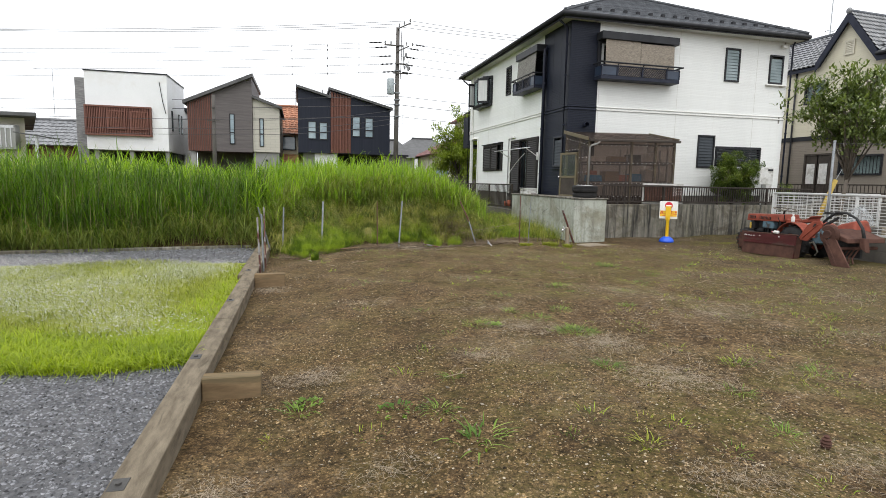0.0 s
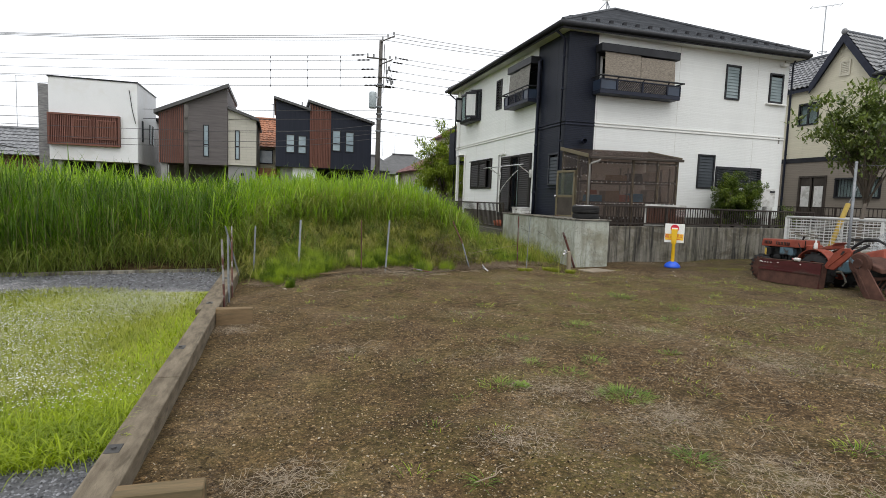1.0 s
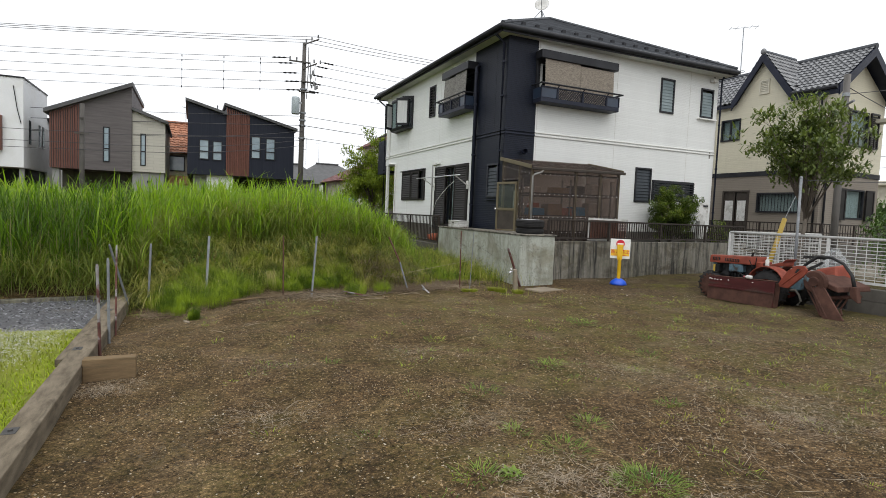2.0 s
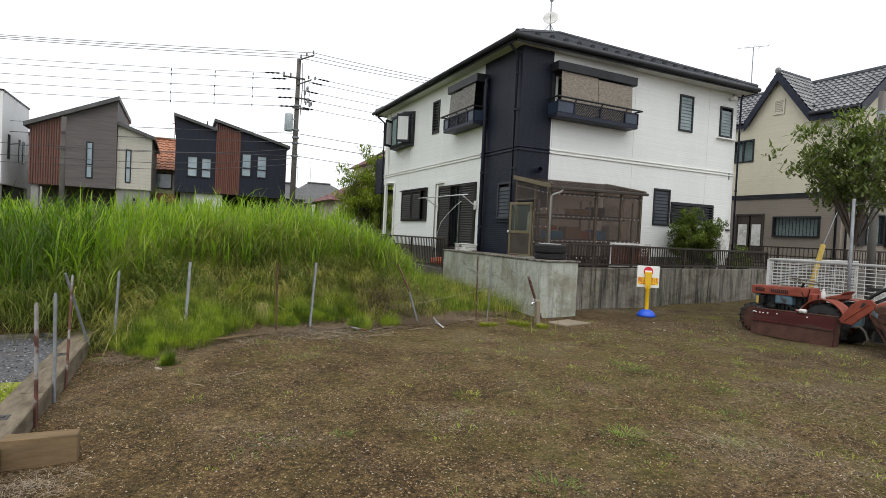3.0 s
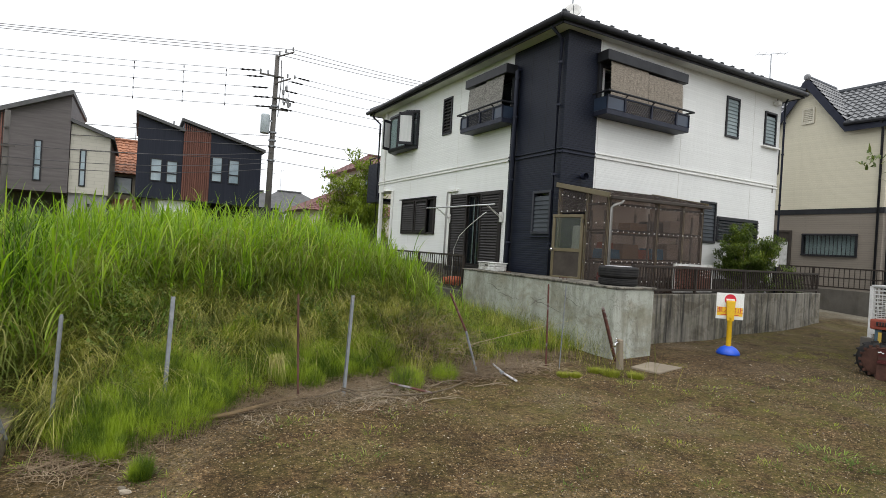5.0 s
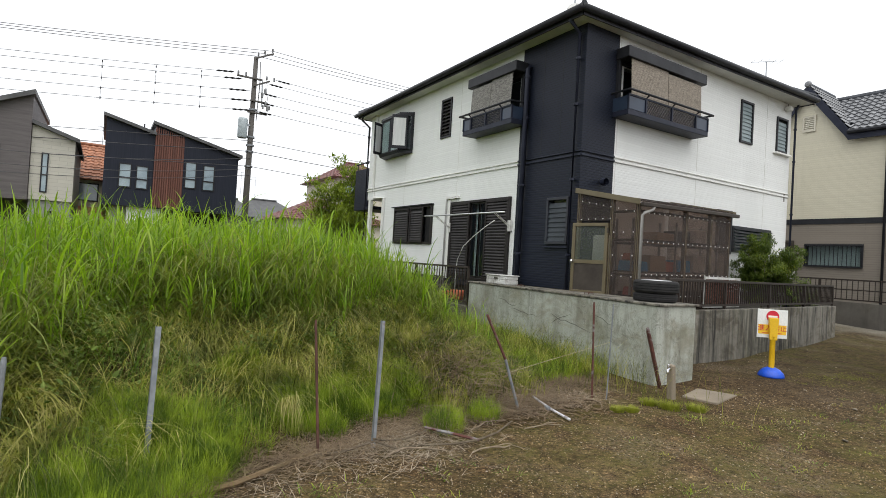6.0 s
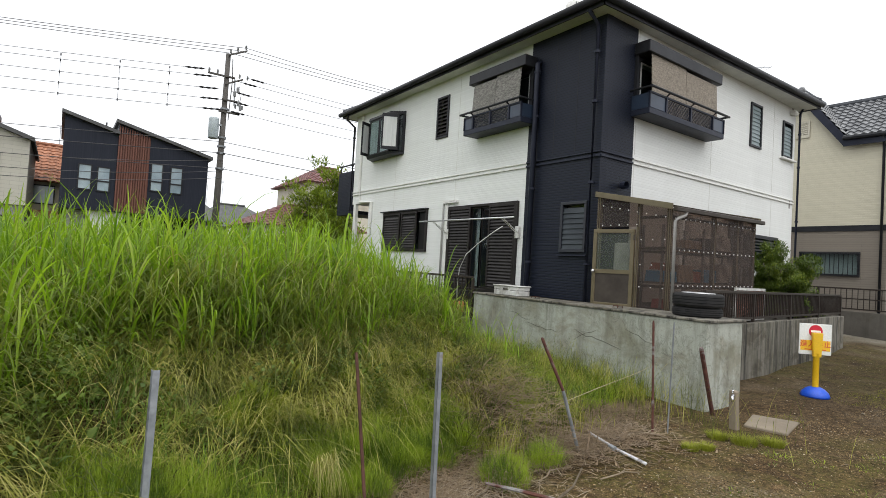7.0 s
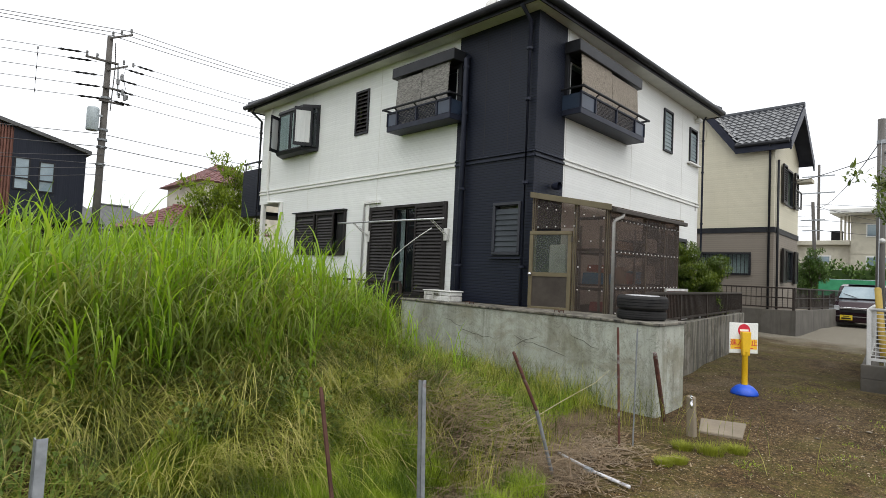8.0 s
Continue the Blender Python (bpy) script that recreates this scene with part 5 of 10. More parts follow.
def lean_to():
    """Smoke-plastic storage lean-to against the house's south wall."""
    x0, x1, y0, y1 = 7.0, 9.57, 12.7, S - 0.03
    zf, zbk, zl = 2.44, 2.69, 0.98
    top = lambda y: zf + (zbk - zf) * (y - y0) / (y1 - y0)
    L = thing("lean_to", (x0, y0, 0.55), "smoke-brown corrugated plastic lean-to full of stored things", "lean-to")
    PW = lambda a, d, z: (x0 - d, a, z)
    PS = lambda a, d, z: (a, y0 - d, z)
    PE = lambda a, d, z: (x1 + d, a, z)
    for x, y in ((x0 + 0.03, y0 + 0.03), (x1 - 0.03, y0 + 0.03), (x0 + 0.03, 13.22), (x0 + 0.03, y1 - 0.03), (8.25, y0 + 0.03), (8.97, y0 + 0.03)):
        part("post", Geo().box(x - 0.03, y - 0.03, 0.545, x + 0.03, y + 0.03, top(y) - 0.03), "bronze", L, bevel=0.004)
    for z in (1.0, 1.32, 1.86, 2.3):
        part("rail", Geo().box(x0 + 0.06, y0 + 0.01, z - 0.02, x1 - 0.06, y0 + 0.04, z + 0.02), "dark_bronze", L)
        part("rail", Geo().box(x0 + 0.01, y0 + 0.06, z - 0.02, x0 + 0.04, 13.2, z + 0.02), "dark_bronze", L)
    low = lambda a: 0.62
    for a0, a1 in ((x0 + 0.02, 8.25), (8.25, x1)):
        s = part("sheet", corrugated(PS, a0, a1 - 0.002, low, lambda a: zf - 0.02), "polycarb", L, "smoke-brown corrugated sheet")
        s.visible_shadow = True
    part("sheet", corrugated(PW, y0, 13.22, low, lambda a: top(a) - 0.03), "polycarb", L, "smoke-brown corrugated sheet")
    part("sheet", corrugated(PW, 13.22, y1, lambda a: 2.17, lambda a: top(a) - 0.03), "polycarb", L, "smoke-brown corrugated sheet")
    part("sheet", corrugated(PE, y0, y1, low, lambda a: top(a) - 0.03), "polycarb", L, "smoke-brown corrugated sheet")
    # white screw caps in rows
    g = Geo()
    for z in (1.34, 1.84, 2.28, 1.0):
        for i in range(19):
            g.lathe([(0.011, 0.0), (0.009, -0.008), (0.0, -0.011)], (x0 + 0.1 + i * 0.132, y0 - 0.012, z), 6, axis="y")
    part("screw_caps", g, "cap", L, "white screw caps", kind="stuff")
    g = Geo()
    for z in (0.98, 1.3, 1.62, 1.98):
        for i in range(3):
            g.lathe([(0.011, 0.0), (0.009, -0.008), (0.0, -0.011)], (x0 - 0.012, y0 + 0.07 + i * 0.19, z), 6, axis="x")
    for i in range(8):
        y = y0 + 0.07 + i * 0.155
        g.lathe([(0.011, 0.0), (0.009, -0.008), (0.0, -0.011)], (x0 - 0.012, y, top(y) - 0.16), 6, axis="x")
        if y > 13.2 and y < 13.9:
            g.lathe([(0.011, 0.0), (0.009, -0.008), (0.0, -0.011)], (x0 - 0.012, y, 2.2), 6, axis="x")
    part("screw_caps", g, "cap", L, kind="stuff")
    # roof: sloping sheet with bronze edge
    slope = lambda x, y, z: (x, y, top(y) + z)
    r = part("roof", Geo().box(x0 - 0.05, y0 - 0.06, 0.0, x1 + 0.03, y1, 0.006, to=slope), "polycarb", L, "translucent brown sheet roof sloping from the house")
    part("verge_trim", Geo().box(x0 - 0.075, y0 - 0.06, -0.04, x0 - 0.045, y1, 0.045, to=slope), "bronze", r, bevel=0.004)
    part("verge_trim", Geo().box(x1 + 0.03, y0 - 0.06, -0.04, x1 + 0.05, y1, 0.04, to=slope), "bronze", r)
    part("gutter", Geo().box(x0 - 0.05, y0 - 0.125, zf - 0.075, x1 + 0.06, y0 - 0.065, zf - 0.015), "dark_bronze", L, "brown square gutter", bevel=0.008)
    for i in range(26):
        part("roof_rib", Geo().box(x0 + i * 0.1, y0 - 0.06, 0.006, x0 + i * 0.1 + 0.03, y1, 0.024, to=slope), "polycarb", r)
    part("downpipe", Geo().tube([(x0 + 0.24, y0 - 0.1, zf - 0.06), (x0 + 0.2, y0 - 0.1, zf - 0.12), (x0 + 0.03, y0 - 0.09, zf - 0.17), (x0 - 0.02, y0 - 0.085, zf - 0.21), (x0 - 0.02, y0 - 0.085, 1.0)], 0.023, 10), "pipe_grey", L, "grey plastic rainwater pipe", smooth=True)
    # door in the west side
    PD = lambda a, d, z: (x0 - d - (a - 13.26) * 0.27, 13.26 + (a - 13.26) * 0.96, z)
    D = part("door", ring(PD, 13.26, 13.9, 0.98, 2.13, 0.055, -0.01, 0.03), "bronze", L, "bronze-framed door with frosted upper pane", bevel=0.005)
    part("frosted_pane", Geo().box(13.315, 0.005, 1.52, 13.845, 0.012, 2.07, to=PD), "door_glass", D)
    part("lower_panel", Geo().box(13.315, 0.002, 1.03, 13.845, 0.016, 1.47, to=PD), "dark_bronze", D)
    part("middle_rail", Geo().box(13.315, -0.005, 1.47, 13.845, 0.028, 1.53, to=PD), "bronze", D)
    part("knob", Geo().lathe([(0.012, 0.0), (0.012, -0.03), (0.03, -0.04), (0.03, -0.06), (0.0, -0.068)], (x0 - 0.03 - 0.16, 13.83, 1.5), 12, axis="x"), "chrome", D, "round chrome knob", smooth=True)
    part("hinge", Geo().box(13.24, 0.03, 1.97, 13.265, 0.04, 2.05, to=PD), "dark_bronze", D)
    skew(L, x0, 0.05, 0.02)
    return L


lean_to()


def shelf_unit():
    u = thing("storage_rack", (7.4, 13.0, 0.55), "dim metal storage rack behind the plastic sheet", "rack")
    for z in (0.95, 1.36, 1.8):
        part("shelf", Geo().box(7.08, 12.85, z, 9.46, 13.2, z + 0.025), "dark_bronze", u)
    for x in (7.08, 8.2, 9.43):
        for y in (12.85, 13.17):
            part("upright", Geo().box(x, y, 0.546, x + 0.03, y + 0.03, 2.2), "galv", u)
    skew(u, 7.0, 0.05, 0.02)


shelf_unit()
for label, cat, m, (x, y, z, sx, sy, sz) in [
    ("blue plastic crate on the rack", "crate", "tarp_blue", (7.28, 13.02, 1.385, 0.36, 0.3, 0.16)),
    ("orange-red box on the rack", "box", "clay_orange", (7.3, 13.06, 1.56, 0.22, 0.2, 0.1)),
    ("red patterned tin on the lower shelf", "tin", "red_pattern", (7.25, 13.02, 0.98, 0.16, 0.16, 0.16)),
    ("kraft cardboard box on the shelf", "box", "cardboard", (7.75, 13.05, 1.385, 0.4, 0.3, 0.26)),
    ("red plastic box on the shelf", "box", "clay_orange", (8.15, 13.05, 1.385, 0.3, 0.3, 0.17)),
    ("blue plastic box on the shelf", "box", "tarp_blue", (8.5, 13.05, 1.385, 0.34, 0.3, 0.2)),
    ("pale bundled bag on the shelf", "bag", "cloth_white", (8.95, 13.05, 1.385, 0.32, 0.3, 0.3)),
    ("pale bag on the upper shelf", "bag", "cloth_white", (9.0, 13.05, 1.825, 0.3, 0.3, 0.3)),
    ("kraft cardboard box on the upper shelf", "box", "cardboard", (7.9, 13.05, 1.825, 0.45, 0.3, 0.2)),
    ("dark box on the upper shelf", "box", "engine", (8.45, 13.05, 1.825, 0.35, 0.3, 0.25)),
    ("crumpled pale bag on the upper shelf", "bag", "cloth_white", (7.22, 13.02, 1.825, 0.3, 0.3, 0.2)),
    ("white water heater tank behind the door", "tank", "cloth_white", (7.32, 13.62, 0.55, 0.36, 0.32, 1.4)),
]:
    y, x = y - 0.14 + 0.05 * (x - 7.0), x - 0.12
    z = z + 0.02 * (x - 7.0)
    tagged(part(cat + "_stored", Geo().hexa([(x, y, z), (x + sx, y, z), (x + sx, y + sy, z), (x, y + sy, z)], [(x + 0.01, y + 0.01, z + sz), (x + sx - 0.01, y + 0.01, z + sz), (x + sx - 0.02, y + sy - 0.01, z + sz), (x + 0.02, y + sy - 0.01, z + sz)]), m, None, bevel=0.03 if m == "cloth_white" else 0.008, segments=2), label, cat)


# ---- things on and beside the walls ----
def tyre(at, label, r0=1.0, h0=1.0):
    t = thing("tyre", at, label, "tyre", "stacked tyres")
    x, y, z = at
    prof = [(r_ * 0.92 * r0, z_ * 0.82 * h0) for r_, z_ in ((0.20, 0.02), (0.22, 0.0), (0.285, 0.0), (0.315, 0.03), (0.318, 0.055), (0.308, 0.06), (0.318, 0.066), (0.318, 0.1), (0.308, 0.105), (0.318, 0.11), (0.318, 0.14), (0.308, 0.145), (0.318, 0.15), (0.312, 0.175), (0.285, 0.2), (0.22, 0.2), (0.2, 0.18))]
    part("tread", Geo().lathe(prof + [prof[0]], at, 36), "rubber", t, smooth=False)
    part("rim", Geo().lathe([(0.19, 0.13 * h0), (0.195, 0.168 * h0), (0.182, 0.172 * h0), (0.165, 0.15 * h0), (0.05, 0.135 * h0), (0.0, 0.135 * h0)], at, 24), "alu", t, "pale metal rim", smooth=True)


tyre((6.57, 12.0, 1.0), "worn black tyre lying flat under another", 0.97, 0.72)
tyre((6.55, 11.98, 1.12), "worn black tyre with a pale rim lying on top")

box_ = thing("plastic_case", (6.6, 15.35, 1.0), "weathered white plastic case on the terrace wall", "case")
part("body", Geo().box(6.44, 15.1, 1.0, 6.72, 15.72, 1.085), "white_box", box_, bevel=0.01)
part("tray", Geo().box(6.44, 15.1, 1.09, 6.72, 15.72, 1.15), "white_box", box_, bevel=0.01)
part("lid", Geo().box(6.425, 15.08, 1.152, 6.735, 15.74, 1.172), "white_box", box_, "flat lid with a rim", bevel=0.008)
for y in (15.12, 15.3, 15.48, 15.66):
    part("rib", Geo().box(6.432, y, 1.005, 6.439, y + 0.03, 1.145), "white_box", box_)
part("label_strip", Geo().box(6.428, 15.36, 1.1, 6.431, 15.46, 1.125), "concrete_low", box_)
for y in (14.7, 14.62, 13.1, 13.02):
    tagged(part("anchor_hook", Geo().tube([(6.47, y, 1.0), (6.47, y, 1.03), (6.38, y, 1.03), (6.36, y, 0.93)], 0.006, 6), "rust_dark", None), "small rusty hook over the coping", "hook", "coping hooks")

lp = thing("laundry_pole", (6.9, 15.6, 2.3), "aluminium laundry pole on two folding brackets", "laundry pole")
part("pole", Geo().tube([(6.62, 15.5, 2.36), (6.62, 18.6, 2.38)], 0.016, 10), "alu", lp, smooth=True)
for y in (15.82, 18.05):
    a = part("bracket", Geo().box(W - 0.06, y - 0.05, 2.02, W - 0.01, y + 0.05, 2.24), "white_box", lp, bevel=0.006)
    for k in range(5):
        q0, q1 = k / 5, (k + 1) / 5
        p0 = Vector((W - 0.04, y, 2.12)).lerp(Vector((6.62, y + 0.0, 2.36)), q0)
        p1 = Vector((W - 0.04, y, 2.12)).lerp(Vector((6.62, y + 0.0, 2.36)), q1)
        s = Vector((0.0, 0.028, 0))
        part("arm_link", Geo().tube([p0 - s, p1 - s], 0.008, 5).tube([p0 + s, p1 + s], 0.008, 5).tube([p0 - s, p0 + s], 0.008, 5), "white_box", a)
hs = [(6.42, 16.75, 0.6), (6.42, 16.78, 1.0), (6.43, 16.76, 1.4), (6.45, 16.6, 1.68), (6.48, 16.3, 1.88), (6.52, 15.95, 2.08), (6.56, 15.72, 2.2)]
tagged(part("garden_hose", Geo().tube(hs, 0.009, 6), "white_box", None, smooth=True), "thin pale hose arching up to the laundry pole", "hose")
tagged(part("orange_planter", Geo().lathe([(0.0, 0), (0.14, 0), (0.17, 0.2), (0.15, 0.2), (0.14, 0.15), (0, 0.15)], (6.75, 17.2, 0.546), 14), "clay_orange", None, smooth=True), "orange plastic flower pot behind the railing", "flower pot")
tagged(part("orange_planter", Geo().lathe([(0.0, 0), (0.11, 0), (0.13, 0.16), (0.11, 0.16), (0.1, 0.12), (0, 0.12)], (6.78, 17.6, 0.546), 14), "clay_orange", None, smooth=True), "small orange flower pot behind the railing", "flower pot")

mb = thing("water_heater", (13.6, 13.98, 0.55), "white wall-mounted gas water heater", "water heater")
part("casing", Geo().box(13.16, S - 0.25, 1.42, 13.64, S - 0.002, 1.93), "white_box", mb, bevel=0.012, segments=2)
part("exhaust", Geo().box(13.44, S - 0.265, 1.82, 13.6, S - 0.245, 1.87), "trim_dark", mb)
part("pipe", Geo().tube([(13.4, S - 0.1, 1.42), (13.4, S - 0.1, 0.545)], 0.02, 8), "pvc", mb)
bx2 = thing("pipe_cover", (13.8, 13.98, 0.55), "white plastic pipe cover box", "cover")
part("casing", Geo().box(13.7, S + 0.06, 0.9, 13.92, S + 0.225, 1.75), "white_box", bx2, bevel=0.01)


# ---- no-entry sign ----
def words(name, text, size, at, rx, rz, material, parent, label=""):
    c = bpy.data.curves.new(name, "FONT")
    c.body, c.size, c.extrude, c.align_x, c.align_y = text, size, 0.0006, "CENTER", "CENTER"
    ob = new(name, c)
    deps = bpy.context.evaluated_depsgraph_get()
    me = bpy.data.meshes.new_from_object(ob.evaluated_get(deps))
    bpy.data.objects.remove(ob)
    me.materials.clear()
    me.materials.append(MAT[material])
    me.transform(Matrix.Translation(at) @ Euler((rx, 0, rz)).to_matrix().to_4x4())
    return part(name, me, material, parent, label)


sx, sy = 8.44, 11.42
sg = thing("no_entry_sign", (sx, sy, 0), "yellow post on blue base with a white no-entry board", "sign")
part("base", Geo().lathe([(0.0, 0.0), (0.17, 0.0), (0.172, 0.02), (0.155, 0.06), (0.11, 0.105), (0.06, 0.13), (0.0, 0.13)], (sx, sy, 0.0), 24), "blue", sg, "blue domed plastic base", smooth=True)
yaw = radians(-42)
ux, uy = math.cos(yaw), math.sin(yaw)


def on_sign(a, d, z):
    return (sx + a * ux + d * uy, sy + a * uy - d * ux, z)


part("post", Geo().lathe([(0.038, 0.12), (0.038, 0.56), (0.045, 0.57)], (sx, sy, 0), 14), "yellow", sg, smooth=True)
part("holder", Geo().hexa([on_sign(-0.045, -0.02, 0.52), on_sign(0.045, -0.02, 0.52), on_sign(0.05, 0.035, 0.52), on_sign(-0.05, 0.035, 0.52)], [on_sign(-0.065, -0.025, 0.84), on_sign(0.065, -0.025, 0.84), on_sign(0.065, 0.035, 0.84), on_sign(-0.065, 0.035, 0.84)]), "yellow", sg, "wide yellow clamp head", bevel=0.012, segments=2)
bd = part("board", Geo().box(-0.2, -0.05, 0.545, 0.2, -0.035, 0.955, to=on_sign), "sign_white", sg, "white board with a yellow warning band", bevel=0.004)
part("band", Geo().box(-0.185, -0.034, 0.60, 0.185, -0.032, 0.735, to=on_sign), "sign_yellow", bd)
disc = [on_sign(0.085 * math.cos(q), -0.0335, 0.855 + 0.085 * math.sin(q)) for q in np.linspace(0, 2 * math.pi, 29)[:-1]]
disc2 = [on_sign(0.085 * math.cos(q), -0.031, 0.855 + 0.085 * math.sin(q)) for q in np.linspace(0, 2 * math.pi, 29)[:-1]]
part("red_disc", Geo().hexa(disc, disc2), "sign_red", bd)
part("white_bar", Geo().box(-0.06, -0.0305, 0.842, 0.06, -0.029, 0.868, to=on_sign), "sign_white", bd)
words("lettering", "進入禁止", 0.098, on_sign(0, -0.0305, 0.685), math.pi / 2, yaw, "sign_red", bd, "red lettering")
part("small_print", Geo().box(-0.13, -0.0318, 0.61, 0.13, -0.031, 0.62, to=on_sign), "sign_red", bd)
for u in (-0.18, 0.18):
    part("corner_rivet", Geo().lathe([(0.006, 0), (0.005, 0.003), (0, 0.004)], on_sign(u, -0.031, 0.935), 6), "alu", bd)


# ---- stakes and posts ----
def stake(base, top, r, material, label, angle=False):
    b, t_ = Vector(base), Vector(top)
    if angle:
        g = Geo()
        w = r * 1.9
        for sx_, sy_ in ((w, 0.004), (0.004, w)):
            g.hexa([(b.x, b.y, b.z), (b.x + sx_, b.y, b.z), (b.x + sx_, b.y + sy_, b.z), (b.x, b.y + sy_, b.z)], [(t_.x, t_.y, t_.z), (t_.x + sx_, t_.y, t_.z), (t_.x + sx_, t_.y + sy_, t_.z), (t_.x, t_.y + sy_, t_.z)])
    else:
        g = Geo().tube([b, b.lerp(t_, 0.97), t_], [r, r, r * 0.7], 8)
    return tagged(part("fence_stake", g, material, None), label, "stake", "fence stakes")


G0 = -0.2
stake((0.43, 10.72, G0), (0.475, 10.92, 0.88), 0.017, "galv_dull", "galvanised angle stake driven beside the weeds", True)
stake((-0.254, 10.511, G0), (-0.223, 10.542, 0.788), 0.014, "galv_dull", "galvanised tube stake near the kerb end")
stake((1.5, 10.66, G0), (1.54, 11.05, 0.9), 0.01, "rust_dark", "thin rusty tube stake at the weed edge")
stake((1.9, 10.72, G0), (2.0, 10.88, 0.91), 0.014, "galv_dull", "grey galvanised stake at the weed edge", True)
stake((-0.472, 8.632, G0), (-0.489, 8.654, 0.766), 0.013, "galv_dull", "pale galvanised stake against the kerb")
stake((-0.472, 8.038, G0), (-0.516, 8.157, 0.755), 0.013, "rust", "flaking red stake against the kerb")
stake((-0.457, 10.286, 0.03), (-0.626, 9.936, 0.809), 0.013, "galv_dull", "dark grey stake leaning over the kerb end")
stake((-0.462, 9.032, G0), (-0.505, 9.507, 0.831), 0.01, "rust", "thin pale stake with a rusty red top")
lean = stake((3.52, 11.29, 0.48), (3.34, 11.38, 0.9), 0.013, "rust", "leaning stake, red above and bare grey below")
part("bare_end", Geo().tube([(3.72, 11.2, G0), (3.52, 11.29, 0.48)], [0.014, 0.0135], 8), "galv_dull", lean, "bare grey lower end")
stake((4.65, 11.22, G0), (4.66, 11.28, 1.04), 0.011, "rust", "thin red-brown stake near the terrace wall")
stake((4.83, 11.2, G0), (4.88, 11.21, 1.03), 0.007, "galv_dull", "thin grey rod near the terrace wall")
stake((6.14, 11.47, G0), (5.74, 11.44, 0.73), 0.024, "rust", "thick rusty pipe leaning towards the terrace wall")
tp = thing("tap_post", (5.7, 11.02, 0), "short speckled concrete post with a tap", "tap")
part("post", Geo().hexa([(5.66, 10.99, G0), (5.74, 10.99, G0), (5.74, 11.07, G0), (5.66, 11.07, G0)], [(5.63, 11.0, 0.37), (5.7, 11.0, 0.37), (5.7, 11.07, 0.38), (5.63, 11.07, 0.38)]), "concrete_pale", tp, bevel=0.01)
part("tap", Geo().tube([(5.66, 11.03, 0.33), (5.58, 11.0, 0.34), (5.53, 10.98, 0.33), (5.52, 10.97, 0.29)], 0.014, 8).tube([(5.57, 11.0, 0.34), (5.57, 11.0, 0.39)], 0.008, 6).tube([(5.54, 10.98, 0.39), (5.61, 11.02, 0.39)], 0.009, 6), "chrome", tp, "chrome garden tap", smooth=True)
structure("slab", Geo().hexa([(6.0, 10.68, -0.05), (6.64, 10.84, -0.05), (6.46, 11.24, -0.05), (5.9, 11.05, -0.05)], [(6.0, 10.68, 0.01), (6.64, 10.84, 0.01), (6.46, 11.24, 0.012), (5.9, 11.05, 0.012)]), "concrete_pale", "flat pale concrete cover slab in the soil", bevel=0.008, category="slab")
pp = thing("fallen_pipe", (4.0, 11, 0.03), "white plastic pipe lying on the soil", "pipe")
part("tube", Geo().tube([(3.99, 11.4, 0.06), (3.9, 11.03, 0.035), (3.84, 10.72, 0.03)], 0.012, 10), "pipe_flaked", pp, smooth=True)
part("clamp", Geo().tube([(3.9, 11.1, 0.04), (3.885, 11.04, 0.038)], 0.022, 10), "galv", pp)
tagged(part("old_rope", Geo().tube([(1.42, 10.72, 0.02), (1.65, 10.66, 0.04), (1.87, 10.62, 0.1), (2.05, 10.6, 0.03), (2.28, 10.66, 0.012), (2.5, 10.57, 0.02), (2.75, 10.58, 0.02), (3.0, 10.68, 0.02), (3.3, 10.87, 0.03)], [0.007, 0.008, 0.008, 0.008, 0.007, 0.008, 0.009, 0.008, 0.006], 6), "rope", None), "frayed brown rope tied to a stake and trailing over straw", "rope", "old ropes")
tagged(part("old_rope", Geo().tube([(1.86, 10.61, 0.12), (2.02, 10.74, 0.05), (2.2, 10.78, 0.03), (2.4, 10.86, 0.03), (2.47, 10.91, 0.04)], [0.008, 0.007, 0.007, 0.006, 0.005], 6), "rope", None), "short end of brown rope hanging from a stake", "rope", "old ropes")
tagged(part("fallen_stick", Geo().tube([(2.45, 10.92, 0.05), (2.6, 10.75, 0.035), (2.74, 10.57, 0.02)], [0.01, 0.012, 0.012], 6), "rust", None), "fallen stake with flaking red paint at the weed edge", "stick")
tagged(part("edge_rail", Geo().tube([(0.2, 10.25, 0.02), (0.9, 10.42, 0.03), (1.5, 10.75, 0.03)], 0.018, 6), "stub", None), "thin wooden rail lying along the weeds", "rail")
tagged(part("dead_cane", Geo().tube([(3.8, 11.62, 0.26), (4.4, 11.66, 0.36), (5.0, 11.68, 0.46), (5.6, 11.86, 0.5)], [0.004, 0.004, 0.003, 0.002], 5), "straw_cane", None), "pale dead cane leaning over the weeds", "cane")


# ---- white mesh fence on its block wall ----
FX, FY = 10.35, 10.35
structure("wall_block", Geo().box(FX - 0.1, -6, -0.2, FX + 0.06, FY + 0.08, 0.2).box(FX - 0.1, -6, 0.203, FX + 0.06, FY + 0.08, 0.4), "concrete_dark", "low grey block wall under the mesh fence", bevel=0.006, category="wall")
structure("wall_block_return", Geo().box(FX + 0.062, FY - 0.08, -0.2, FX + 3.7, FY + 0.08, 0.4, to=lambda x, y, z: (x, y + (x - FX) * 0.12, z)), "concrete_dark", "return of the low block wall", bevel=0.006, category="wall")


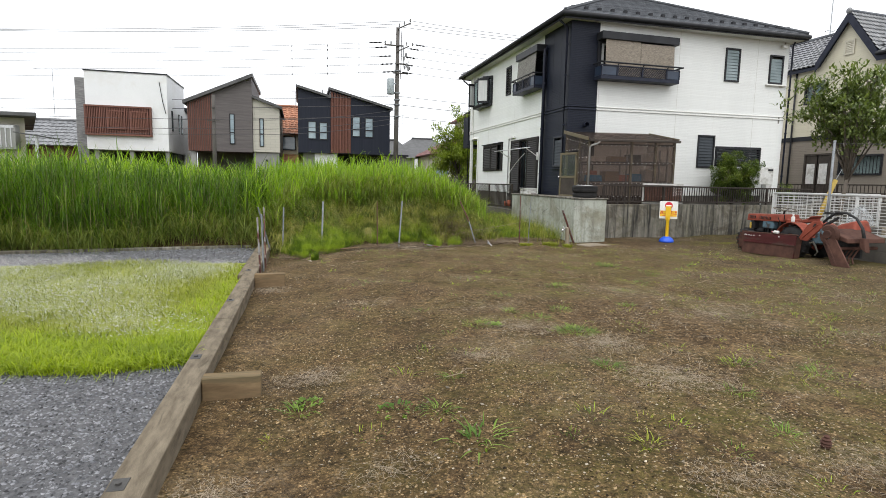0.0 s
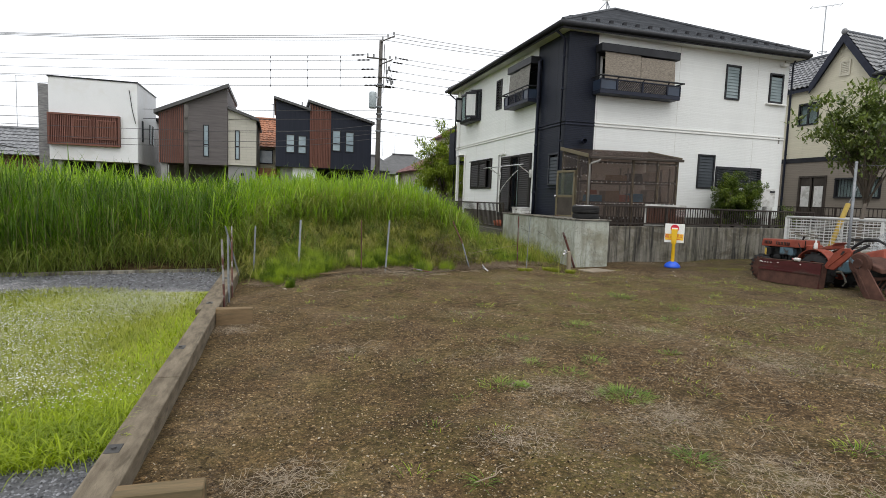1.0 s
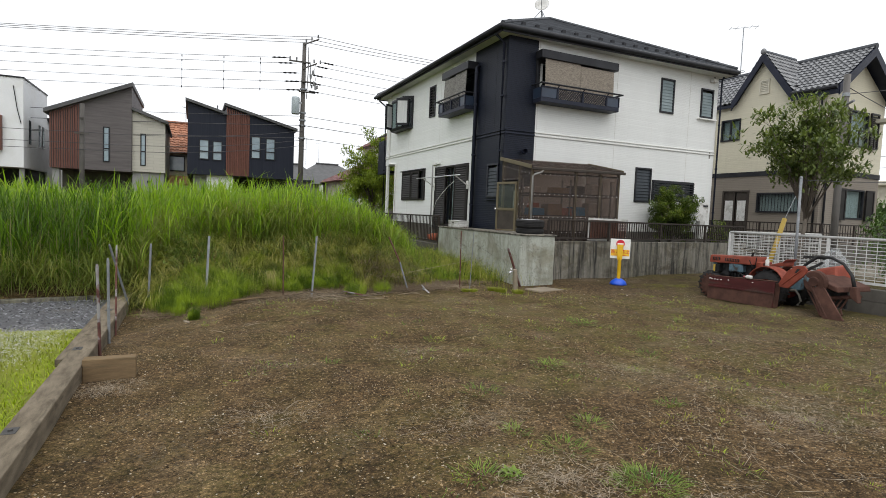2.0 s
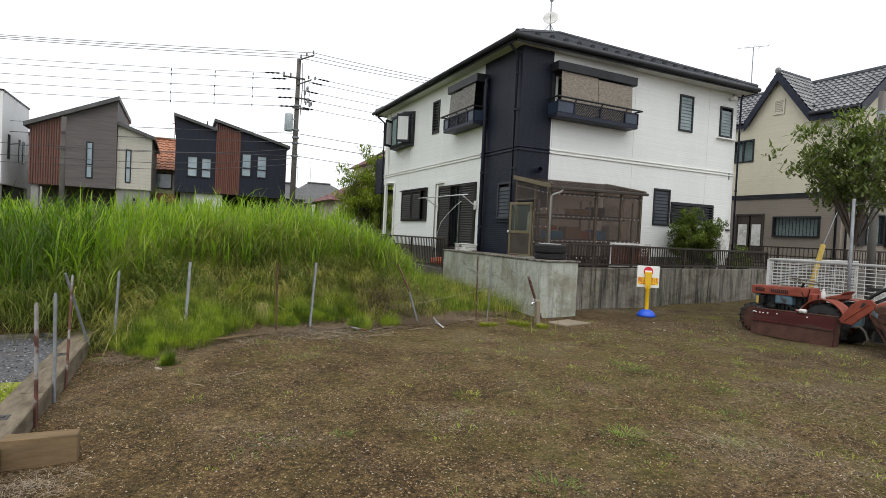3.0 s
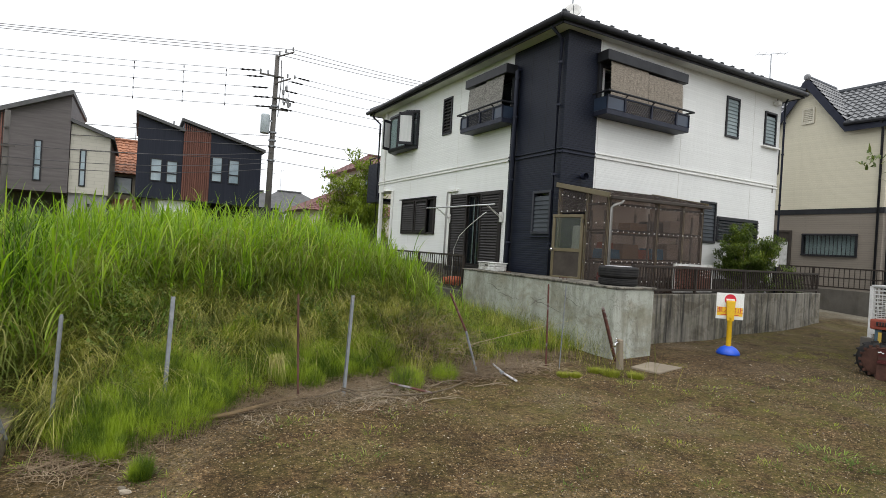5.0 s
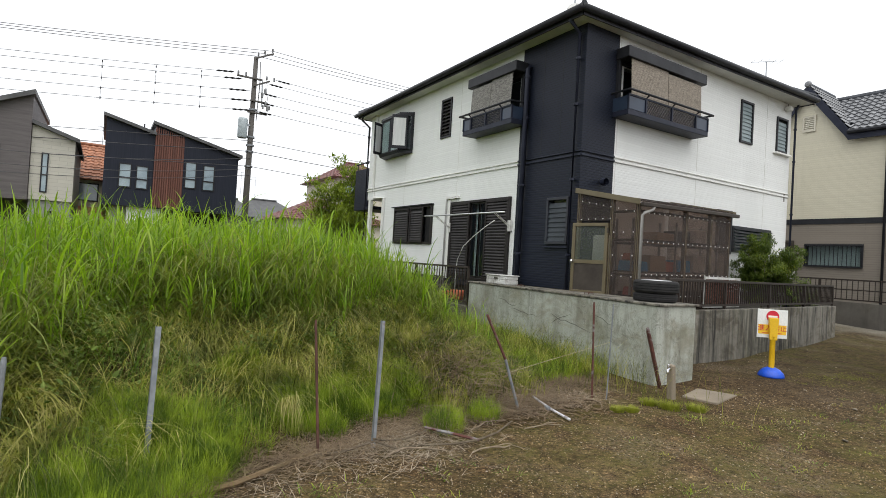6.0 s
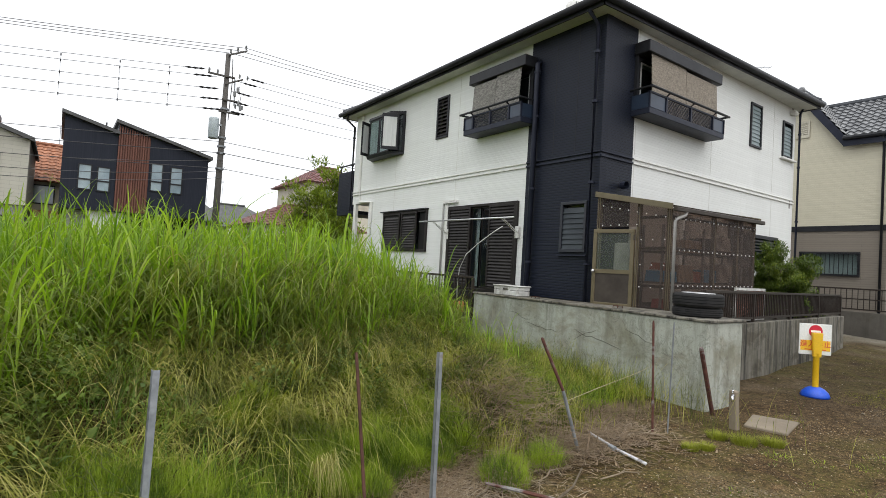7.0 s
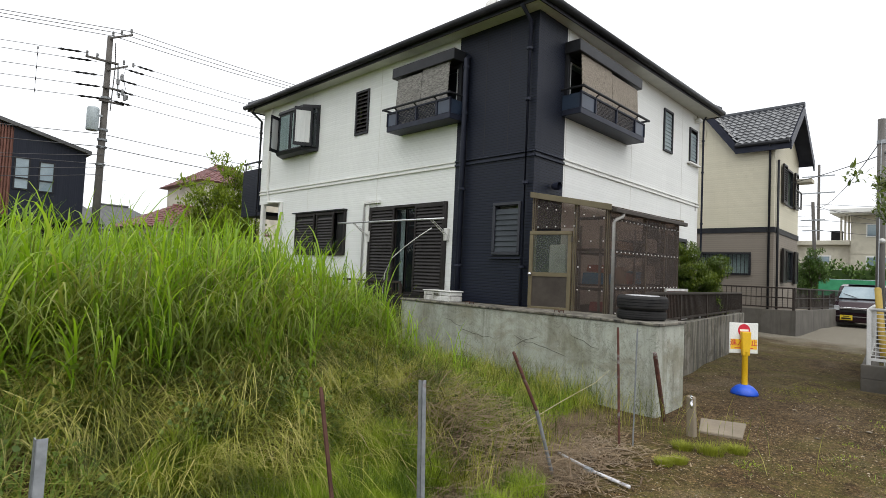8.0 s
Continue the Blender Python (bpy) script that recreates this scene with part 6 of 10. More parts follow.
def mesh_fence(P, u0, u1, label):
    f = thing("mesh_fence", P(u0, 0, 0.4), label, "fence", "white mesh fences")
    part("top_rail", Geo().tube([P(u0, 0, 1.2), P(u1, 0, 1.2)], 0.024, 10), "white_steel", f, smooth=True)
    part("bottom_rail", Geo().box(u0, -0.015, 0.46, u1, 0.015, 0.5, to=P), "white_steel", f)
    n = max(1, round((u1 - u0) / 1.95))
    for i in range(n + 1):
        u = u0 + (u1 - u0) * i / n
        part("post", Geo().box(u - 0.025, -0.02, 0.38, u + 0.025, 0.02, 1.2, to=P), "white_steel", f, bevel=0.004)
    for i in range(11):
        z = 0.53 + i * 0.06
        part("horizontal_wire", Geo().box(u0, -0.003, z, u1, 0.004, z + 0.011, to=P), "white_steel", f)
    k = int((u1 - u0) / 0.155)
    for i in range(k):
        u = u0 + 0.08 + i * 0.155
        part("vertical_wire", Geo().box(u, -0.009, 0.5, u + 0.008, -0.003, 1.18, to=P), "white_steel", f)
    return f


mesh_fence(lambda u, d, z: (FX + d, FY - u, z), 0, 15.6, "white coated wire-mesh fence along the yard")
mesh_fence(lambda u, d, z: (FX + u, FY + 0.12 * u + d, z), 0.06, 3.6, "white coated wire-mesh fence running back from the corner")
sp = thing("steel_post", (10.22, 8.9, 0), "tall galvanised steel post standing at the mesh fence", "post")
part("tube", Geo().tube([(10.2, 8.86, -0.1), (10.24, 8.9, 2.25)], 0.024, 12), "galv_dull", sp, smooth=True)
part("cap", Geo().lathe([(0.027, 2.23), (0.027, 2.26), (0.0, 2.27)], (10.24, 8.9, 0), 12), "galv", sp)


# ---- old cultivator tractor ----
def tractor():
    t = thing("tractor", (9.4, 8.9, 0), "old faded orange-red compact tractor with rusty tiller parts", "tractor")
    g = Geo().hexa([(9.16, 8.95, 0.66), (9.66, 8.95, 0.66), (9.62, 9.86, 0.63), (9.22, 9.86, 0.63)], [(9.19, 8.97, 0.80), (9.63, 8.97, 0.80), (9.58, 9.88, 0.77), (9.26, 9.88, 0.77)])
    hood = part("hood", g, "tractor_red", t, "faded orange-red bonnet", bevel=0.022, segments=2)
    for y0, y1 in ((9.62, 9.78), (9.2, 9.5)):
        part("grille", Geo().box(9.156, y0, 0.685, 9.175, y1, 0.74, to=lambda x, y, z: (x + (y - 8.98) * 0.066, y, z)), "engine", hood, "dark side grille", bevel=0.004)
        for k in range(int((y1 - y0) / 0.035)):
            part("grille_bar", Geo().box(9.15, y0 + 0.012 + k * 0.035, 0.69, 9.16, y0 + 0.022 + k * 0.035, 0.735, to=lambda x, y, z: (x + (y - 8.98) * 0.066, y, z)), "tractor_red", hood)
    part("engine", Geo().box(9.3, 9.05, 0.3, 9.62, 9.78, 0.66), "engine", t, "oily black engine block", bevel=0.015)
    part("radiator", Geo().box(9.27, 9.74, 0.28, 9.6, 9.82, 0.65), "engine_blue", t, bevel=0.01)
    part("battery", Geo().box(9.2, 9.62, 0.47, 9.32, 9.74, 0.61), "black_and_shade", t, bevel=0.008)
    part("battery_label", Geo().box(9.19, 9.7, 0.46, 9.199, 9.74, 0.6), "yellow_old", t)
    part("air_cleaner", Geo().tube([(9.25, 9.42, 0.44), (9.25, 9.55, 0.44)], 0.055, 12), "black_and_shade", t, smooth=True)
    part("fuel_tank", Geo().box(9.19, 9.14, 0.5, 9.36, 9.42, 0.65), "engine_blue", t, bevel=0.02)
    part("muffler", Geo().tube([(9.24, 9.08, 0.38), (9.24, 9.36, 0.36)], 0.045, 10), "rust_dark", t, smooth=True)
    part("gearbox", Geo().box(9.25, 8.3, 0.28, 9.65, 9.05, 0.52), "engine_blue", t, bevel=0.03)
    for k in range(5):
        part("engine_fin", Geo().box(9.27, 9.1 + k * 0.07, 0.34, 9.3, 9.13 + k * 0.07, 0.5), "engine", t)
    for pts in ([(9.24, 9.3, 0.58), (9.2, 9.2, 0.5), (9.22, 9.05, 0.42)], [(9.26, 9.66, 0.4), (9.22, 9.5, 0.33), (9.25, 9.3, 0.36)]):
        part("fuel_hose", Geo().tube(pts, 0.011, 6), "rubber", t)

    def wheel(x, y, r, w):
        prof = [(r * 0.55, -w / 2), (r * 0.8, -w / 2), (r, -w * 0.35), (r, w * 0.35), (r * 0.8, w / 2), (r * 0.55, w / 2)]
        wh = part("wheel", Geo().lathe(prof, (x, y, r), 28, axis="x"), "rubber", t, smooth=True)
        part("rim", Geo().lathe([(r * 0.56, -w / 2.2), (r * 0.5, -w / 4), (r * 0.15, -w / 5), (0, -w / 5)], (x, y, r), 20, axis="x"), "tractor_red", wh, "faded red rim", smooth=True)
        k = 14
        for i in range(k):
            a = 2 * math.pi * i / k
            c, s = math.cos(a), math.sin(a)
            c2, s2 = math.cos(a + 0.13), math.sin(a + 0.13)
            part("lug", Geo().hexa([(x - w * 0.45, y + r * c, r + r * s), (x + w * 0.45, y + r * c2, r + r * s2), (x + w * 0.45, y + r * math.cos(a + 0.23), r + r * math.sin(a + 0.23)), (x - w * 0.45, y + r * math.cos(a + 0.1), r + r * math.sin(a + 0.1))],
                                   [(x - w * 0.42, y + (r + 0.025) * c, r + (r + 0.025) * s), (x + w * 0.42, y + (r + 0.025) * c2, r + (r + 0.025) * s2), (x + w * 0.42, y + (r + 0.025) * math.cos(a + 0.2), r + (r + 0.025) * math.sin(a + 0.2)), (x - w * 0.42, y + (r + 0.025) * math.cos(a + 0.08), r + (r + 0.025) * math.sin(a + 0.08))]), "rubber", wh)
    wheel(9.14, 9.72, 0.23, 0.13)
    wheel(9.72, 9.72, 0.23, 0.13)
    wheel(9.15, 8.58, 0.3, 0.2)
    wheel(9.78, 8.58, 0.3, 0.2)
    for x in (9.03, 9.68):
        arch = [(8.58 + r_ * math.cos(a), 0.33 + r_ * math.sin(a)) for r_, rev in ((0.335, 1), (0.347, -1)) for a in [math.pi * (0.08 + 0.84 * i / 12) for i in range(13)][::rev]]
        f = Geo().hexa([(x, y, z) for y, z in arch], [(x + 0.24, y, z) for y, z in arch])
        part("fender", f, "tractor_red", t, "faded orange-red fender")
    # steering wheel and seat
    part("steering_column", Geo().tube([(9.4, 9.2, 0.6), (9.39, 9.08, 0.88)], 0.018, 8), "black_and_shade", t)
    sw = [(9.39 + 0.2 * math.cos(q), 9.08 + 0.2 * math.sin(q), 0.9 + 0.03 * math.sin(q)) for q in np.linspace(0, 2 * math.pi, 25)]
    part("steering_wheel", Geo().tube(sw, 0.011, 6, caps=False), "concrete_low", t, "weathered grey steering wheel", smooth=True)
    for q in (0.3, 2.4, 4.5):
        part("spoke", Geo().tube([(9.39, 9.08, 0.88), (9.39 + 0.2 * math.cos(q), 9.08 + 0.2 * math.sin(q), 0.9 + 0.03 * math.sin(q))], 0.007, 6), "concrete_low", t)
    part("dashboard", Geo().box(9.28, 8.86, 0.5, 9.6, 8.95, 0.72), "tractor_red", t, bevel=0.015)
    part("seat", Geo().hexa([(9.34, 8.5, 0.68), (9.64, 8.5, 0.69), (9.64, 8.86, 0.63), (9.34, 8.86, 0.62)], [(9.34, 8.5, 0.76), (9.64, 8.5, 0.77), (9.64, 8.86, 0.66), (9.34, 8.86, 0.65)]), "tractor_red", t, "dull red pressed seat", bevel=0.02, segments=2)
    part("seat_back", Geo().hexa([(9.34, 8.5, 0.74), (9.64, 8.5, 0.75), (9.64, 8.53, 0.75), (9.34, 8.53, 0.74)], [(9.36, 8.44, 0.8), (9.62, 8.44, 0.81), (9.62, 8.47, 0.81), (9.36, 8.47, 0.8)]), "tractor_red", t, bevel=0.01)
    part("lever", Geo().tube([(9.3, 8.8, 0.5), (9.22, 8.75, 0.72)], 0.009, 6).tube([(9.25, 8.7, 0.5), (9.18, 8.6, 0.68)], 0.009, 6), "black_and_shade", t)
    # maroon levelling board standing on edge along the side
    tilt = lambda x, y, z: (x + 0.1 * z + (y - 8.25) * 0.08, y, z * (1 + (9.72 - y) * 0.05) + (9.72 - y) * 0.02 - 0.01)
    b = part("levelling_board", Geo().box(8.85, 8.3, 0.0, 8.875, 9.64, 0.40, to=tilt), "blade_red", t, "long maroon steel board standing on its edge", bevel=0.006)
    part("board_lip", Geo().box(8.83, 8.3, 0.215, 8.85, 9.64, 0.24, to=tilt), "blade_red", b)
    part("lower_strip", Geo().box(8.845, 8.3, 0.0, 8.85, 9.64, 0.21, to=tilt), "rust_dark", b, "rustier lower half")
    part("board_end", Geo().box(8.876, 8.295, 0.0, 8.99, 8.315, 0.38, to=tilt), "rust_dark", b)
    part("hinge_rod", Geo().tube([tilt(8.86, 8.27, 0.41), tilt(8.86, 9.66, 0.41)], 0.012, 8), "rust_dark", b)
    for yy in (9.6, 9.62, 9.57, 9.5, 9.44, 9.36, 9.2, 8.7):
        part("paint_chip", Geo().box(8.838, yy, 0.36 - 0.3 * (yy % 0.07), 8.8495, yy + 0.02, 0.375 - 0.3 * (yy % 0.07), to=tilt), "cap", b)
    part("toothed_disc", Geo().lathe([(0.0, -0.01), (0.17, -0.008), (0.19, 0.0), (0.17, 0.008), (0.0, 0.01)], (9.06, 9.68, 0.22), 14, axis="x"), "rust_dark", t)
    for i in range(16):
        a = 2 * math.pi * i / 16
        part("disc_tooth", Geo().box(9.052, 9.68 + 0.2 * math.cos(a) - 0.018, 0.22 + 0.2 * math.sin(a) - 0.018, 9.068, 9.68 + 0.2 * math.cos(a) + 0.018, 0.22 + 0.2 * math.sin(a) + 0.018), "rust_dark", t)
    # rear tiller: shields, chain case, drag flap, linkage
    outline = [(8.27, 0.43), (8.24, 0.38), (8.1, 0.37), (7.84, 0.62), (7.82, 0.70), (7.87, 0.755), (8.0, 0.745), (8.12, 0.66)]
    part("side_shield", Geo().hexa([(8.92, y, z) for y, z in outline], [(8.96, y, z) for y, z in outline]), "tractor_red", t, "faded orange side shield", bevel=0.012, segments=2)
    part("shield_slot", Geo().box(8.912, 7.98, 0.63, 8.919, 8.02, 0.7, to=lambda x, y, z: (x, y - (z - 0.6) * 0.5, z)), "engine", t)
    part("shield_ridge", Geo().tube([(8.917, 8.2, 0.42), (8.917, 7.9, 0.69)], 0.01, 6), "tractor_red", t)
    part("chain_case", Geo().lathe([(0.0, -0.04), (0.15, -0.04), (0.175, -0.02), (0.175, 0.03), (0.0, 0.04)], (8.96, 7.7, 0.53), 22, axis="x"), "rust_dark", t, "rusty round chain case")
    part("case_boss", Geo().lathe([(0.0, -0.02), (0.07, -0.02), (0.08, 0.0), (0.08, 0.02)], (8.915, 7.7, 0.53), 14, axis="x"), "rust_dark", t)
    part("tiller_cover", Geo().hexa([(9.02, 7.86, 0.52), (9.85, 7.86, 0.52), (9.85, 7.4, 0.40), (9.02, 7.4, 0.40)], [(9.02, 7.86, 0.62), (9.85, 7.86, 0.62), (9.85, 7.42, 0.48), (9.02, 7.42, 0.48)]), "rust_dark", t, "rusty tiller cover", bevel=0.01)
    part("drag_flap", Geo().hexa([(8.92, 7.82, 0.56), (8.93, 7.58, 0.5), (8.88, 7.2, 0.0), (8.87, 7.5, 0.0)], [(8.95, 7.82, 0.56), (8.96, 7.58, 0.5), (8.91, 7.2, 0.0), (8.90, 7.5, 0.0)]), "rust_dark", t, "rusty drag flap leaning to the ground", bevel=0.004)
    part("flap_rib", Geo().tube([(8.915, 7.76, 0.5), (8.872, 7.44, 0.02)], 0.012, 6), "rust_dark", t)
    part("flap_rib", Geo().tube([(8.98, 7.88, 0.5), (8.93, 7.56, 0.02)], 0.016, 6), "rust_dark", t)
    part("tiller_side", Geo().box(9.5, 7.55, 0.12, 9.54, 8.1, 0.5), "engine", t, "dark tiller side plate")
    arc = [(9.25, 8.2, 0.6), (9.28, 8.05, 0.78), (9.3, 7.9, 0.9), (9.3, 7.7, 0.9), (9.28, 7.5, 0.82), (9.26, 7.36, 0.66), (9.25, 7.3, 0.46)]
    part("lift_arm", Geo().tube(arc, [0.022, 0.024, 0.024, 0.022, 0.022, 0.024, 0.03], 8), "engine", t, "dark curved lift arm", smooth=True)
    part("lift_bar", Geo().box(9.2, 7.78, 0.66, 9.24, 8.2, 0.7, to=lambda x, y, z: (x, y, z + (8.0 - y) * 0.6)), "engine", t)
    part("lift_bar", Geo().box(9.3, 7.8, 0.86, 9.34, 8.14, 0.9), "engine", t)
    part("link_plate", Geo().hexa([(8.91, 7.86, 0.56), (8.92, 7.84, 0.62), (8.91, 7.66, 0.49), (8.9, 7.66, 0.46)], [(8.93, 7.86, 0.56), (8.94, 7.84, 0.62), (8.93, 7.66, 0.49), (8.92, 7.66, 0.46)]), "engine_blue", t, "blue-grey link bar")
    part("shoe", Geo().hexa([(9.2, 7.34, 0.34), (9.3, 7.34, 0.34), (9.3, 7.22, 0.26), (9.2, 7.22, 0.26)], [(9.2, 7.36, 0.5), (9.3, 7.36, 0.5), (9.3, 7.26, 0.5), (9.2, 7.26, 0.5)]), "rust_dark", t, bevel=0.01)
    part("rear_cowl", Geo().hexa([(9.6, 8.25, 0.52), (10.05, 8.25, 0.52), (10.05, 7.78, 0.54), (9.6, 7.78, 0.54)], [(9.68, 8.18, 0.66), (9.98, 8.18, 0.7), (9.98, 7.84, 0.78), (9.68, 7.84, 0.76)]), "tractor_red", t, "rounded orange-red cowl", bevel=0.06, segments=3)
    for k in range(6):
        y = 7.42 + k * 0.07
        part("tine", Geo().tube([(9.3, y, 0.3), (9.25, y + 0.06, 0.14), (9.2, y, 0.05)], 0.014, 6), "rust_dark", t)
    part("rotor_shaft", Geo().tube([(8.98, 7.55, 0.3), (9.85, 7.55, 0.3)], 0.03, 8), "rust_dark", t)
    part("hook_rod", Geo().tube([(9.0, 8.1, 0.34), (8.96, 8.0, 0.36), (8.94, 7.93, 0.3), (8.96, 7.9, 0.2), (8.98, 7.96, 0.13)], 0.016, 8), "concrete_low", t)
    for pts in ([(9.1, 8.86, 0.6), (9.05, 8.9, 0.75)], [(9.2, 8.9, 0.6), (9.12, 8.82, 0.8)]):
        part("lever", Geo().tube(pts, 0.008, 6), "black_and_shade", t)
    return t


tractor()
for at, rot, lab in (((9.12, 8.62, 0.68), 0, "small white plastic bottle standing on the fender"), ((8.93, 8.8, 0.50), 1, "clear plastic bottle lying on the board")):
    bt = thing("bottle", at, lab, "bottle")
    ax = (lambda r, h: (at[0] + r[0], at[1] + r[1], at[2] + h)) if not rot else (lambda r, h: (at[0] + r[0], at[1] + h - 0.06, at[2] + r[1] - 0.03))
    g = Geo()
    prof = [(0.0, 0.0), (0.03, 0.0), (0.032, 0.01), (0.032, 0.09), (0.012, 0.115), (0.012, 0.13)]
    k = 10
    n0 = len(g.v)
    for r, hgt in prof:
        for s in range(k):
            w_ = 2 * math.pi * s / k
            g.v.append(ax((r * math.cos(w_), r * math.sin(w_)), hgt))
    for i in range(len(prof) - 1):
        for s in range(k):
            g.f.append((n0 + i * k + s, n0 + i * k + (s + 1) % k, n0 + (i + 1) * k + (s + 1) % k, n0 + (i + 1) * k + s))
    part("body", g, "cloth_white", bt, smooth=True)
    q0, q1 = ax((0, 0), 0.128), ax((0, 0), 0.15)
    part("cap", Geo().tube([q0, q1], 0.015, 8), "cap" if not rot else "red_pattern", bt)

# crumpled clear bag hanging on the mesh fence
rb = np.random.RandomState(31)
g = Geo().lathe([(0.0, 0.3), (0.06, 0.28), (0.16, 0.2), (0.24, 0.05), (0.25, -0.08), (0.18, -0.2), (0.08, -0.26), (0.0, -0.27)], (0, 0, 0), 18)
g.v = [(10.2 + 0.3 * p[0] + rb.uniform(-0.02, 0.02), 8.2 + p[1] * (1 + rb.uniform(-0.2, 0.2)), 0.75 + p[2] * 0.8 * (1 + rb.uniform(-0.2, 0.2))) for p in g.v]
tagged(part("plastic_bag", g, "clear_film", None), "crumpled clear plastic bag caught on the mesh fence", "bag")


# ---- neighbouring houses ----
def facade_y(y):
    return lambda a, d, z: (a, y - d, z)


def simple_window(P, a0, a1, z0, z1, parent, bar=None, curtain=True, wfr=0.05):
    w = part("window", ring(P, a0, a1, z0, z1, wfr, -0.05, 0.03), "trim_dark", parent)
    pane("pane", P, a0 + wfr, a1 - wfr, z0 + wfr, z1 - wfr, -0.03, w)
    if bar:
        part("transom", Geo().box(a0, -0.04, bar, a1, 0.02, bar + 0.05, to=P), "trim_dark", w)
    if curtain:
        part("curtain", Geo().box(a0 + wfr, -0.14, z0 + wfr, a1 - wfr, -0.12, z1 - wfr, to=P), "curtain", w)
    return w


def poly_wall(P, loop, thick):
    """A wall whose outline is a loop of (a, z)."""
    return Geo().hexa([P(a, 0, z) for a, z in loop], [P(a, -thick, z) for a, z in loop])


def slat_wall(P, a0, a1, z0, ztop, pitch, depth=0.05, duty=0.55):
    g = Geo()
    n = int((a1 - a0) / pitch)
    for i in range(n):
        u = a0 + i * pitch
        za, zb_ = ztop(u), ztop(u + pitch * duty)
        g.hexa([P(u, 0, z0), P(u + pitch * duty, 0, z0), P(u + pitch * duty, depth, z0), P(u, depth, z0)], [P(u, 0, za), P(u + pitch * duty, 0, zb_), P(u + pitch * duty, depth, zb_), P(u, depth, za)])
    return g


FY_ = 36.3
PF = facade_y(FY_)


def row_house_white():
    h = thing("white_house", (-9.5, FY_, 0), "white stucco house with a parapet and brown timber louvres", "house", "row of modern houses")
    part("wall", Geo().box(-11.62, FY_, 2.75, -7.36, FY_ + 5, 7.1), "stucco", h, "smooth white stucco")
    part("coping", Geo().box(-11.66, FY_ - 0.04, 7.1, -7.32, FY_ + 5.04, 7.17), "trim_dark", h)
    part("stone_strip", Geo().box(-12.2, FY_ + 0.3, 0.0, -11.63, FY_ + 5, 6.75), "stone_clad", h, "grey stone-clad flank")
    part("rear_wing", Geo().hexa([(-8.4, FY_ + 5.01, 0), (-7.36, FY_ + 5.01, 0), (-7.36, FY_ + 9.5, 0), (-8.4, FY_ + 9.5, 0)], [(-8.4, FY_ + 5.01, 5.9), (-7.36, FY_ + 5.01, 5.7), (-7.36, FY_ + 9.5, 5.0), (-8.4, FY_ + 9.5, 5.2)]), "stucco", h)
    part("wing_roof", Geo().hexa([(-8.5, FY_ + 5.01, 5.9), (-7.2, FY_ + 5.01, 5.7), (-7.2, FY_ + 9.6, 5.0), (-8.5, FY_ + 9.6, 5.2)], [(-8.5, FY_ + 5.01, 6.05), (-7.2, FY_ + 5.01, 5.85), (-7.2, FY_ + 9.6, 5.15), (-8.5, FY_ + 9.6, 5.35)]), "trim_dark", h)
    # Solid black box in place of the shade under the upper floor.
    part("undercroft", Geo().box(-11.5, FY_ + 1.5, 0.0, -7.5, FY_ + 5, 2.745), "black_and_shade", h, "black box painted as the shade of the open ground floor")
    for x in (-11.3, -9.5, -7.6):
        part("pillar", Geo().box(x, FY_ + 0.2, 0, x + 0.2, FY_ + 0.4, 2.745), "grey_render", h)
    for y in (FY_ + 1.0, FY_ + 3.0, FY_ + 3.8):
        w = part("side_window", Geo().box(-7.359, y, 4.0, -7.33, y + 0.35, 5.2), "trim_dark", h)
        part("pane", Geo().box(-7.329, y + 0.04, 4.05, -7.325, y + 0.31, 5.15), "glass", w)
    lv = part("louvre_frame", ring(PF, -11.64, -8.2, 3.55, 5.22, 0.09, 0.002, 0.22), "brown_slat", h, "red-brown timber louvre screen")
    part("backing", Geo().box(-11.55, 0.02, 3.64, -8.29, 0.05, 5.13, to=PF), "brown_slat", lv)
    part("slats", slat_wall(lambda a, d, z: PF(a, 0.14 + d, z), -11.55, -8.3, 3.64, lambda u: 5.13, 0.085, 0.05), "brown_slat", lv, kind="stuff")
    for a0 in (-10.5, -9.3):
        w = part("screen_window", ring(PF, a0, a0 + 0.95, 3.9, 4.95, 0.06, 0.19, 0.24), "brown_slat", lv)
        part("slats", slat_wall(lambda a, d, z: PF(a, 0.2 + d, z), a0 + 0.06, a0 + 0.9, 3.96, lambda u: 4.89, 0.085, 0.03, 0.7), "lattice", w, kind="stuff")
    part("aerial_pipe", Geo().tube([(-7.75, FY_ - 0.04, 6.7), (-7.6, FY_ - 0.04, 5.6), (-7.45, FY_ - 0.04, 4.9)], 0.02, 6), "trim_dark", h)


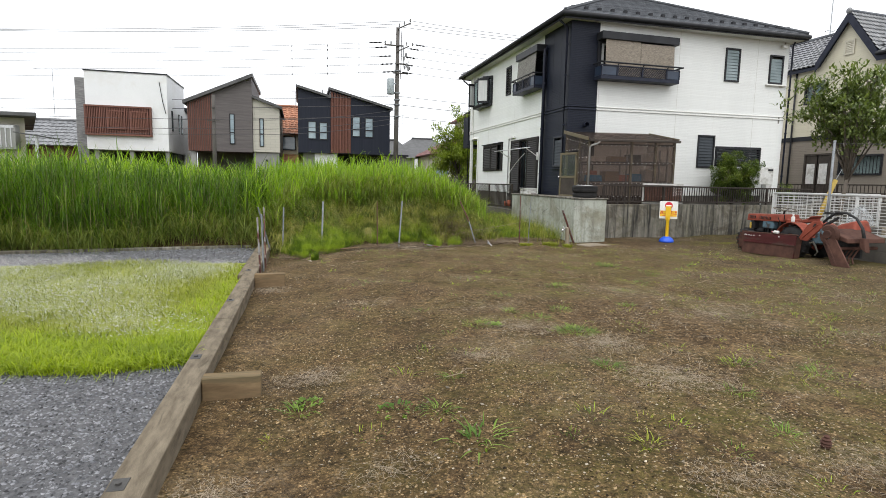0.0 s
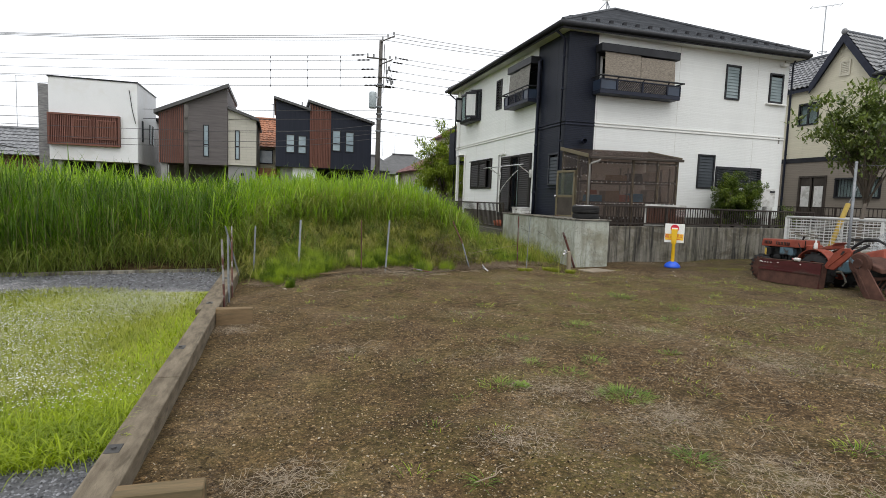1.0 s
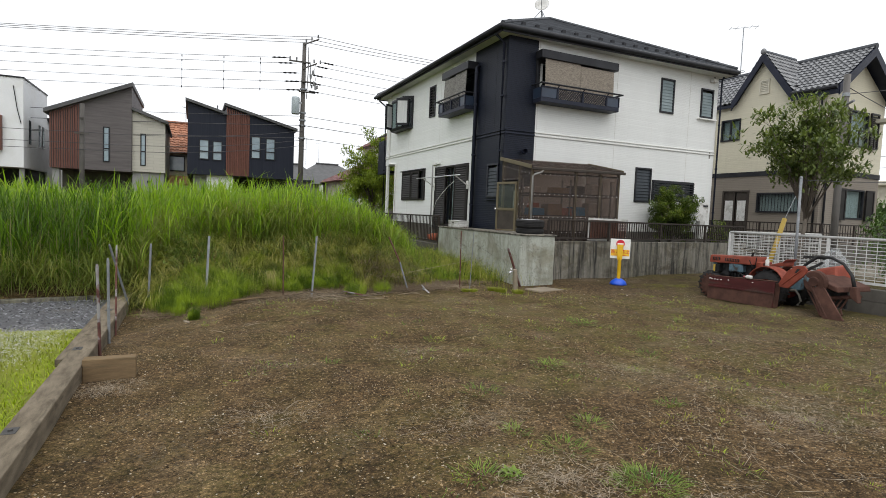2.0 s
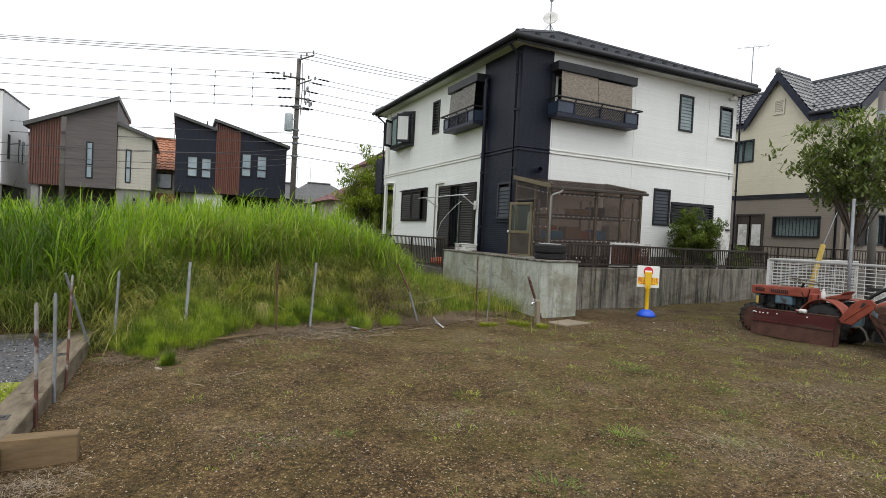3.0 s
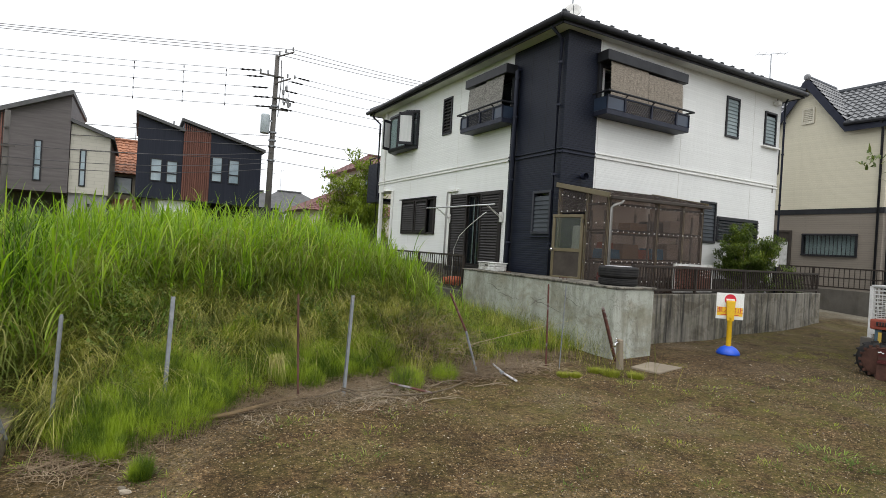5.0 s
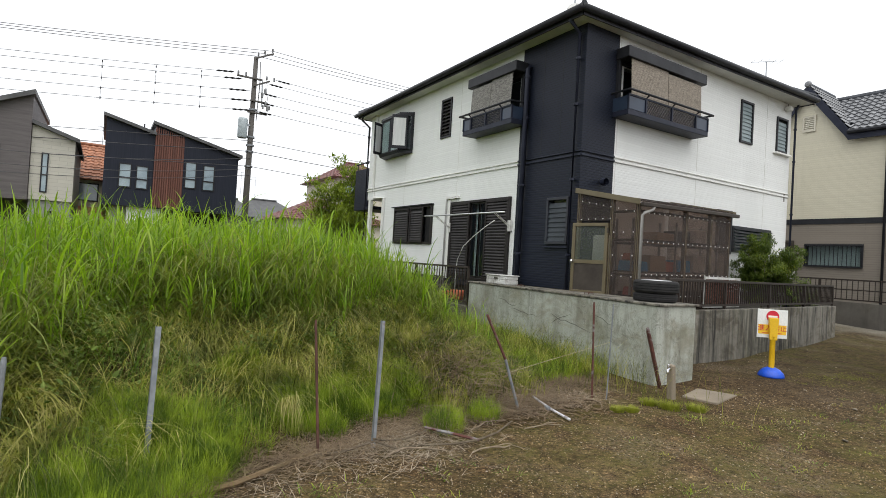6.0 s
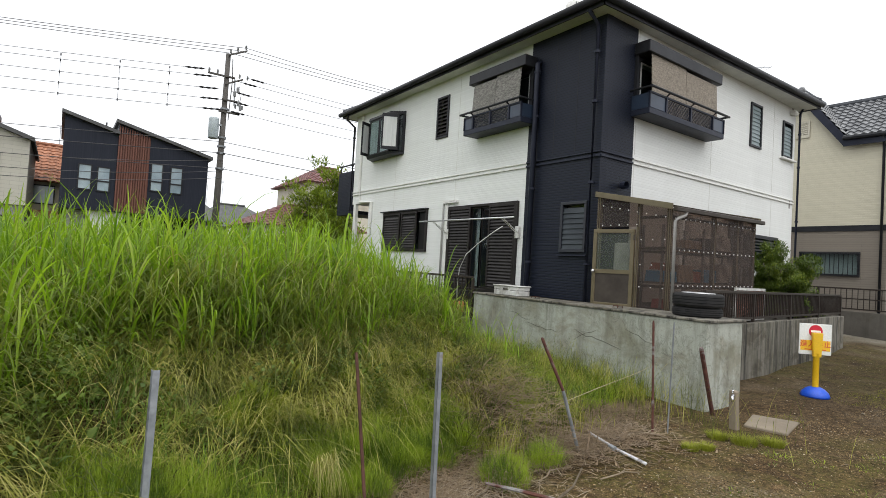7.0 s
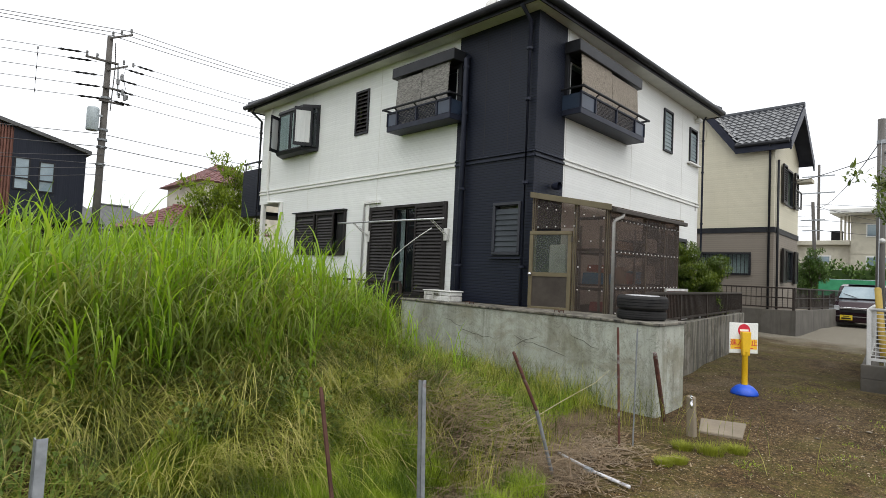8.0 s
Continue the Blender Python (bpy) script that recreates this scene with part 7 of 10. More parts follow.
def row_house_grey():
    h = thing("grey_house", (-3.7, FY_, 0), "grey-clad house with brown timber slats and steep mono-pitch roof", "house", "row of modern houses")
    rt = lambda u: 5.62 + (u + 6.3) / 3.6 * 1.62
    part("wall", poly_wall(PF, [(-6.3, 2.85), (-2.68, 2.85), (-2.68, rt(-2.68)), (-6.3, rt(-6.3))], 7), "grey_clad", h, "warm grey horizontal cladding")
    part("slats", slat_wall(PF, -6.28, -4.85, 2.85, lambda u: rt(u) - 0.05, 0.1, 0.07), "brown_slat", h, "red-brown vertical timber slats", kind="stuff")
    part("roof", Geo().hexa([(-6.5, FY_ - 0.3, rt(-6.5)), (-2.6, FY_ - 0.3, rt(-2.6)), (-2.6, FY_ + 7.2, rt(-2.6)), (-6.5, FY_ + 7.2, rt(-6.5))], [(-6.5, FY_ - 0.3, rt(-6.5) + 0.2), (-2.6, FY_ - 0.3, rt(-2.6) + 0.2), (-2.6, FY_ + 7.2, rt(-2.6) + 0.2), (-6.5, FY_ + 7.2, rt(-6.5) + 0.2)]), "grey_roof", h, "steep grey mono-pitch roof")
    r2 = lambda u: 6.1 - (u + 2.68) / 1.58 * 0.55
    part("wall", poly_wall(facade_y(FY_ + 0.15), [(-2.66, 2.9), (-1.1, 2.9), (-1.1, r2(-1.1)), (-2.66, r2(-2.66))], 6.8), "pale_clad", h, "pale stone-look cladding")
    part("roof", Geo().hexa([(-2.66, FY_ - 0.1, r2(-2.66)), (-0.95, FY_ - 0.1, r2(-0.95)), (-0.95, FY_ + 7, r2(-0.95)), (-2.66, FY_ + 7, r2(-2.66))], [(-2.66, FY_ - 0.1, r2(-2.66) + 0.16), (-0.95, FY_ - 0.1, r2(-0.95) + 0.16), (-0.95, FY_ + 7, r2(-0.95) + 0.16), (-2.66, FY_ + 7, r2(-2.66) + 0.16)]), "grey_roof", h)
    for a0, a1, z0, z1, P in ((-3.98, -3.68, 3.3, 5.1, PF), (-2.28, -2.02, 3.22, 4.92, facade_y(FY_ + 0.15))):
        w = part("window", ring(P, a0, a1, z0, z1, 0.05, 0.002, 0.04), "trim_dark", h, "tall narrow window")
        part("pane", Geo().box(a0 + 0.05, 0.004, z0 + 0.05, a1 - 0.05, 0.012, z1 - 0.05, to=P), "sky_glass", w)
        part("transom", Geo().box(a0, 0.01, 3.95, a1, 0.045, 4.01, to=P), "trim_dark", w)
    part("carport_wall", Geo().box(-6.2, FY_ + 2.5, 0, -2.7, FY_ + 6.5, 2.845), "concrete_dark", h, "shaded concrete carport beneath the upper floor")
    part("pillar", Geo().box(-6.2, FY_ + 0.1, 0, -5.9, FY_ + 0.4, 2.845), "grey_render", h)
    part("ground_wall", Geo().box(-2.66, FY_ + 0.3, 0, -1.15, FY_ + 6.5, 2.895), "grey_render", h)
    part("porch_lamp", Geo().box(-1.95, FY_ + 0.2, 2.3, -1.8, FY_ + 0.3, 2.45), "trim_dark", h)


def row_house_navy():
    h = thing("navy_house", (2.8, FY_, 0), "navy-black house with butterfly roof and brown timber slats", "house", "row of modern houses")
    l = lambda u: 6.85 - u / 1.85 * 0.5
    r = lambda u: 6.8 - (u - 1.97) / 3.73 * 0.98
    part("wall", poly_wall(PF, [(0.0, 2.95), (1.96, 2.95), (1.96, l(1.85)), (0.0, l(0))], 7), "navy_wall", h, "navy-black vertical metal cladding")
    part("wall", poly_wall(PF, [(1.97, 2.95), (5.7, 2.95), (5.7, r(5.7)), (1.97, r(1.97))], 7), "navy_wall", h, "navy-black vertical metal cladding")
    for f, a0, a1 in ((l, -0.12, 2.0), (r, 1.85, 5.85)):
        part("roof", Geo().hexa([(a0, FY_ - 0.25, f(a0)), (a1, FY_ - 0.25, f(a1)), (a1, FY_ + 7.2, f(a1)), (a0, FY_ + 7.2, f(a0))], [(a0, FY_ - 0.25, f(a0) + 0.14), (a1, FY_ - 0.25, f(a1) + 0.14), (a1, FY_ + 7.2, f(a1) + 0.14), (a0, FY_ + 7.2, f(a0) + 0.14)]), "grey_roof", h, "grey sheet roof")
    part("slats", slat_wall(PF, 1.98, 3.24, 2.98, lambda u: r(u) - 0.06, 0.095, 0.08), "brown_slat", h, "red-brown vertical timber slats", kind="stuff")
    part("slat_backing", Geo().box(1.99, 0.002, 3.0, 3.22, 0.01, 6.4, to=PF), "lattice", h)
    for a0, a1, z0, z1 in ((0.58, 1.1, 3.78, 4.88), (1.27, 1.78, 3.76, 4.84), (3.3, 3.82, 4.02, 5.3), (4.1, 4.64, 4.0, 5.24)):
        w = part("window", ring(PF, a0, a1, z0, z1, 0.05, 0.002, 0.05), "trim_dark", h, "casement window, pale curtain and sky reflection painted on the pane")
        part("pane", Geo().box(a0 + 0.05, 0.004, z0 + 0.05, a1 - 0.05, 0.012, z1 - 0.05, to=PF), "sky_glass", w)
        part("transom", Geo().box(a0, 0.01, z0 + 0.42, a1, 0.055, z0 + 0.48, to=PF), "trim_dark", w)
    part("ground_wall", Geo().box(0.3, FY_ + 0.6, 0, 1.9, FY_ + 6.5, 2.945), "grey_render", h)
    # Black boxes fill the open ground floor as its shade and close gaps.
    part("ground_wall", Geo().box(3.6, FY_ + 1.6, 0, 5.5, FY_ + 6.5, 2.945), "black_and_shade", h)
    part("ground_wall", Geo().box(1.95, FY_ + 4.6, 0, 3.58, FY_ + 6.5, 2.945), "black_and_shade", h)
    part("meter_panel", Geo().box(1.0, FY_ + 0.3, 0.4, 2.4, FY_ + 0.5, 2.94), "stucco", h, "pale entrance screen")
    part("chimney_pipe", Geo().tube([(1.55, FY_ + 1.2, 6.3), (1.55, FY_ + 1.2, 7.0)], 0.03, 6), "trim_dark", h)


def tiled_slope(name, A, B, C, D, rows, cols, material, parent, count=0):
    """A pantiled slope: eave A-B, top D-C. The first count tiles are pieces of their own, the rest one mesh."""
    A, B, C, D = (Vector(q) for q in (A, B, C, D))
    n = (B - A).cross(D - A).normalized()
    if n.z < 0:
        n = -n
    rest, made = Geo(), 0
    for r in range(rows):
        s0, s1 = r / rows, (r + 1) / rows
        l0, r0, l1, r1 = A.lerp(D, s0), B.lerp(C, s0), A.lerp(D, s1), B.lerp(C, s1)
        w = (r0 - l0).length
        k = max(1, round(w / ((B - A).length / cols)))
        for c in range(k):
            g = Geo()
            pts = []
            for j in range(5):
                q = (c + j / 4) / k
                hgt = 0.035 * math.sin(math.pi * j / 4 * 1.5) if j < 4 else 0.0
                pts.append((l0.lerp(r0, q) + n * (0.05 + hgt), l1.lerp(r1, q) + n * (0.012 + hgt)))
            tgt = rest if made >= count else g
            for j in range(4):
                tgt.quad(pts[j][0], pts[j + 1][0], pts[j + 1][1], pts[j][1])
                tgt.quad(pts[j][0], pts[j + 1][0], pts[j + 1][0] - n * 0.035, pts[j][0] - n * 0.035)
            if made < count:
                part("tile", g, material, parent)
            made += 1
    if rest.f:
        part(name, rest, material, parent, kind="stuff")


def right_house():
    x0, ys, yn, xe = 18.6, 13.82, 21.5, 22.1
    h = thing("cream_house", (x0, ys, 0), "two-storey house, cream siding above taupe, grey tiled gables", "house")
    PWt = lambda a, d, z: (x0 - d, a, z)
    PSt = lambda a, d, z: (a, ys - d, z)
    band = 3.2
    low_w = [(14.42, 15.98, 1.83, 2.52), (16.3, 17.4, 1.0, 2.62)]
    up_w = [(16.85, 17.67, 4.46, 5.26)]
    part("wall", holed_wall(PWt, ys, yn, 0.5, band, low_w), "taupe_siding", h, "taupe lower siding")
    part("wall", holed_wall(PWt, ys, yn, band, 5.8, up_w), "cream_siding", h, "cream upper siding")
    part("wall", poly_wall(PWt, [(15.0, 5.8), (17.1, 5.8), (16.05, 7.22)], 0.15), "cream_siding", h, "cream gable")
    part("wall", holed_wall(PSt, x0 + 0.15, xe, 0.5, band, [(20.0, 21.2, 1.7, 2.7)]), "taupe_siding", h)
    part("wall", holed_wall(PSt, x0 + 0.15, xe, band, 5.8, [(19.95, 21.1, 4.1, 5.3)]), "cream_siding", h)
    part("wall", poly_wall(PSt, [(x0 + 0.15, 5.8), (xe, 5.8), ((x0 + xe) / 2, 7.0)], 0.15), "cream_siding", h)
    part("wall", Geo().box(xe - 0.15, ys + 0.15, 0.5, xe, yn, 5.8).box(x0 + 0.15, yn - 0.15, 0.5, xe - 0.15, yn, 5.8), "cream_siding", h)
    part("foundation", Geo().box(x0 + 0.03, ys + 0.03, -0.1, xe - 0.03, yn - 0.03, 0.5), "concrete_dark", h)
    part("inner_floor", Geo().box(x0 + 0.16, ys + 0.16, 3.1, xe - 0.16, yn - 0.16, 3.3), "room", h)
    part("inner_wall", Geo().box(x0 + 1.5, ys + 0.16, 0.55, x0 + 1.6, yn - 0.16, 5.7), "room", h)
    part("band", Geo().box(ys - 0.03, 0.002, band - 0.08, yn, 0.03, band + 0.08, to=PWt).box(x0, 0.002, band - 0.08, xe, 0.03, band + 0.08, to=PSt), "trim_dark", h)
    w = simple_window(PWt, 16.85, 17.67, 4.46, 5.26, h)
    part("mullion", Geo().box(17.23, -0.02, 4.5, 17.29, 0.035, 5.22, to=PWt), "trim_dark", w)
    w = simple_window(PWt, 14.42, 15.98, 1.83, 2.52, h)
    for i in range(14):
        part("window_bar", Geo().box(14.46 + i * 0.115, 0.05, 1.84, 14.475 + i * 0.115, 0.065, 2.5, to=PWt), "trim_dark", w)
    part("bar_rail", Geo().box(14.42, 0.045, 2.46, 15.98, 0.07, 2.5, to=PWt).box(14.42, 0.045, 1.83, 15.98, 0.07, 1.87, to=PWt), "trim_dark", w)
    d = part("double_door", ring(PWt, 16.3, 17.4, 1.0, 2.62, 0.06, -0.05, 0.04), "dark_bronze", h, "brown door with two pale panels")
    for a0 in (16.36, 16.88):
        part("leaf", Geo().box(a0, -0.03, 1.06, a0 + 0.46, 0.0, 2.56, to=PWt), "dark_bronze", d)
        part("notice_panel", Geo().box(a0 + 0.06, 0.002, 1.5, a0 + 0.4, 0.012, 2.25, to=PWt), "white_box", d, "pale panel")
    w = simple_window(PSt, 19.95, 21.1, 4.1, 5.3, h)
    for a0 in (19.4, 21.15):
        f = part("shutter", ring(PSt, a0, a0 + 0.5, 4.1, 5.3, 0.05, 0.04, 0.1), "shutter", w, "dark louvred shutter")
        part("louvre", slats(PSt, a0 + 0.05, a0 + 0.45, 4.15, 5.25, 0.07, 0.05, 0.09), "shutter", f, kind="stuff")
    part("window_rail", ring(PSt, 20.05, 21.05, 4.05, 4.6, 0.04, 0.25, 0.29), "shutter", w)
    w = simple_window(PSt, 20.0, 21.2, 1.7, 2.7, h)
    for a0 in (19.5, 21.25):
        part("shutter", ring(PSt, a0, a0 + 0.5, 1.65, 2.7, 0.06, 0.04, 0.1), "shutter", w)
        part("shutter_fill", Geo().box(a0 + 0.06, 0.05, 1.71, a0 + 0.44, 0.08, 2.64, to=PSt), "shutter", w)
    part("gable_vent", ring(PWt, 15.82, 16.2, 5.98, 6.48, 0.05, 0.002, 0.04), "beige", h)
    part("vent_louvre", slats(PWt, 15.87, 16.15, 6.02, 6.45, 0.06, 0.0, 0.03), "beige", h, kind="stuff")
    # main roof: ridge along y, gable to the south
    ez, rz, xm = 5.92, 7.17, (x0 + xe) / 2
    o, ys_keep = 0.15, ys
    ys = 13.4 + o
    gy0, gy1, gym = 14.88, 17.18, 16.03
    g = Geo()
    for ya, yb in ((ys - o, gy0), (gy1, yn + o)):
        g.hexa([(x0 - o, ya, ez - 0.25), (xm, ya, rz - 0.02), (xm, yb, rz - 0.02), (x0 - o, yb, ez - 0.25)], [(x0 - o, ya, ez - 0.13), (xm, ya, rz + 0.1), (xm, yb, rz + 0.1), (x0 - o, yb, ez - 0.13)])
    for ya in (gy0, gy1):
        g.hexa([(x0 - o, ya, ez - 0.25), (xm, ya, rz - 0.02), (xm, gym, rz - 0.02)], [(x0 - o, ya, ez - 0.13), (xm, ya, rz + 0.1), (xm, gym, rz + 0.1)])
    roof = part("roof", g, "trim_navy", h, "grey pantiled gable roof")
    part("roof_deck", Geo().hexa([(xe + o, ys - o, ez - 0.25), (xm, ys - o, rz - 0.02), (xm, yn + o, rz - 0.02), (xe + o, yn + o, ez - 0.25)], [(xe + o, ys - o, ez - 0.13), (xm, ys - o, rz + 0.1), (xm, yn + o, rz + 0.1), (xe + o, yn + o, ez - 0.13)]), "trim_navy", roof)
    ex, e0, e1 = x0 - o - 0.03, ez - 0.12, rz + 0.11
    qx, qz = ex + (xm - ex) * 2 / 11, e0 + (e1 - e0) * 2 / 11     # behind the cross gable the courses begin higher up
    tiled_slope("tiles", (ex, ys - o, e0), (ex, gy0, e0), (xm, gy0, e1), (xm, ys - o, e1), 11, 8, "roof_tile", roof, 88)
    tiled_slope("tiles", (qx, gy0, qz), (qx, gym, qz), (xm, gym, e1), (xm, gy0, e1), 9, 6, "roof_tile", roof, 24)
    tiled_slope("tiles", (qx, gym, qz), (qx, gy1, qz), (xm, gy1, e1), (xm, gym, e1), 9, 6, "roof_tile", roof, 6)
    tiled_slope("tiles", (ex, gy1, e0), (ex, yn + o, e0), (xm, yn + o, e1), (xm, gy1, e1), 11, 22, "roof_tile", roof, 30)
    part("ridge_cap", Geo().tube([(xm, ys - o - 0.03, rz + 0.13), (xm, yn + o, rz + 0.13)], 0.1, 8), "slate", roof)
    ys = ys_keep
    # west-facing cross gable
    gz = 7.38
    gx0, gx1 = x0 - 0.16, xm - 0.1
    bz = 5.86
    for ya, yb, nm in ((gy0, gym, 150), (gy1, gym, 30)):
        part("gable_deck", Geo().hexa([(gx0, ya, bz - 0.12), (gx1, ya, bz - 0.12), (gx1, yb, gz - 0.12), (gx0, yb, gz - 0.12)], [(gx0, ya, bz), (gx1, ya, bz), (gx1, yb, gz), (gx0, yb, gz)]), "trim_navy", roof)
        tiled_slope("tiles", (gx0, ya, bz + 0.02), (gx1, ya, bz + 0.02), (gx1, yb, gz + 0.02), (gx0, yb, gz + 0.02), 9, 12, "roof_tile", roof, nm)
        part("bargeboard", Geo().hexa([(gx0 - 0.04, ya, bz - 0.3), (gx0, ya, bz - 0.3), (gx0, yb, gz - 0.3), (gx0 - 0.04, yb, gz - 0.3)], [(gx0 - 0.04, ya, bz + 0.02), (gx0, ya, bz + 0.02), (gx0, yb, gz + 0.04), (gx0 - 0.04, yb, gz + 0.04)]), "trim_navy", h, "navy bargeboard")
    part("ridge_cap", Geo().tube([(gx0 - 0.05, gym, gz + 0.03), (gx1, gym, gz + 0.03)], 0.08, 8), "slate", roof)
    part("ridge_end", Geo().lathe([(0.0, -0.08), (0.07, -0.07), (0.105, -0.03), (0.105, 0.0), (0.0, 0.02)], (gx0 - 0.02, gym, gz + 0.05), 12, axis="x"), "roof_tile", roof)
    for xa, xb in ((x0 - o, xm), (xe + o, xm)):
        part("bargeboard", Geo().hexa([(xa, 13.37, ez - 0.42), (xb, 13.37, rz - 0.2), (xb, 13.41, rz - 0.2), (xa, 13.41, ez - 0.42)], [(xa, 13.37, ez - 0.1), (xb, 13.37, rz + 0.1), (xb, 13.41, rz + 0.1), (xa, 13.41, ez - 0.1)]), "trim_navy", h)
    part("fascia", Geo().box(x0 - o - 0.05, 13.4, ez - 0.38, x0 - o - 0.01, gy0, ez - 0.13), "trim_navy", h)
    part("gutter", Geo().tube([(x0 - o - 0.09, 13.4, ez - 0.17), (x0 - o - 0.09, gy0, ez - 0.15)], 0.06, 8), "trim_dark", h)
    for pts in ([(x0 - o - 0.08, ys + 0.1, ez - 0.2), (x0 - 0.06, ys + 0.12, ez - 0.45), (x0 - 0.06, ys + 0.12, 0.5)], [(x0 - 0.06, 18.05, 5.7), (x0 - 0.06, 18.05, 0.5)], [(x0 + 0.2, ys - 0.06, 5.3), (x0 + 0.2, ys - 0.06, 0.5)]):
        part("downpipe", Geo().tube(pts, 0.035, 8), "trim_dark", h, smooth=True)
    part("porch_hood", Geo().box(21.4, ys - 0.5, 5.0, 21.9, ys - 0.002, 5.12), "beige", h)
    skew(h, x0, 0.06, 0.0)


row_house_white()
row_house_grey()
row_house_navy()
right_house()

# retaining wall and railing of the cream house
RC = (17.45, 12.95)
structure("wall_neighbour", Geo().box(RC[0], RC[1], -0.2, RC[0] + 0.15, 22, 0.88).box(RC[0] + 0.152, RC[1], -0.2, 27, RC[1] + 0.15, 0.88), "concrete_dark", "grey retaining wall of the neighbouring plot", bevel=0.006, category="wall")
structure("neighbour_plot", Geo().box(RC[0] + 0.16, RC[1] + 0.16, 0.3, 27, 22, 0.52), "concrete_dark", "raised grey plot of the neighbouring house", category="paving")
railing("neighbour_fence", lambda u, d, z: (RC[0] + 0.07 + d, u, z), RC[1] + 0.08, 21, 0.88, 1.5, 0.13, "dark metal railing on the neighbour's wall", 0.0, 1.8, mid=1.2)
railing("neighbour_fence", lambda u, d, z: (u, RC[1] + 0.07 + d, z), RC[0] + 0.1, 24, 0.88, 1.5, 0.13, "dark metal railing along the neighbour's drive", 0.0, 1.8, mid=1.2)


def gabled(name, label, x0, x1, y0, y1, zw, zr, wall, roof_m, hip=0.0, group="", win=(), tiles=0):
    """A plain far house with a hipped or gabled roof and some windows to the south."""
    h = thing(name, ((x0 + x1) / 2, y0, 0), label, "house", group)
    part("wall", Geo().box(x0, y0, 0, x1, y1, zw), wall, h)
    ym, o = (y0 + y1) / 2, 0.5
    A, B, C, D = (x0 - o, y0 - o, zw - 0.15), (x1 + o, y0 - o, zw - 0.15), (x1 + o, y1 + o, zw - 0.15), (x0 - o, y1 + o, zw - 0.15)
    r0, r1 = (x0 - o + hip, ym, zr), (x1 + o - hip, ym, zr)
    r = part("roof", Geo().quad(A, B, r1, r0).quad(B, C, r1).quad(C, D, r0, r1).quad(D, A, r0).quad(A, D, C, B), roof_m, h)
    if tiles:
        tiled_slope("tiles", A, B, r1, r0, tiles, max(6, int((x1 - x0) / 0.3)), roof_m, r)
        tiled_slope("tiles", D, A, r0, r0, tiles, max(6, int((y1 - y0) / 0.3)), roof_m, r)
    part("ridge", Geo().tube([Vector(r0) + Vector((0, 0, 0.08)), Vector(r1) + Vector((0, 0, 0.08))], 0.1, 6), roof_m, r)
    P = facade_y(y0)
    for a0, a1, z0, z1 in win:
        w = part("window", ring(P, a0, a1, z0, z1, 0.06, 0.002, 0.06), "trim_dark", h)
        part("pane", Geo().box(a0 + 0.06, 0.004, z0 + 0.06, a1 - 0.06, 0.012, z1 - 0.06, to=P), "sky_glass", w)
    return h


gabled("tiled_house", "cream house with orange clay roof between the modern houses", -3.2, 2.4, 43.5, 50, 4.7, 6.9, "beige", "orange_tile", 0.0, win=((-1.6, -0.2, 3.4, 4.4),), tiles=12)
g2 = thing("porch_roof", (-0.7, 42.5, 2.6), "lower orange tiled porch roof", "roof")
part("slope", Geo().hexa([(-3, 42.0, 2.45), (2.2, 42.0, 2.45), (2.2, 43.49, 3.0), (-3, 43.49, 3.0)], [(-3, 42.0, 2.55), (2.2, 42.0, 2.55), (2.2, 43.49, 3.1), (-3, 43.49, 3.1)]), "orange_tile", g2)
bh = thing("bay_house", (-16, 30, 0), "pale house with a flat-eaved roof and boxed bay window", "house")
part("wall", Geo().hexa([(-22, 30, 0), (-12.1, 30, 0), (-15.6, 38, 0), (-25, 38, 0)], [(-22, 30, 3.8), (-12.1, 30, 3.8), (-15.6, 38, 3.8), (-25, 38, 3.8)]), "beige", bh)
part("roof", Geo().hexa([(-22.5, 29.2, 3.81), (-11.3, 29.2, 3.81), (-15.1, 38.5, 3.81), (-25.5, 38.5, 3.81)], [(-22.5, 29.2, 4.0), (-11.3, 29.2, 4.0), (-15.6, 38.5, 4.6), (-25.5, 38.5, 4.6)]), "grey_roof", bh, "flat grey eaves", bevel=0.03)
part("pipe", Geo().tube([(-13.9, 29.95, 0), (-13.9, 29.95, 3.8)], 0.05, 6), "trim_white", bh)
bw = thing("bay_window", (-12.6, 29.8, 2.4), "grey boxed bay window on the pale house", "window")
part("box", Geo().box(-13.6, 29.55, 2.35, -12.3, 29.995, 3.45), "grey_render", bw, bevel=0.02)
part("shutter_box", Geo().box(-13.55, 29.52, 3.3, -12.35, 29.549, 3.42), "alu", bw)
for i in range(6):
    part("mullion", Geo().box(-13.5 + i * 0.2, 29.52, 2.45, -13.46 + i * 0.2, 29.549, 3.3), "alu", bw)
cp = thing("carport", (-11.5, 29, 0), "small translucent carport roof on a post", "carport")
part("roof", Geo().hexa([(-12.0, 28.6, 3.05), (-10.9, 28.6, 2.9), (-10.9, 30.5, 2.9), (-12.0, 30.5, 3.05)], [(-12.0, 28.6, 3.1), (-10.9, 28.6, 2.95), (-10.9, 30.5, 2.95), (-12.0, 30.5, 3.1)]), "grey_roof", cp)
part("post", Geo().box(-11.3, 28.9, 0, -11.2, 29.0, 2.93), "alu", cp)
gabled("brick_house", "low brick house with grey tiled roof", -18.5, -14.2, 43, 48, 3.3, 5.0, "lattice", "roof_tile", 0.0, tiles=8)
gabled("far_house", "far grey-roofed house behind the grass", 6.6, 10.5, 52, 58, 3.6, 5.2, "grey_render", "grey_roof", 1.6)
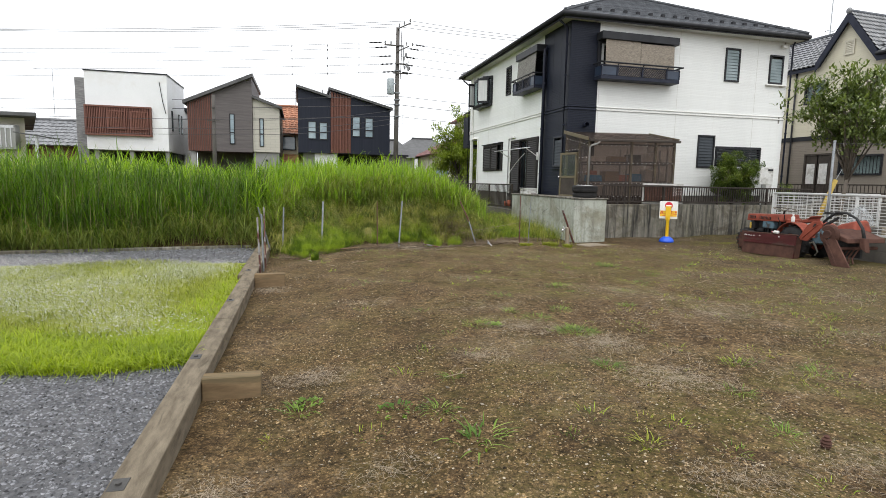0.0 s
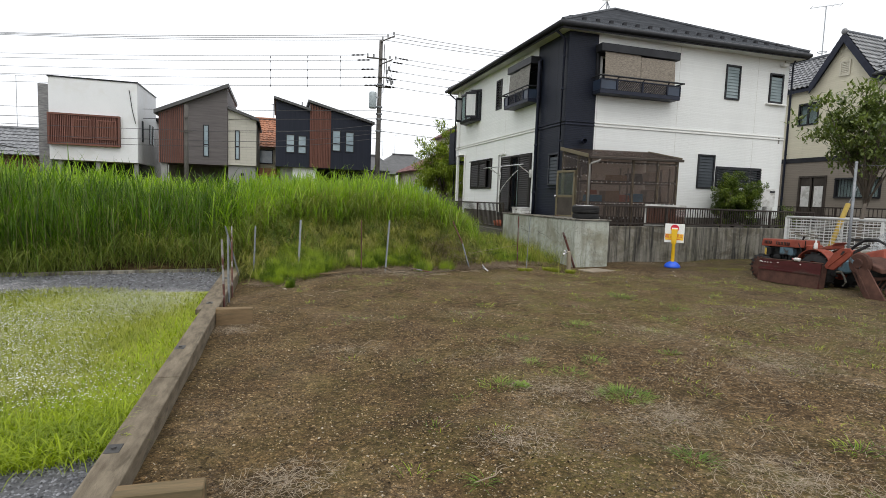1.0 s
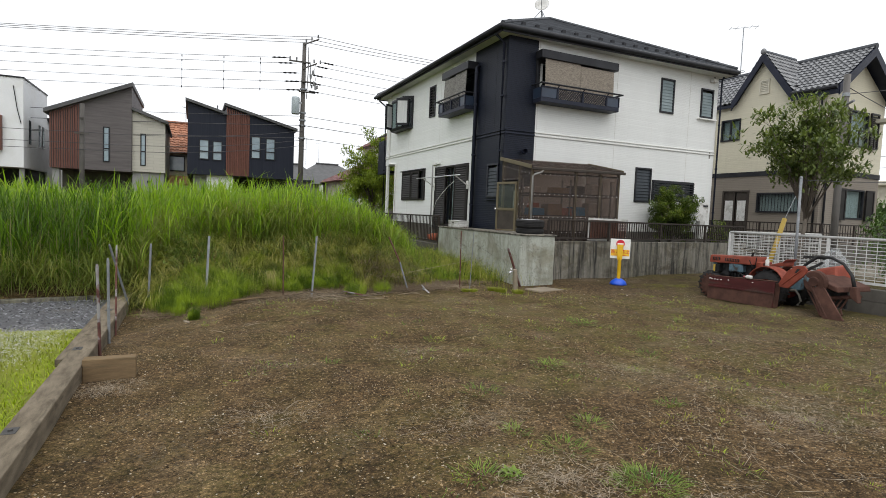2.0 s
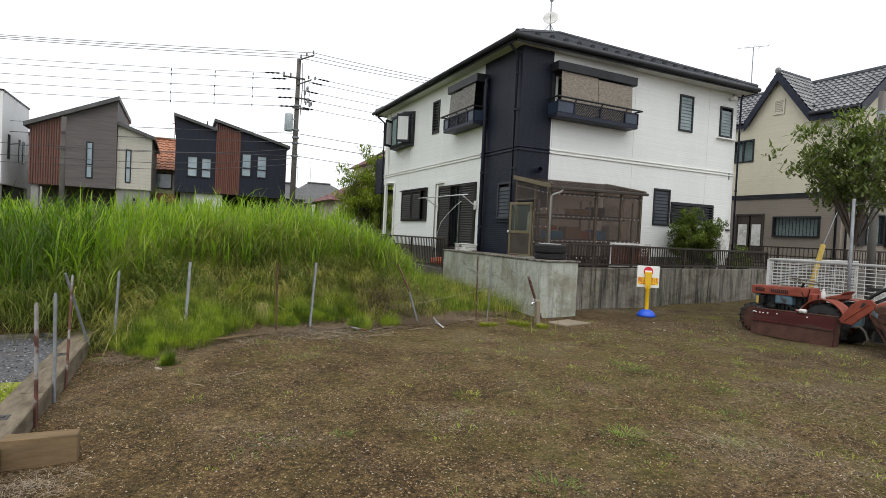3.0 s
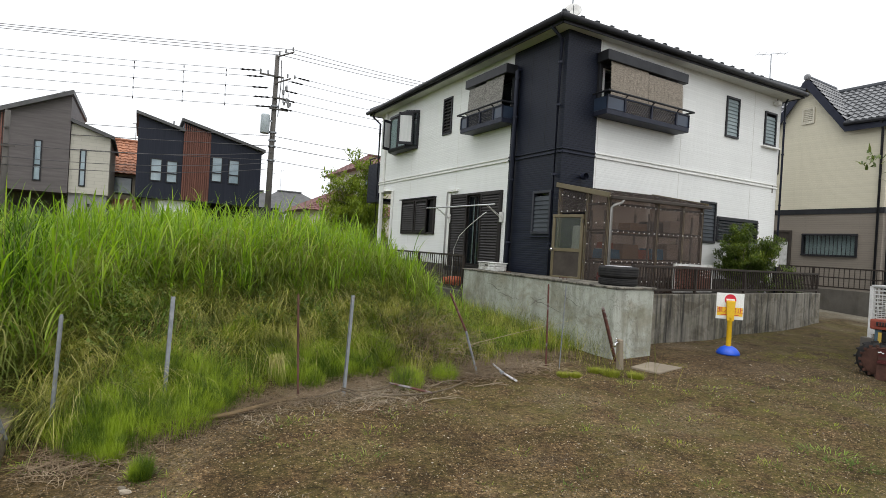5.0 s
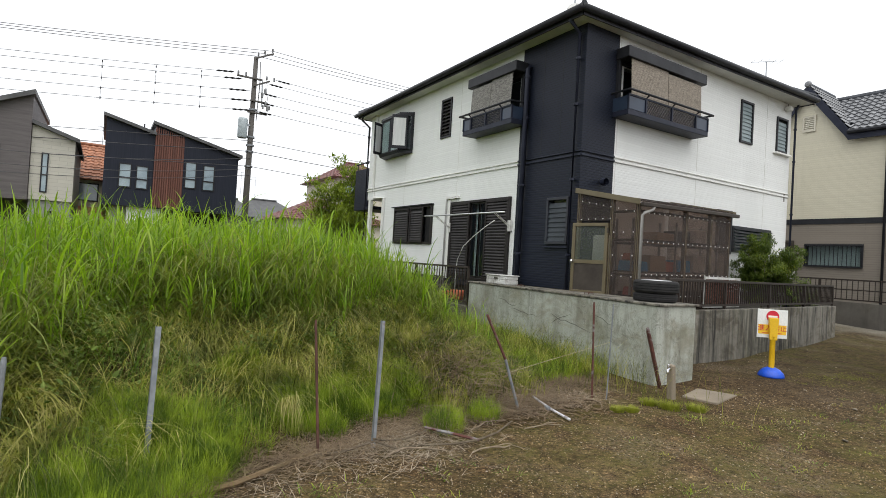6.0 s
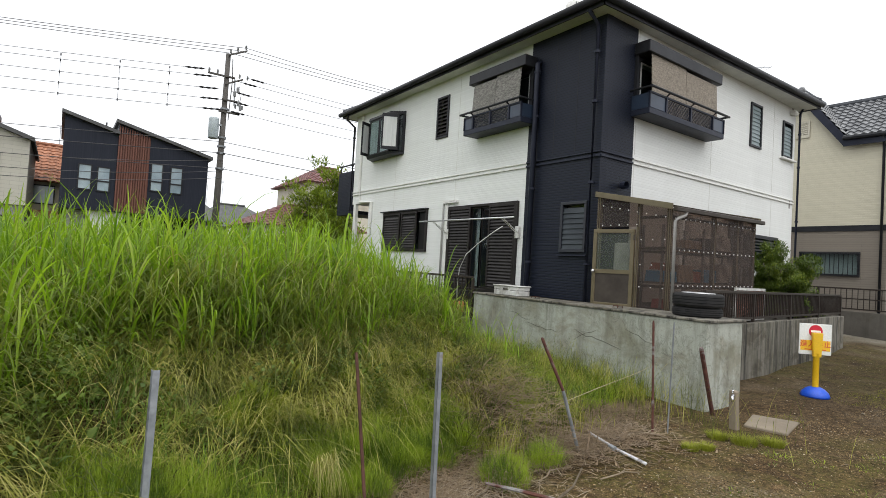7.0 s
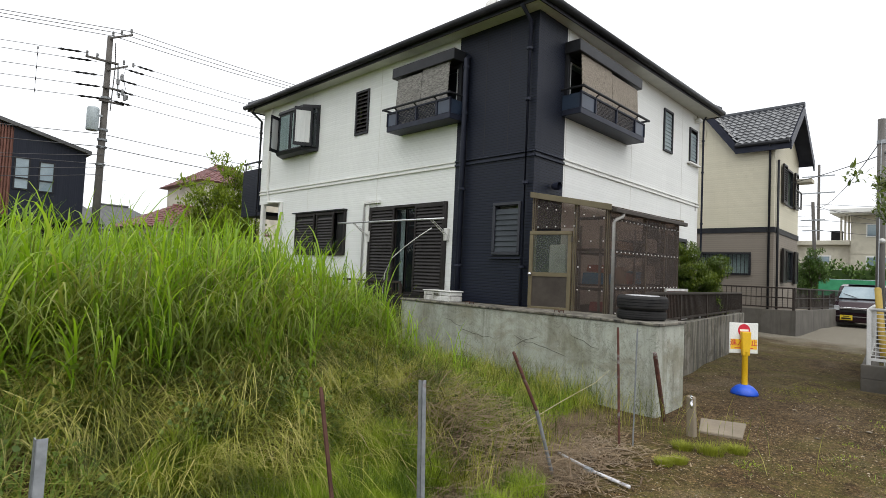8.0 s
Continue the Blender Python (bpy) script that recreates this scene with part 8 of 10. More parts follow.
gabled("far_house", "far pale house with grey hip roof", 11.2, 18.9, 66, 74, 4.6, 6.6, "stucco", "grey_roof", 3.0)
gabled("red_roof_house", "cream house with dull red tiled lower roof", 11.0, 18.6, 46, 53, 3.7, 5.3, "beige", "red_tile", 3.2, win=((11, 12.2, 1.2, 2.4),), tiles=12)
gabled("red_roof_upper_storey", "upper storey of the red-roofed house", 15.4, 21.2, 48.5, 56, 7.35, 9.0, "beige", "red_tile", 2.6, win=((16.0, 17.0, 6.0, 6.95),), tiles=10)
wl = thing("garden_wall", (9, 31, 0), "grey block garden wall behind the grass", "wall")
part("panel", Geo().box(7.2, 31.5, 0, 13, 31.65, 1.6), "concrete_dark", wl)
dk = thing("dark_shed", (6.6, 47, 0), "small dark grey shed with flat roof", "shed")
part("wall", Geo().box(6.2, 46, 0, 8.6, 48.5, 3.3), "grey_clad", dk)
part("roof", Geo().box(6.05, 45.85, 3.3, 8.75, 48.65, 3.45), "trim_dark", dk)


# ---- utility poles and cables ----
def wire(a, b, sag, r=0.011, name="cable", group="overhead cables", label="thin black overhead cable"):
    a, b = Vector(a), Vector(b)
    pts = []
    for i in range(17):
        q = i / 16
        p = a.lerp(b, q)
        p.z -= sag * 4 * q * (1 - q)
        pts.append(p)
    return tagged(part(name, Geo().tube(pts, r, 5), "wire", None, smooth=True), label, "cable", group)


PX, PY = 5.88, 34.5
up = thing("utility_pole", (PX, PY, 0), "tall concrete utility pole with crossarms and transformer", "utility pole")
part("pole", Geo().tube([(PX - 0.1, PY, -0.3), (PX - 0.02, PY, 10.42)], [0.17, 0.105], 14), "pole", up, smooth=True)
for z, x0_, x1_, rise in ((10.35, -0.05, 0.75, 0.5), (9.35, -0.85, 0.3, 0.0), (9.05, -0.1, 0.65, 0.5), (8.3, -0.2, 0.6, 0.0), (7.75, -0.3, 0.6, 0.0)):
    part("crossarm", Geo().box(PX + x0_, PY - 0.2, z - 0.035, PX + x1_, PY - 0.1, z + 0.035, to=lambda x, y, zz, r=rise: (x, y, zz + (x - PX) * r)), "pole", up, bevel=0.005)
for z, dx in ((8.5, 0.32), (8.1, 0.5), (7.9, 0.6), (8.7, 0.45)):
    part("switch_gear", Geo().lathe([(0.0, 0.0), (0.06, 0.02), (0.07, 0.2), (0.04, 0.26), (0.0, 0.3)], (PX + dx, PY - 0.2, z), 8), "insulator", up)
part("cable_rack", Geo().tube([(PX + 0.3, PY - 0.15, 9.3), (PX + 0.34, PY - 0.15, 8.1)], 0.03, 6), "galv", up)
part("jumper", Geo().tube([(PX + 0.6, PY - 0.15, 9.4), (PX + 0.5, PY - 0.15, 8.9), (PX + 0.62, PY - 0.15, 8.4)], 0.014, 5), "wire", up)
for z, xs_ in ((10.45, (0.05,)), (10.6, (0.35,)), (10.78, (0.7,)), (9.4, (-0.8, -0.45, 0.5, 0.85)), (8.0, (0.4, 0.7))):
    for x_ in xs_:
        part("insulator", Geo().lathe([(0.0, 0.2), (0.03, 0.19), (0.05, 0.15), (0.035, 0.13), (0.055, 0.1), (0.035, 0.08), (0.05, 0.04), (0.03, 0.0)], (PX + x_, PY - 0.12, z), 8), "insulator", up)
part("transformer", Geo().lathe([(0.0, 0.0), (0.2, 0.0), (0.22, 0.04), (0.22, 0.85), (0.19, 0.93), (0.0, 0.97)], (PX - 0.44, PY - 0.05, 6.5), 16), "can", up, "blue-grey transformer can", smooth=True)
part("transformer_bracket", Geo().box(PX - 0.3, PY - 0.1, 7.1, PX - 0.1, PY - 0.02, 7.18), "galv", up)
for z in (7.9, 6.6, 6.2, 5.9, 5.2):
    part("pole_band", Geo().lathe([(0.185, z - 0.04), (0.185, z + 0.04)], (PX - 0.1 + 0.009 * z, PY, 0), 12), "galv_dull", up)
part("step_bolts", Geo().tube([(PX - 0.18, PY, 5.3), (PX + 0.18, PY, 5.3)], 0.012, 5).tube([(PX - 0.18, PY, 4.6), (PX + 0.18, PY, 4.6)], 0.012, 5), "galv", up, kind="stuff")
part("riser", Geo().tube([(PX + 0.16, PY - 0.1, 10.2), (PX + 0.2, PY - 0.12, 9.2), (PX + 0.13, PY - 0.12, 7.4)], 0.02, 6), "wire", up)
EL, ER = (-40.0, 45.8), (41.0, 26.0)      # feet of the next poles
for dx, z in ((0.05, 10.45), (0.35, 10.65), (0.7, 10.85)):
    wire((PX + dx, PY - 0.12, z), (EL[0], EL[1] + dx, 10.2), 0.6, 0.014)
    wire((PX + dx, PY - 0.12, z), (ER[0], ER[1] + dx, 10.7), 1.1, 0.014)
for dx, z, zl in ((-0.8, 9.5, 8.8), (-0.45, 9.25, 8.6), (-0.2, 8.75, 8.2), (-0.1, 8.3, 7.8), (0.0, 7.85, 7.4)):
    wire((PX + dx, PY - 0.12, z), (*EL, zl), 0.5, 0.011)
    wire((PX + abs(dx), PY - 0.12, z), (*ER, zl + 0.6), 1.1, 0.011)
for z, zl, r_ in ((6.4, 6.1, 0.013), (5.9, 5.5, 0.016), (5.2, 5.0, 0.013)):
    wire((PX - 0.1, PY - 0.16, z), (*EL, zl), 0.5, r_)
    wire((PX - 0.05, PY - 0.16, z), (*ER, zl), 0.8, r_)


def cable_at(q, z, zl, sag=0.5):
    return (PX + (EL[0] - PX) * q, PY + (EL[1] - PY) * q, z + (zl - z) * q - sag * 4 * q * (1 - q))


for q_ in (0.05, 0.09, 0.135):
    p_ = cable_at(q_, 9.5, 8.8)
    zs_ = [cable_at(q_, a_, b_)[2] for a_, b_ in ((9.5, 8.8), (9.25, 8.6), (8.75, 8.2), (8.3, 7.8), (7.85, 7.4))]
    sp_ = thing("cable_spacer", (p_[0], p_[1], zs_[-1]), "black cable spacer hanging between the overhead lines", "cable spacer", "cable spacers")
    part("rod", Geo().tube([(p_[0], p_[1] - 0.1, zs_[-1] - 0.1), (p_[0], p_[1] - 0.1, zs_[0] + 0.05)], 0.007, 5), "wire", sp_)
    for z in zs_:
        part("clamp", Geo().lathe([(0.0, -0.06), (0.025, -0.05), (0.025, 0.05), (0, 0.06)], (p_[0], p_[1] - 0.1, z), 6), "wire", sp_)
for dx, z, zl in ((-0.8, 9.5, 8.8), (-0.45, 9.25, 8.6), (-0.2, 8.75, 8.2), (-0.1, 8.3, 7.8), (0.0, 7.85, 7.4)):
    for end, zz, q0 in ((EL, zl, 0.004), (ER, zl + 0.6, 0.006)):
        a_, e_ = Vector((PX + (dx if end is EL else abs(dx)), PY - 0.12, z)), Vector((*end, zz))
        pts = [a_.lerp(e_, q0 + 0.0028 * k) - Vector((0, 0, (0.5 if end is EL else 1.1) * 4 * (q0 + 0.0028 * k))) for k in range(7)]
        tagged(part("dead_end_sleeve", Geo().tube(pts, [0.015, 0.05, 0.025, 0.05, 0.025, 0.05, 0.015], 7), "black_and_shade", None), "black insulator sleeve on an overhead cable", "cable sleeve", "cable sleeves")

sp2 = thing("service_pole", (-4.42, 33.0, 0), "short wooden service pole in front of the grey house", "pole")
part("pole", Geo().tube([(-4.42, 33, -0.3), (-4.4, 33, 5.7)], [0.12, 0.095], 10), "pole", sp2, smooth=True)
part("bracket", Geo().box(-4.7, 32.86, 4.3, -4.1, 32.9, 4.36), "pole", sp2)
part("bracket", Geo().box(-4.5, 32.86, 5.0, -4.3, 32.9, 5.06), "pole", sp2)
for z in (4.4, 3.9, 3.6):
    wire((-4.4, 32.9, z), (PX, PY - 0.16, z + 1.2), 0.25, 0.012)
    wire((-4.4, 32.9, z), (-40, 33, z + 0.6), 0.5, 0.012)


def aerial(at, hgt, label, boom=1.2, yaw_=0.4, n=7):
    a = thing("aerial", at, label, "aerial", "roof aerials")
    x, y, z = at
    part("mast", Geo().tube([(x, y, z), (x, y, z + hgt)], 0.018, 6), "galv", a)
    c, s = math.cos(yaw_), math.sin(yaw_)
    part("boom", Geo().tube([(x - c * boom / 2, y - s * boom / 2, z + hgt - 0.05), (x + c * boom / 2, y + s * boom / 2, z + hgt + 0.05)], 0.01, 5), "galv", a)
    for i in range(n):
        q = -0.45 + 0.9 * i / (n - 1)
        cx, cy, cz = x + c * boom * q, y + s * boom * q, z + hgt + 0.05 * q
        l = 0.22
        part("element", Geo().tube([(cx + s * l, cy - c * l, cz), (cx - s * l, cy + c * l, cz)], 0.006, 4), "galv", a)
    return a


ar = aerial((20.3, 18.4, 7.28), 1.95, "thin roof aerial on the cream house", 1.1, -0.6, 5)
part("dish_ring", Geo().tube([(20.3 + 0.16 * math.cos(q), 18.4 + 0.16 * math.sin(q), 7.5) for q in np.linspace(0, 6.283, 13)], 0.012, 4, caps=False), "galv", ar)
aerial((-0.2, 46.7, 6.8), 1.3, "small aerial behind the orange roof", 0.8, 1.2, 5)
aerial((-16.5, 45.5, 4.9), 3.6, "tall aerial mast with side arms", 2.2, 0.1, 4)
aerial((12.5, 70, 6.4), 3.0, "thin aerial on a distant grey roof", 0.8, 0.9, 4)
aerial((14.0, 70, 6.5), 2.5, "thin aerial on a distant grey roof", 0.8, 0.4, 4)
dm = thing("satellite_dish", (10.55, 18.1, 7.6), "white satellite dish and aerial mast on the ridge", "satellite dish")
part("mast", Geo().tube([(10.55, 18.1, 7.55), (10.55, 18.1, 9.3)], 0.02, 8), "galv", dm)
for dx, dy in ((0.4, 0.3), (-0.4, 0.3), (0.0, -0.4)):
    part("strut", Geo().tube([(10.55 + dx, 18.1 + dy, 7.5), (10.55, 18.1, 8.05)], 0.012, 5), "galv", dm)
nd = Vector((-0.6, -0.75, 0.35)).normalized()
g = Geo().lathe([(0.0, 0.0), (0.1, 0.01), (0.18, 0.035), (0.23, 0.07), (0.22, 0.075), (0.1, 0.025), (0.0, 0.012)], (0, 0, 0), 20)
m4 = Matrix.Translation((10.55 - 0.06, 18.0, 8.15)) @ nd.to_track_quat("Z", "Y").to_matrix().to_4x4()
g.v = [tuple(m4 @ Vector(p)) for p in g.v]
part("dish", g, "white_box", dm, smooth=True)
part("feed_arm", Geo().tube([(10.5, 18.0, 7.95), tuple(Vector((10.49, 18.0, 8.1)) + nd * 0.32)], 0.01, 5), "galv", dm)
part("small_box", Geo().box(10.5, 18.05, 8.75, 10.6, 18.13, 8.87), "galv", dm)

# old pole beside the tree, with its guy wire and yellow cover
op = thing("old_pole", (14.4, 10.76, 0), "weathered grey timber pole beside the tree", "pole")
part("shaft", Geo().tube([(14.4, 10.76, -0.3), (14.42, 10.76, 5.02)], [0.085, 0.07], 12), "pole_old", op, smooth=True)
part("clamp", Geo().lathe([(0.085, 4.5), (0.085, 4.58)], (14.42, 10.76, 0), 10), "galv", op)
part("white_ball", Geo().lathe([(0.0, -0.06), (0.04, -0.045), (0.06, 0.0), (0.04, 0.045), (0.0, 0.06)], (14.28, 10.72, 2.5), 12), "white_box", op, "white round fitting", smooth=True)
part("insulator", Geo().tube([(14.42, 10.76, 4.3), (14.3, 10.5, 4.35)], 0.03, 8), "insulator", op)
guy = thing("guy_wire", (11.5, 10.3, 0.4), "guy wire with a faded yellow plastic cover", "guy wire")
part("cover", Geo().tube([(11.5, 10.32, 0.42), (12.2, 10.5, 1.52)], 0.05, 10), "yellow_old", guy, smooth=True)
part("strand", Geo().tube([(12.2, 10.5, 1.52), (14.4, 10.76, 4.6)], 0.007, 5), "galv", guy)
part("strand", Geo().tube([(11.25, 10.25, 0.0), (11.5, 10.32, 0.42)], 0.01, 5), "galv", guy)
wire((14.42, 10.7, 4.55), (19.0, 6.0, 5.4), 0.1, 0.008, "service_cable", "", "thin service cable from the old pole")
wire((14.42, 10.7, 4.3), (36, 22, 8.0), 0.6, 0.01, "service_cable", "", "thin service cable from the old pole")
wire((10.25, 8.9, 2.2), (13.4, 6.6, 2.3), 0.05, 0.006, "clothes_line", "", "slack white line tied to the steel post")


# ---- street end: car, hedge, building ----
def van(at):
    x, y, z = at
    v = thing("minivan", at, "dark wine-coloured minivan parked facing the yard", "car")
    w = 0.75
    body = [(0.0, 0.2), (0.02, 0.62), (0.3, 0.84), (1.0, 0.95), (3.5, 0.97), (3.6, 0.25)]
    part("body", Geo().hexa([(x + a, y - w, z + b) for a, b in body], [(x + a, y + w, z + b) for a, b in body]), "van_paint", v, "dark wine-coloured bodywork", bevel=0.07, segments=3)
    cab = [(0.85, 0.92), (1.5, 1.36), (1.9, 1.43), (3.4, 1.41), (3.6, 0.95)]
    part("cabin", Geo().hexa([(x + a, y - w * 0.94, z + b) for a, b in cab], [(x + a, y + w * 0.94, z + b) for a, b in cab]), "van_paint", v, bevel=0.06, segments=3)
    part("windscreen", Geo().hexa([(x + 0.86, y - 0.62, z + 0.94), (x + 0.86, y + 0.62, z + 0.94), (x + 1.42, y + 0.55, z + 1.325), (x + 1.42, y - 0.55, z + 1.325)], [(x + 0.84, y - 0.62, z + 0.96), (x + 0.84, y + 0.62, z + 0.96), (x + 1.40, y + 0.55, z + 1.345), (x + 1.40, y - 0.55, z + 1.345)]), "sky_glass", v, "windscreen with a pale sky reflection painted in")
    part("roof_panel", Geo().box(x + 1.6, y - 0.5, z + 1.425, x + 3.3, y + 0.5, z + 1.435), "sky_glass", v)
    part("wiper", Geo().tube([(x + 0.83, y + 0.1, z + 0.97), (x + 1.0, y + 0.5, z + 1.1)], 0.01, 5), "black_and_shade", v)
    part("grille", Geo().box(x - 0.03, y - 0.42, z + 0.6, x + 0.02, y + 0.42, z + 0.66), "chrome", v, "chrome grille bar", bevel=0.01)
    part("grille", Geo().box(x - 0.02, y - 0.4, z + 0.5, x + 0.02, y + 0.4, z + 0.59), "black_and_shade", v)
    part("lower_bar", Geo().box(x - 0.045, y - 0.7, z + 0.36, x - 0.02, y + 0.7, z + 0.385), "chrome", v)
    for s in (-1, 1):
        part("headlight", Geo().hexa([(x - 0.02, y + s * 0.43, z + 0.56), (x + 0.01, y + s * 0.73, z + 0.58), (x + 0.28, y + s * 0.755, z + 0.6), (x + 0.2, y + s * 0.5, z + 0.6)], [(x + 0.0, y + s * 0.43, z + 0.68), (x + 0.06, y + s * 0.73, z + 0.73), (x + 0.36, y + s * 0.755, z + 0.76), (x + 0.2, y + s * 0.5, z + 0.72)]), "lamp", v, "clear headlamp")
        part("fog_lamp", Geo().lathe([(0.05, 0.0), (0.04, -0.02), (0, -0.02)], (x + 0.0, y + s * 0.6, z + 0.33), 10, axis="x"), "lamp", v)
        part("mirror", Geo().box(x + 0.95, y + s * 0.76, z + 0.93, x + 1.05, y + s * 0.9, z + 1.07), "van_paint", v, bevel=0.03)
        for xx in (0.6, 2.95):
            wh = part("wheel", Geo().lathe([(0.16, -0.07), (0.26, -0.07), (0.275, -0.04), (0.275, 0.04), (0.26, 0.07), (0.16, 0.07)], (x + xx, y + s * 0.7, z + 0.275), 20, axis="y"), "rubber", v)
            part("rim", Geo().lathe([(0.17, s * 0.06), (0.1, s * 0.05), (0, s * 0.05)], (x + xx, y + s * 0.7, z + 0.275), 16, axis="y"), "alu", wh)
    part("bumper", Geo().box(x - 0.04, y - 0.73, z + 0.18, x + 0.1, y + 0.73, z + 0.34), "van_paint", v, bevel=0.03)
    part("number_plate", Geo().box(x - 0.06, y + 0.08, z + 0.25, x - 0.046, y + 0.41, z + 0.41), "plate", v, "yellow number plate with plain dark bars")
    for a0, a1, b0, b1 in ((0.12, 0.37, 0.275, 0.33), (0.16, 0.33, 0.36, 0.385)):
        part("plate_bar", Geo().box(x - 0.066, y + a0, z + b0, x - 0.06, y + a1, z + b1), "black_and_shade", v)


van((22.3, 12.42, 0.3))
bb = thing("beige_building", (46, 14, 0), "two-storey flat-roofed beige building", "building")
part("wall", Geo().box(44, 3, 0, 56, 16.2, 6.4), "beige", bb)
part("wing", Geo().box(44.3, 16.21, 0, 56, 26, 4.5), "beige", bb)
part("roof_slab", Geo().box(42.6, 2.4, 6.42, 56.5, 17.1, 6.75), "trim_white", bb, "pale projecting roof slab", bevel=0.05)
part("wing_roof", Geo().box(43.9, 16.22, 4.51, 56.5, 26.4, 4.82), "beige", bb, bevel=0.04)
for y0 in (16.32, 16.52, 16.74):
    part("column", Geo().box(44.4, y0, 4.83, 44.52, y0 + 0.1, 6.41), "beige", bb)
part("string_course", Geo().box(43.95, 3, 3.95, 43.998, 16.2, 4.05), "beige", bb)
for xx, y0, y1, z0, z1 in ((43.93, 14.35, 15.4, 5.0, 5.85), (44.23, 17.3, 18.7, 3.3, 3.85), (43.93, 14.1, 15.4, 3.0, 3.8)):
    w = part("window", Geo().box(xx, y0, z0, xx + 0.065, y1, z1), "trim_white", bb)
    part("pane", Geo().box(xx - 0.03, y0 + 0.08, z0 + 0.08, xx - 0.01, y1 - 0.08, z1 - 0.08), "sky_glass", w)
tk = thing("roof_tank", (44.9, 17, 4.82), "dark water tank on the flat roof", "tank")
part("tank", Geo().box(44.7, 16.85, 4.825, 45.5, 17.4, 5.45), "black_and_shade", tk, bevel=0.05)
part("lid", Geo().box(44.66, 16.8, 5.451, 45.54, 17.45, 5.5), "trim_dark", tk)
structure("wall_street", Geo().box(34.5, 2, 0, 34.7, 26, 1.25), "concrete_dark", "grey boundary wall at the street end", category="wall")
gm = thing("green_screen", (34, 12, 0), "green windbreak mesh fence at the street end", "fence")
part("mesh", Geo().box(34.2, 5, 1.25, 34.26, 15.9, 2.08), "green_mesh", gm)
part("top_rail", Geo().tube([(34.3, 5, 2.08), (34.3, 15.9, 2.08)], 0.025, 6), "galv", gm)
for i in range(5):
    part("post", Geo().box(34.27, 5.4 + i * 2.5, 0.2, 34.33, 5.46 + i * 2.5, 2.12), "galv", gm)
hp = thing("street_pole", (38, 17, 0), "distant dark timber street pole", "utility pole")
part("pole", Geo().tube([(38.0, 16.75, -0.2), (38.0, 17.02, 6.6)], [0.11, 0.085], 10), "pole", hp, smooth=True)
part("crossarm", Geo().box(37.9, 16.4, 5.5, 37.98, 17.6, 5.57).box(37.9, 16.5, 4.9, 37.98, 17.5, 4.96), "galv", hp)
hp2 = thing("street_pole", (47, 18.6, 0), "distant thin concrete street pole", "utility pole")
part("pole", Geo().tube([(47.0, 18.6, -0.2), (47.0, 18.6, 10.5)], [0.12, 0.08], 10), "pole", hp2, smooth=True)
for z in (9.6, 8.4):
    part("crossarm", Geo().box(46.8, 17.6, z, 46.88, 19.6, z + 0.08), "galv", hp2)
for i, (za, zb, yb) in enumerate(((6.5, 7.4, -4), (6.2, 6.2, -6), (5.6, 6.6, 2), (5.0, 5.6, 0), (6.4, 4.6, 4))):
    wire((38.0, 17.0, za), (40 - i, yb, zb), 0.9, 0.012)
for i in range(3):
    wire((38.0, 17.0, 6.4 - i * 0.6), (24 + i, 60, 8.2 - i), 0.8, 0.012)
wire((14.42, 10.7, 4.7), (38.0, 17.0, 6.3), 0.5, 0.01)


# ---- vegetation ----
rg = np.random.RandomState(21)


def tall_front(x):
    """Where the tall grass begins, seen from the yard."""
    x = np.asarray(x, float)
    return 10.45 + 0.75 * (1 - smooth01(x, -1.0, -0.3)) + 0.17 * np.minimum(x + 0.6, 0) + 0.16 * np.sin(2.3 * x) + 1.95 * smooth01(x, -1.1, 0.2) + 0.3 * smooth01(x, -0.3, 0.6) + 0.9 * smooth01(x, 1.2, 4.0) + 2.4 * smooth01(x, 3.8, 5.4)


def bank_front(x):
    """Foot of the overgrown bank, behind the straw and, beside the kerb, behind the gravel."""
    x = np.asarray(x, float)
    return np.where(x < KX, 11.2, weed_edge(x) + 0.15 + 0.4 * smooth01(x, 0.45, 1.1))


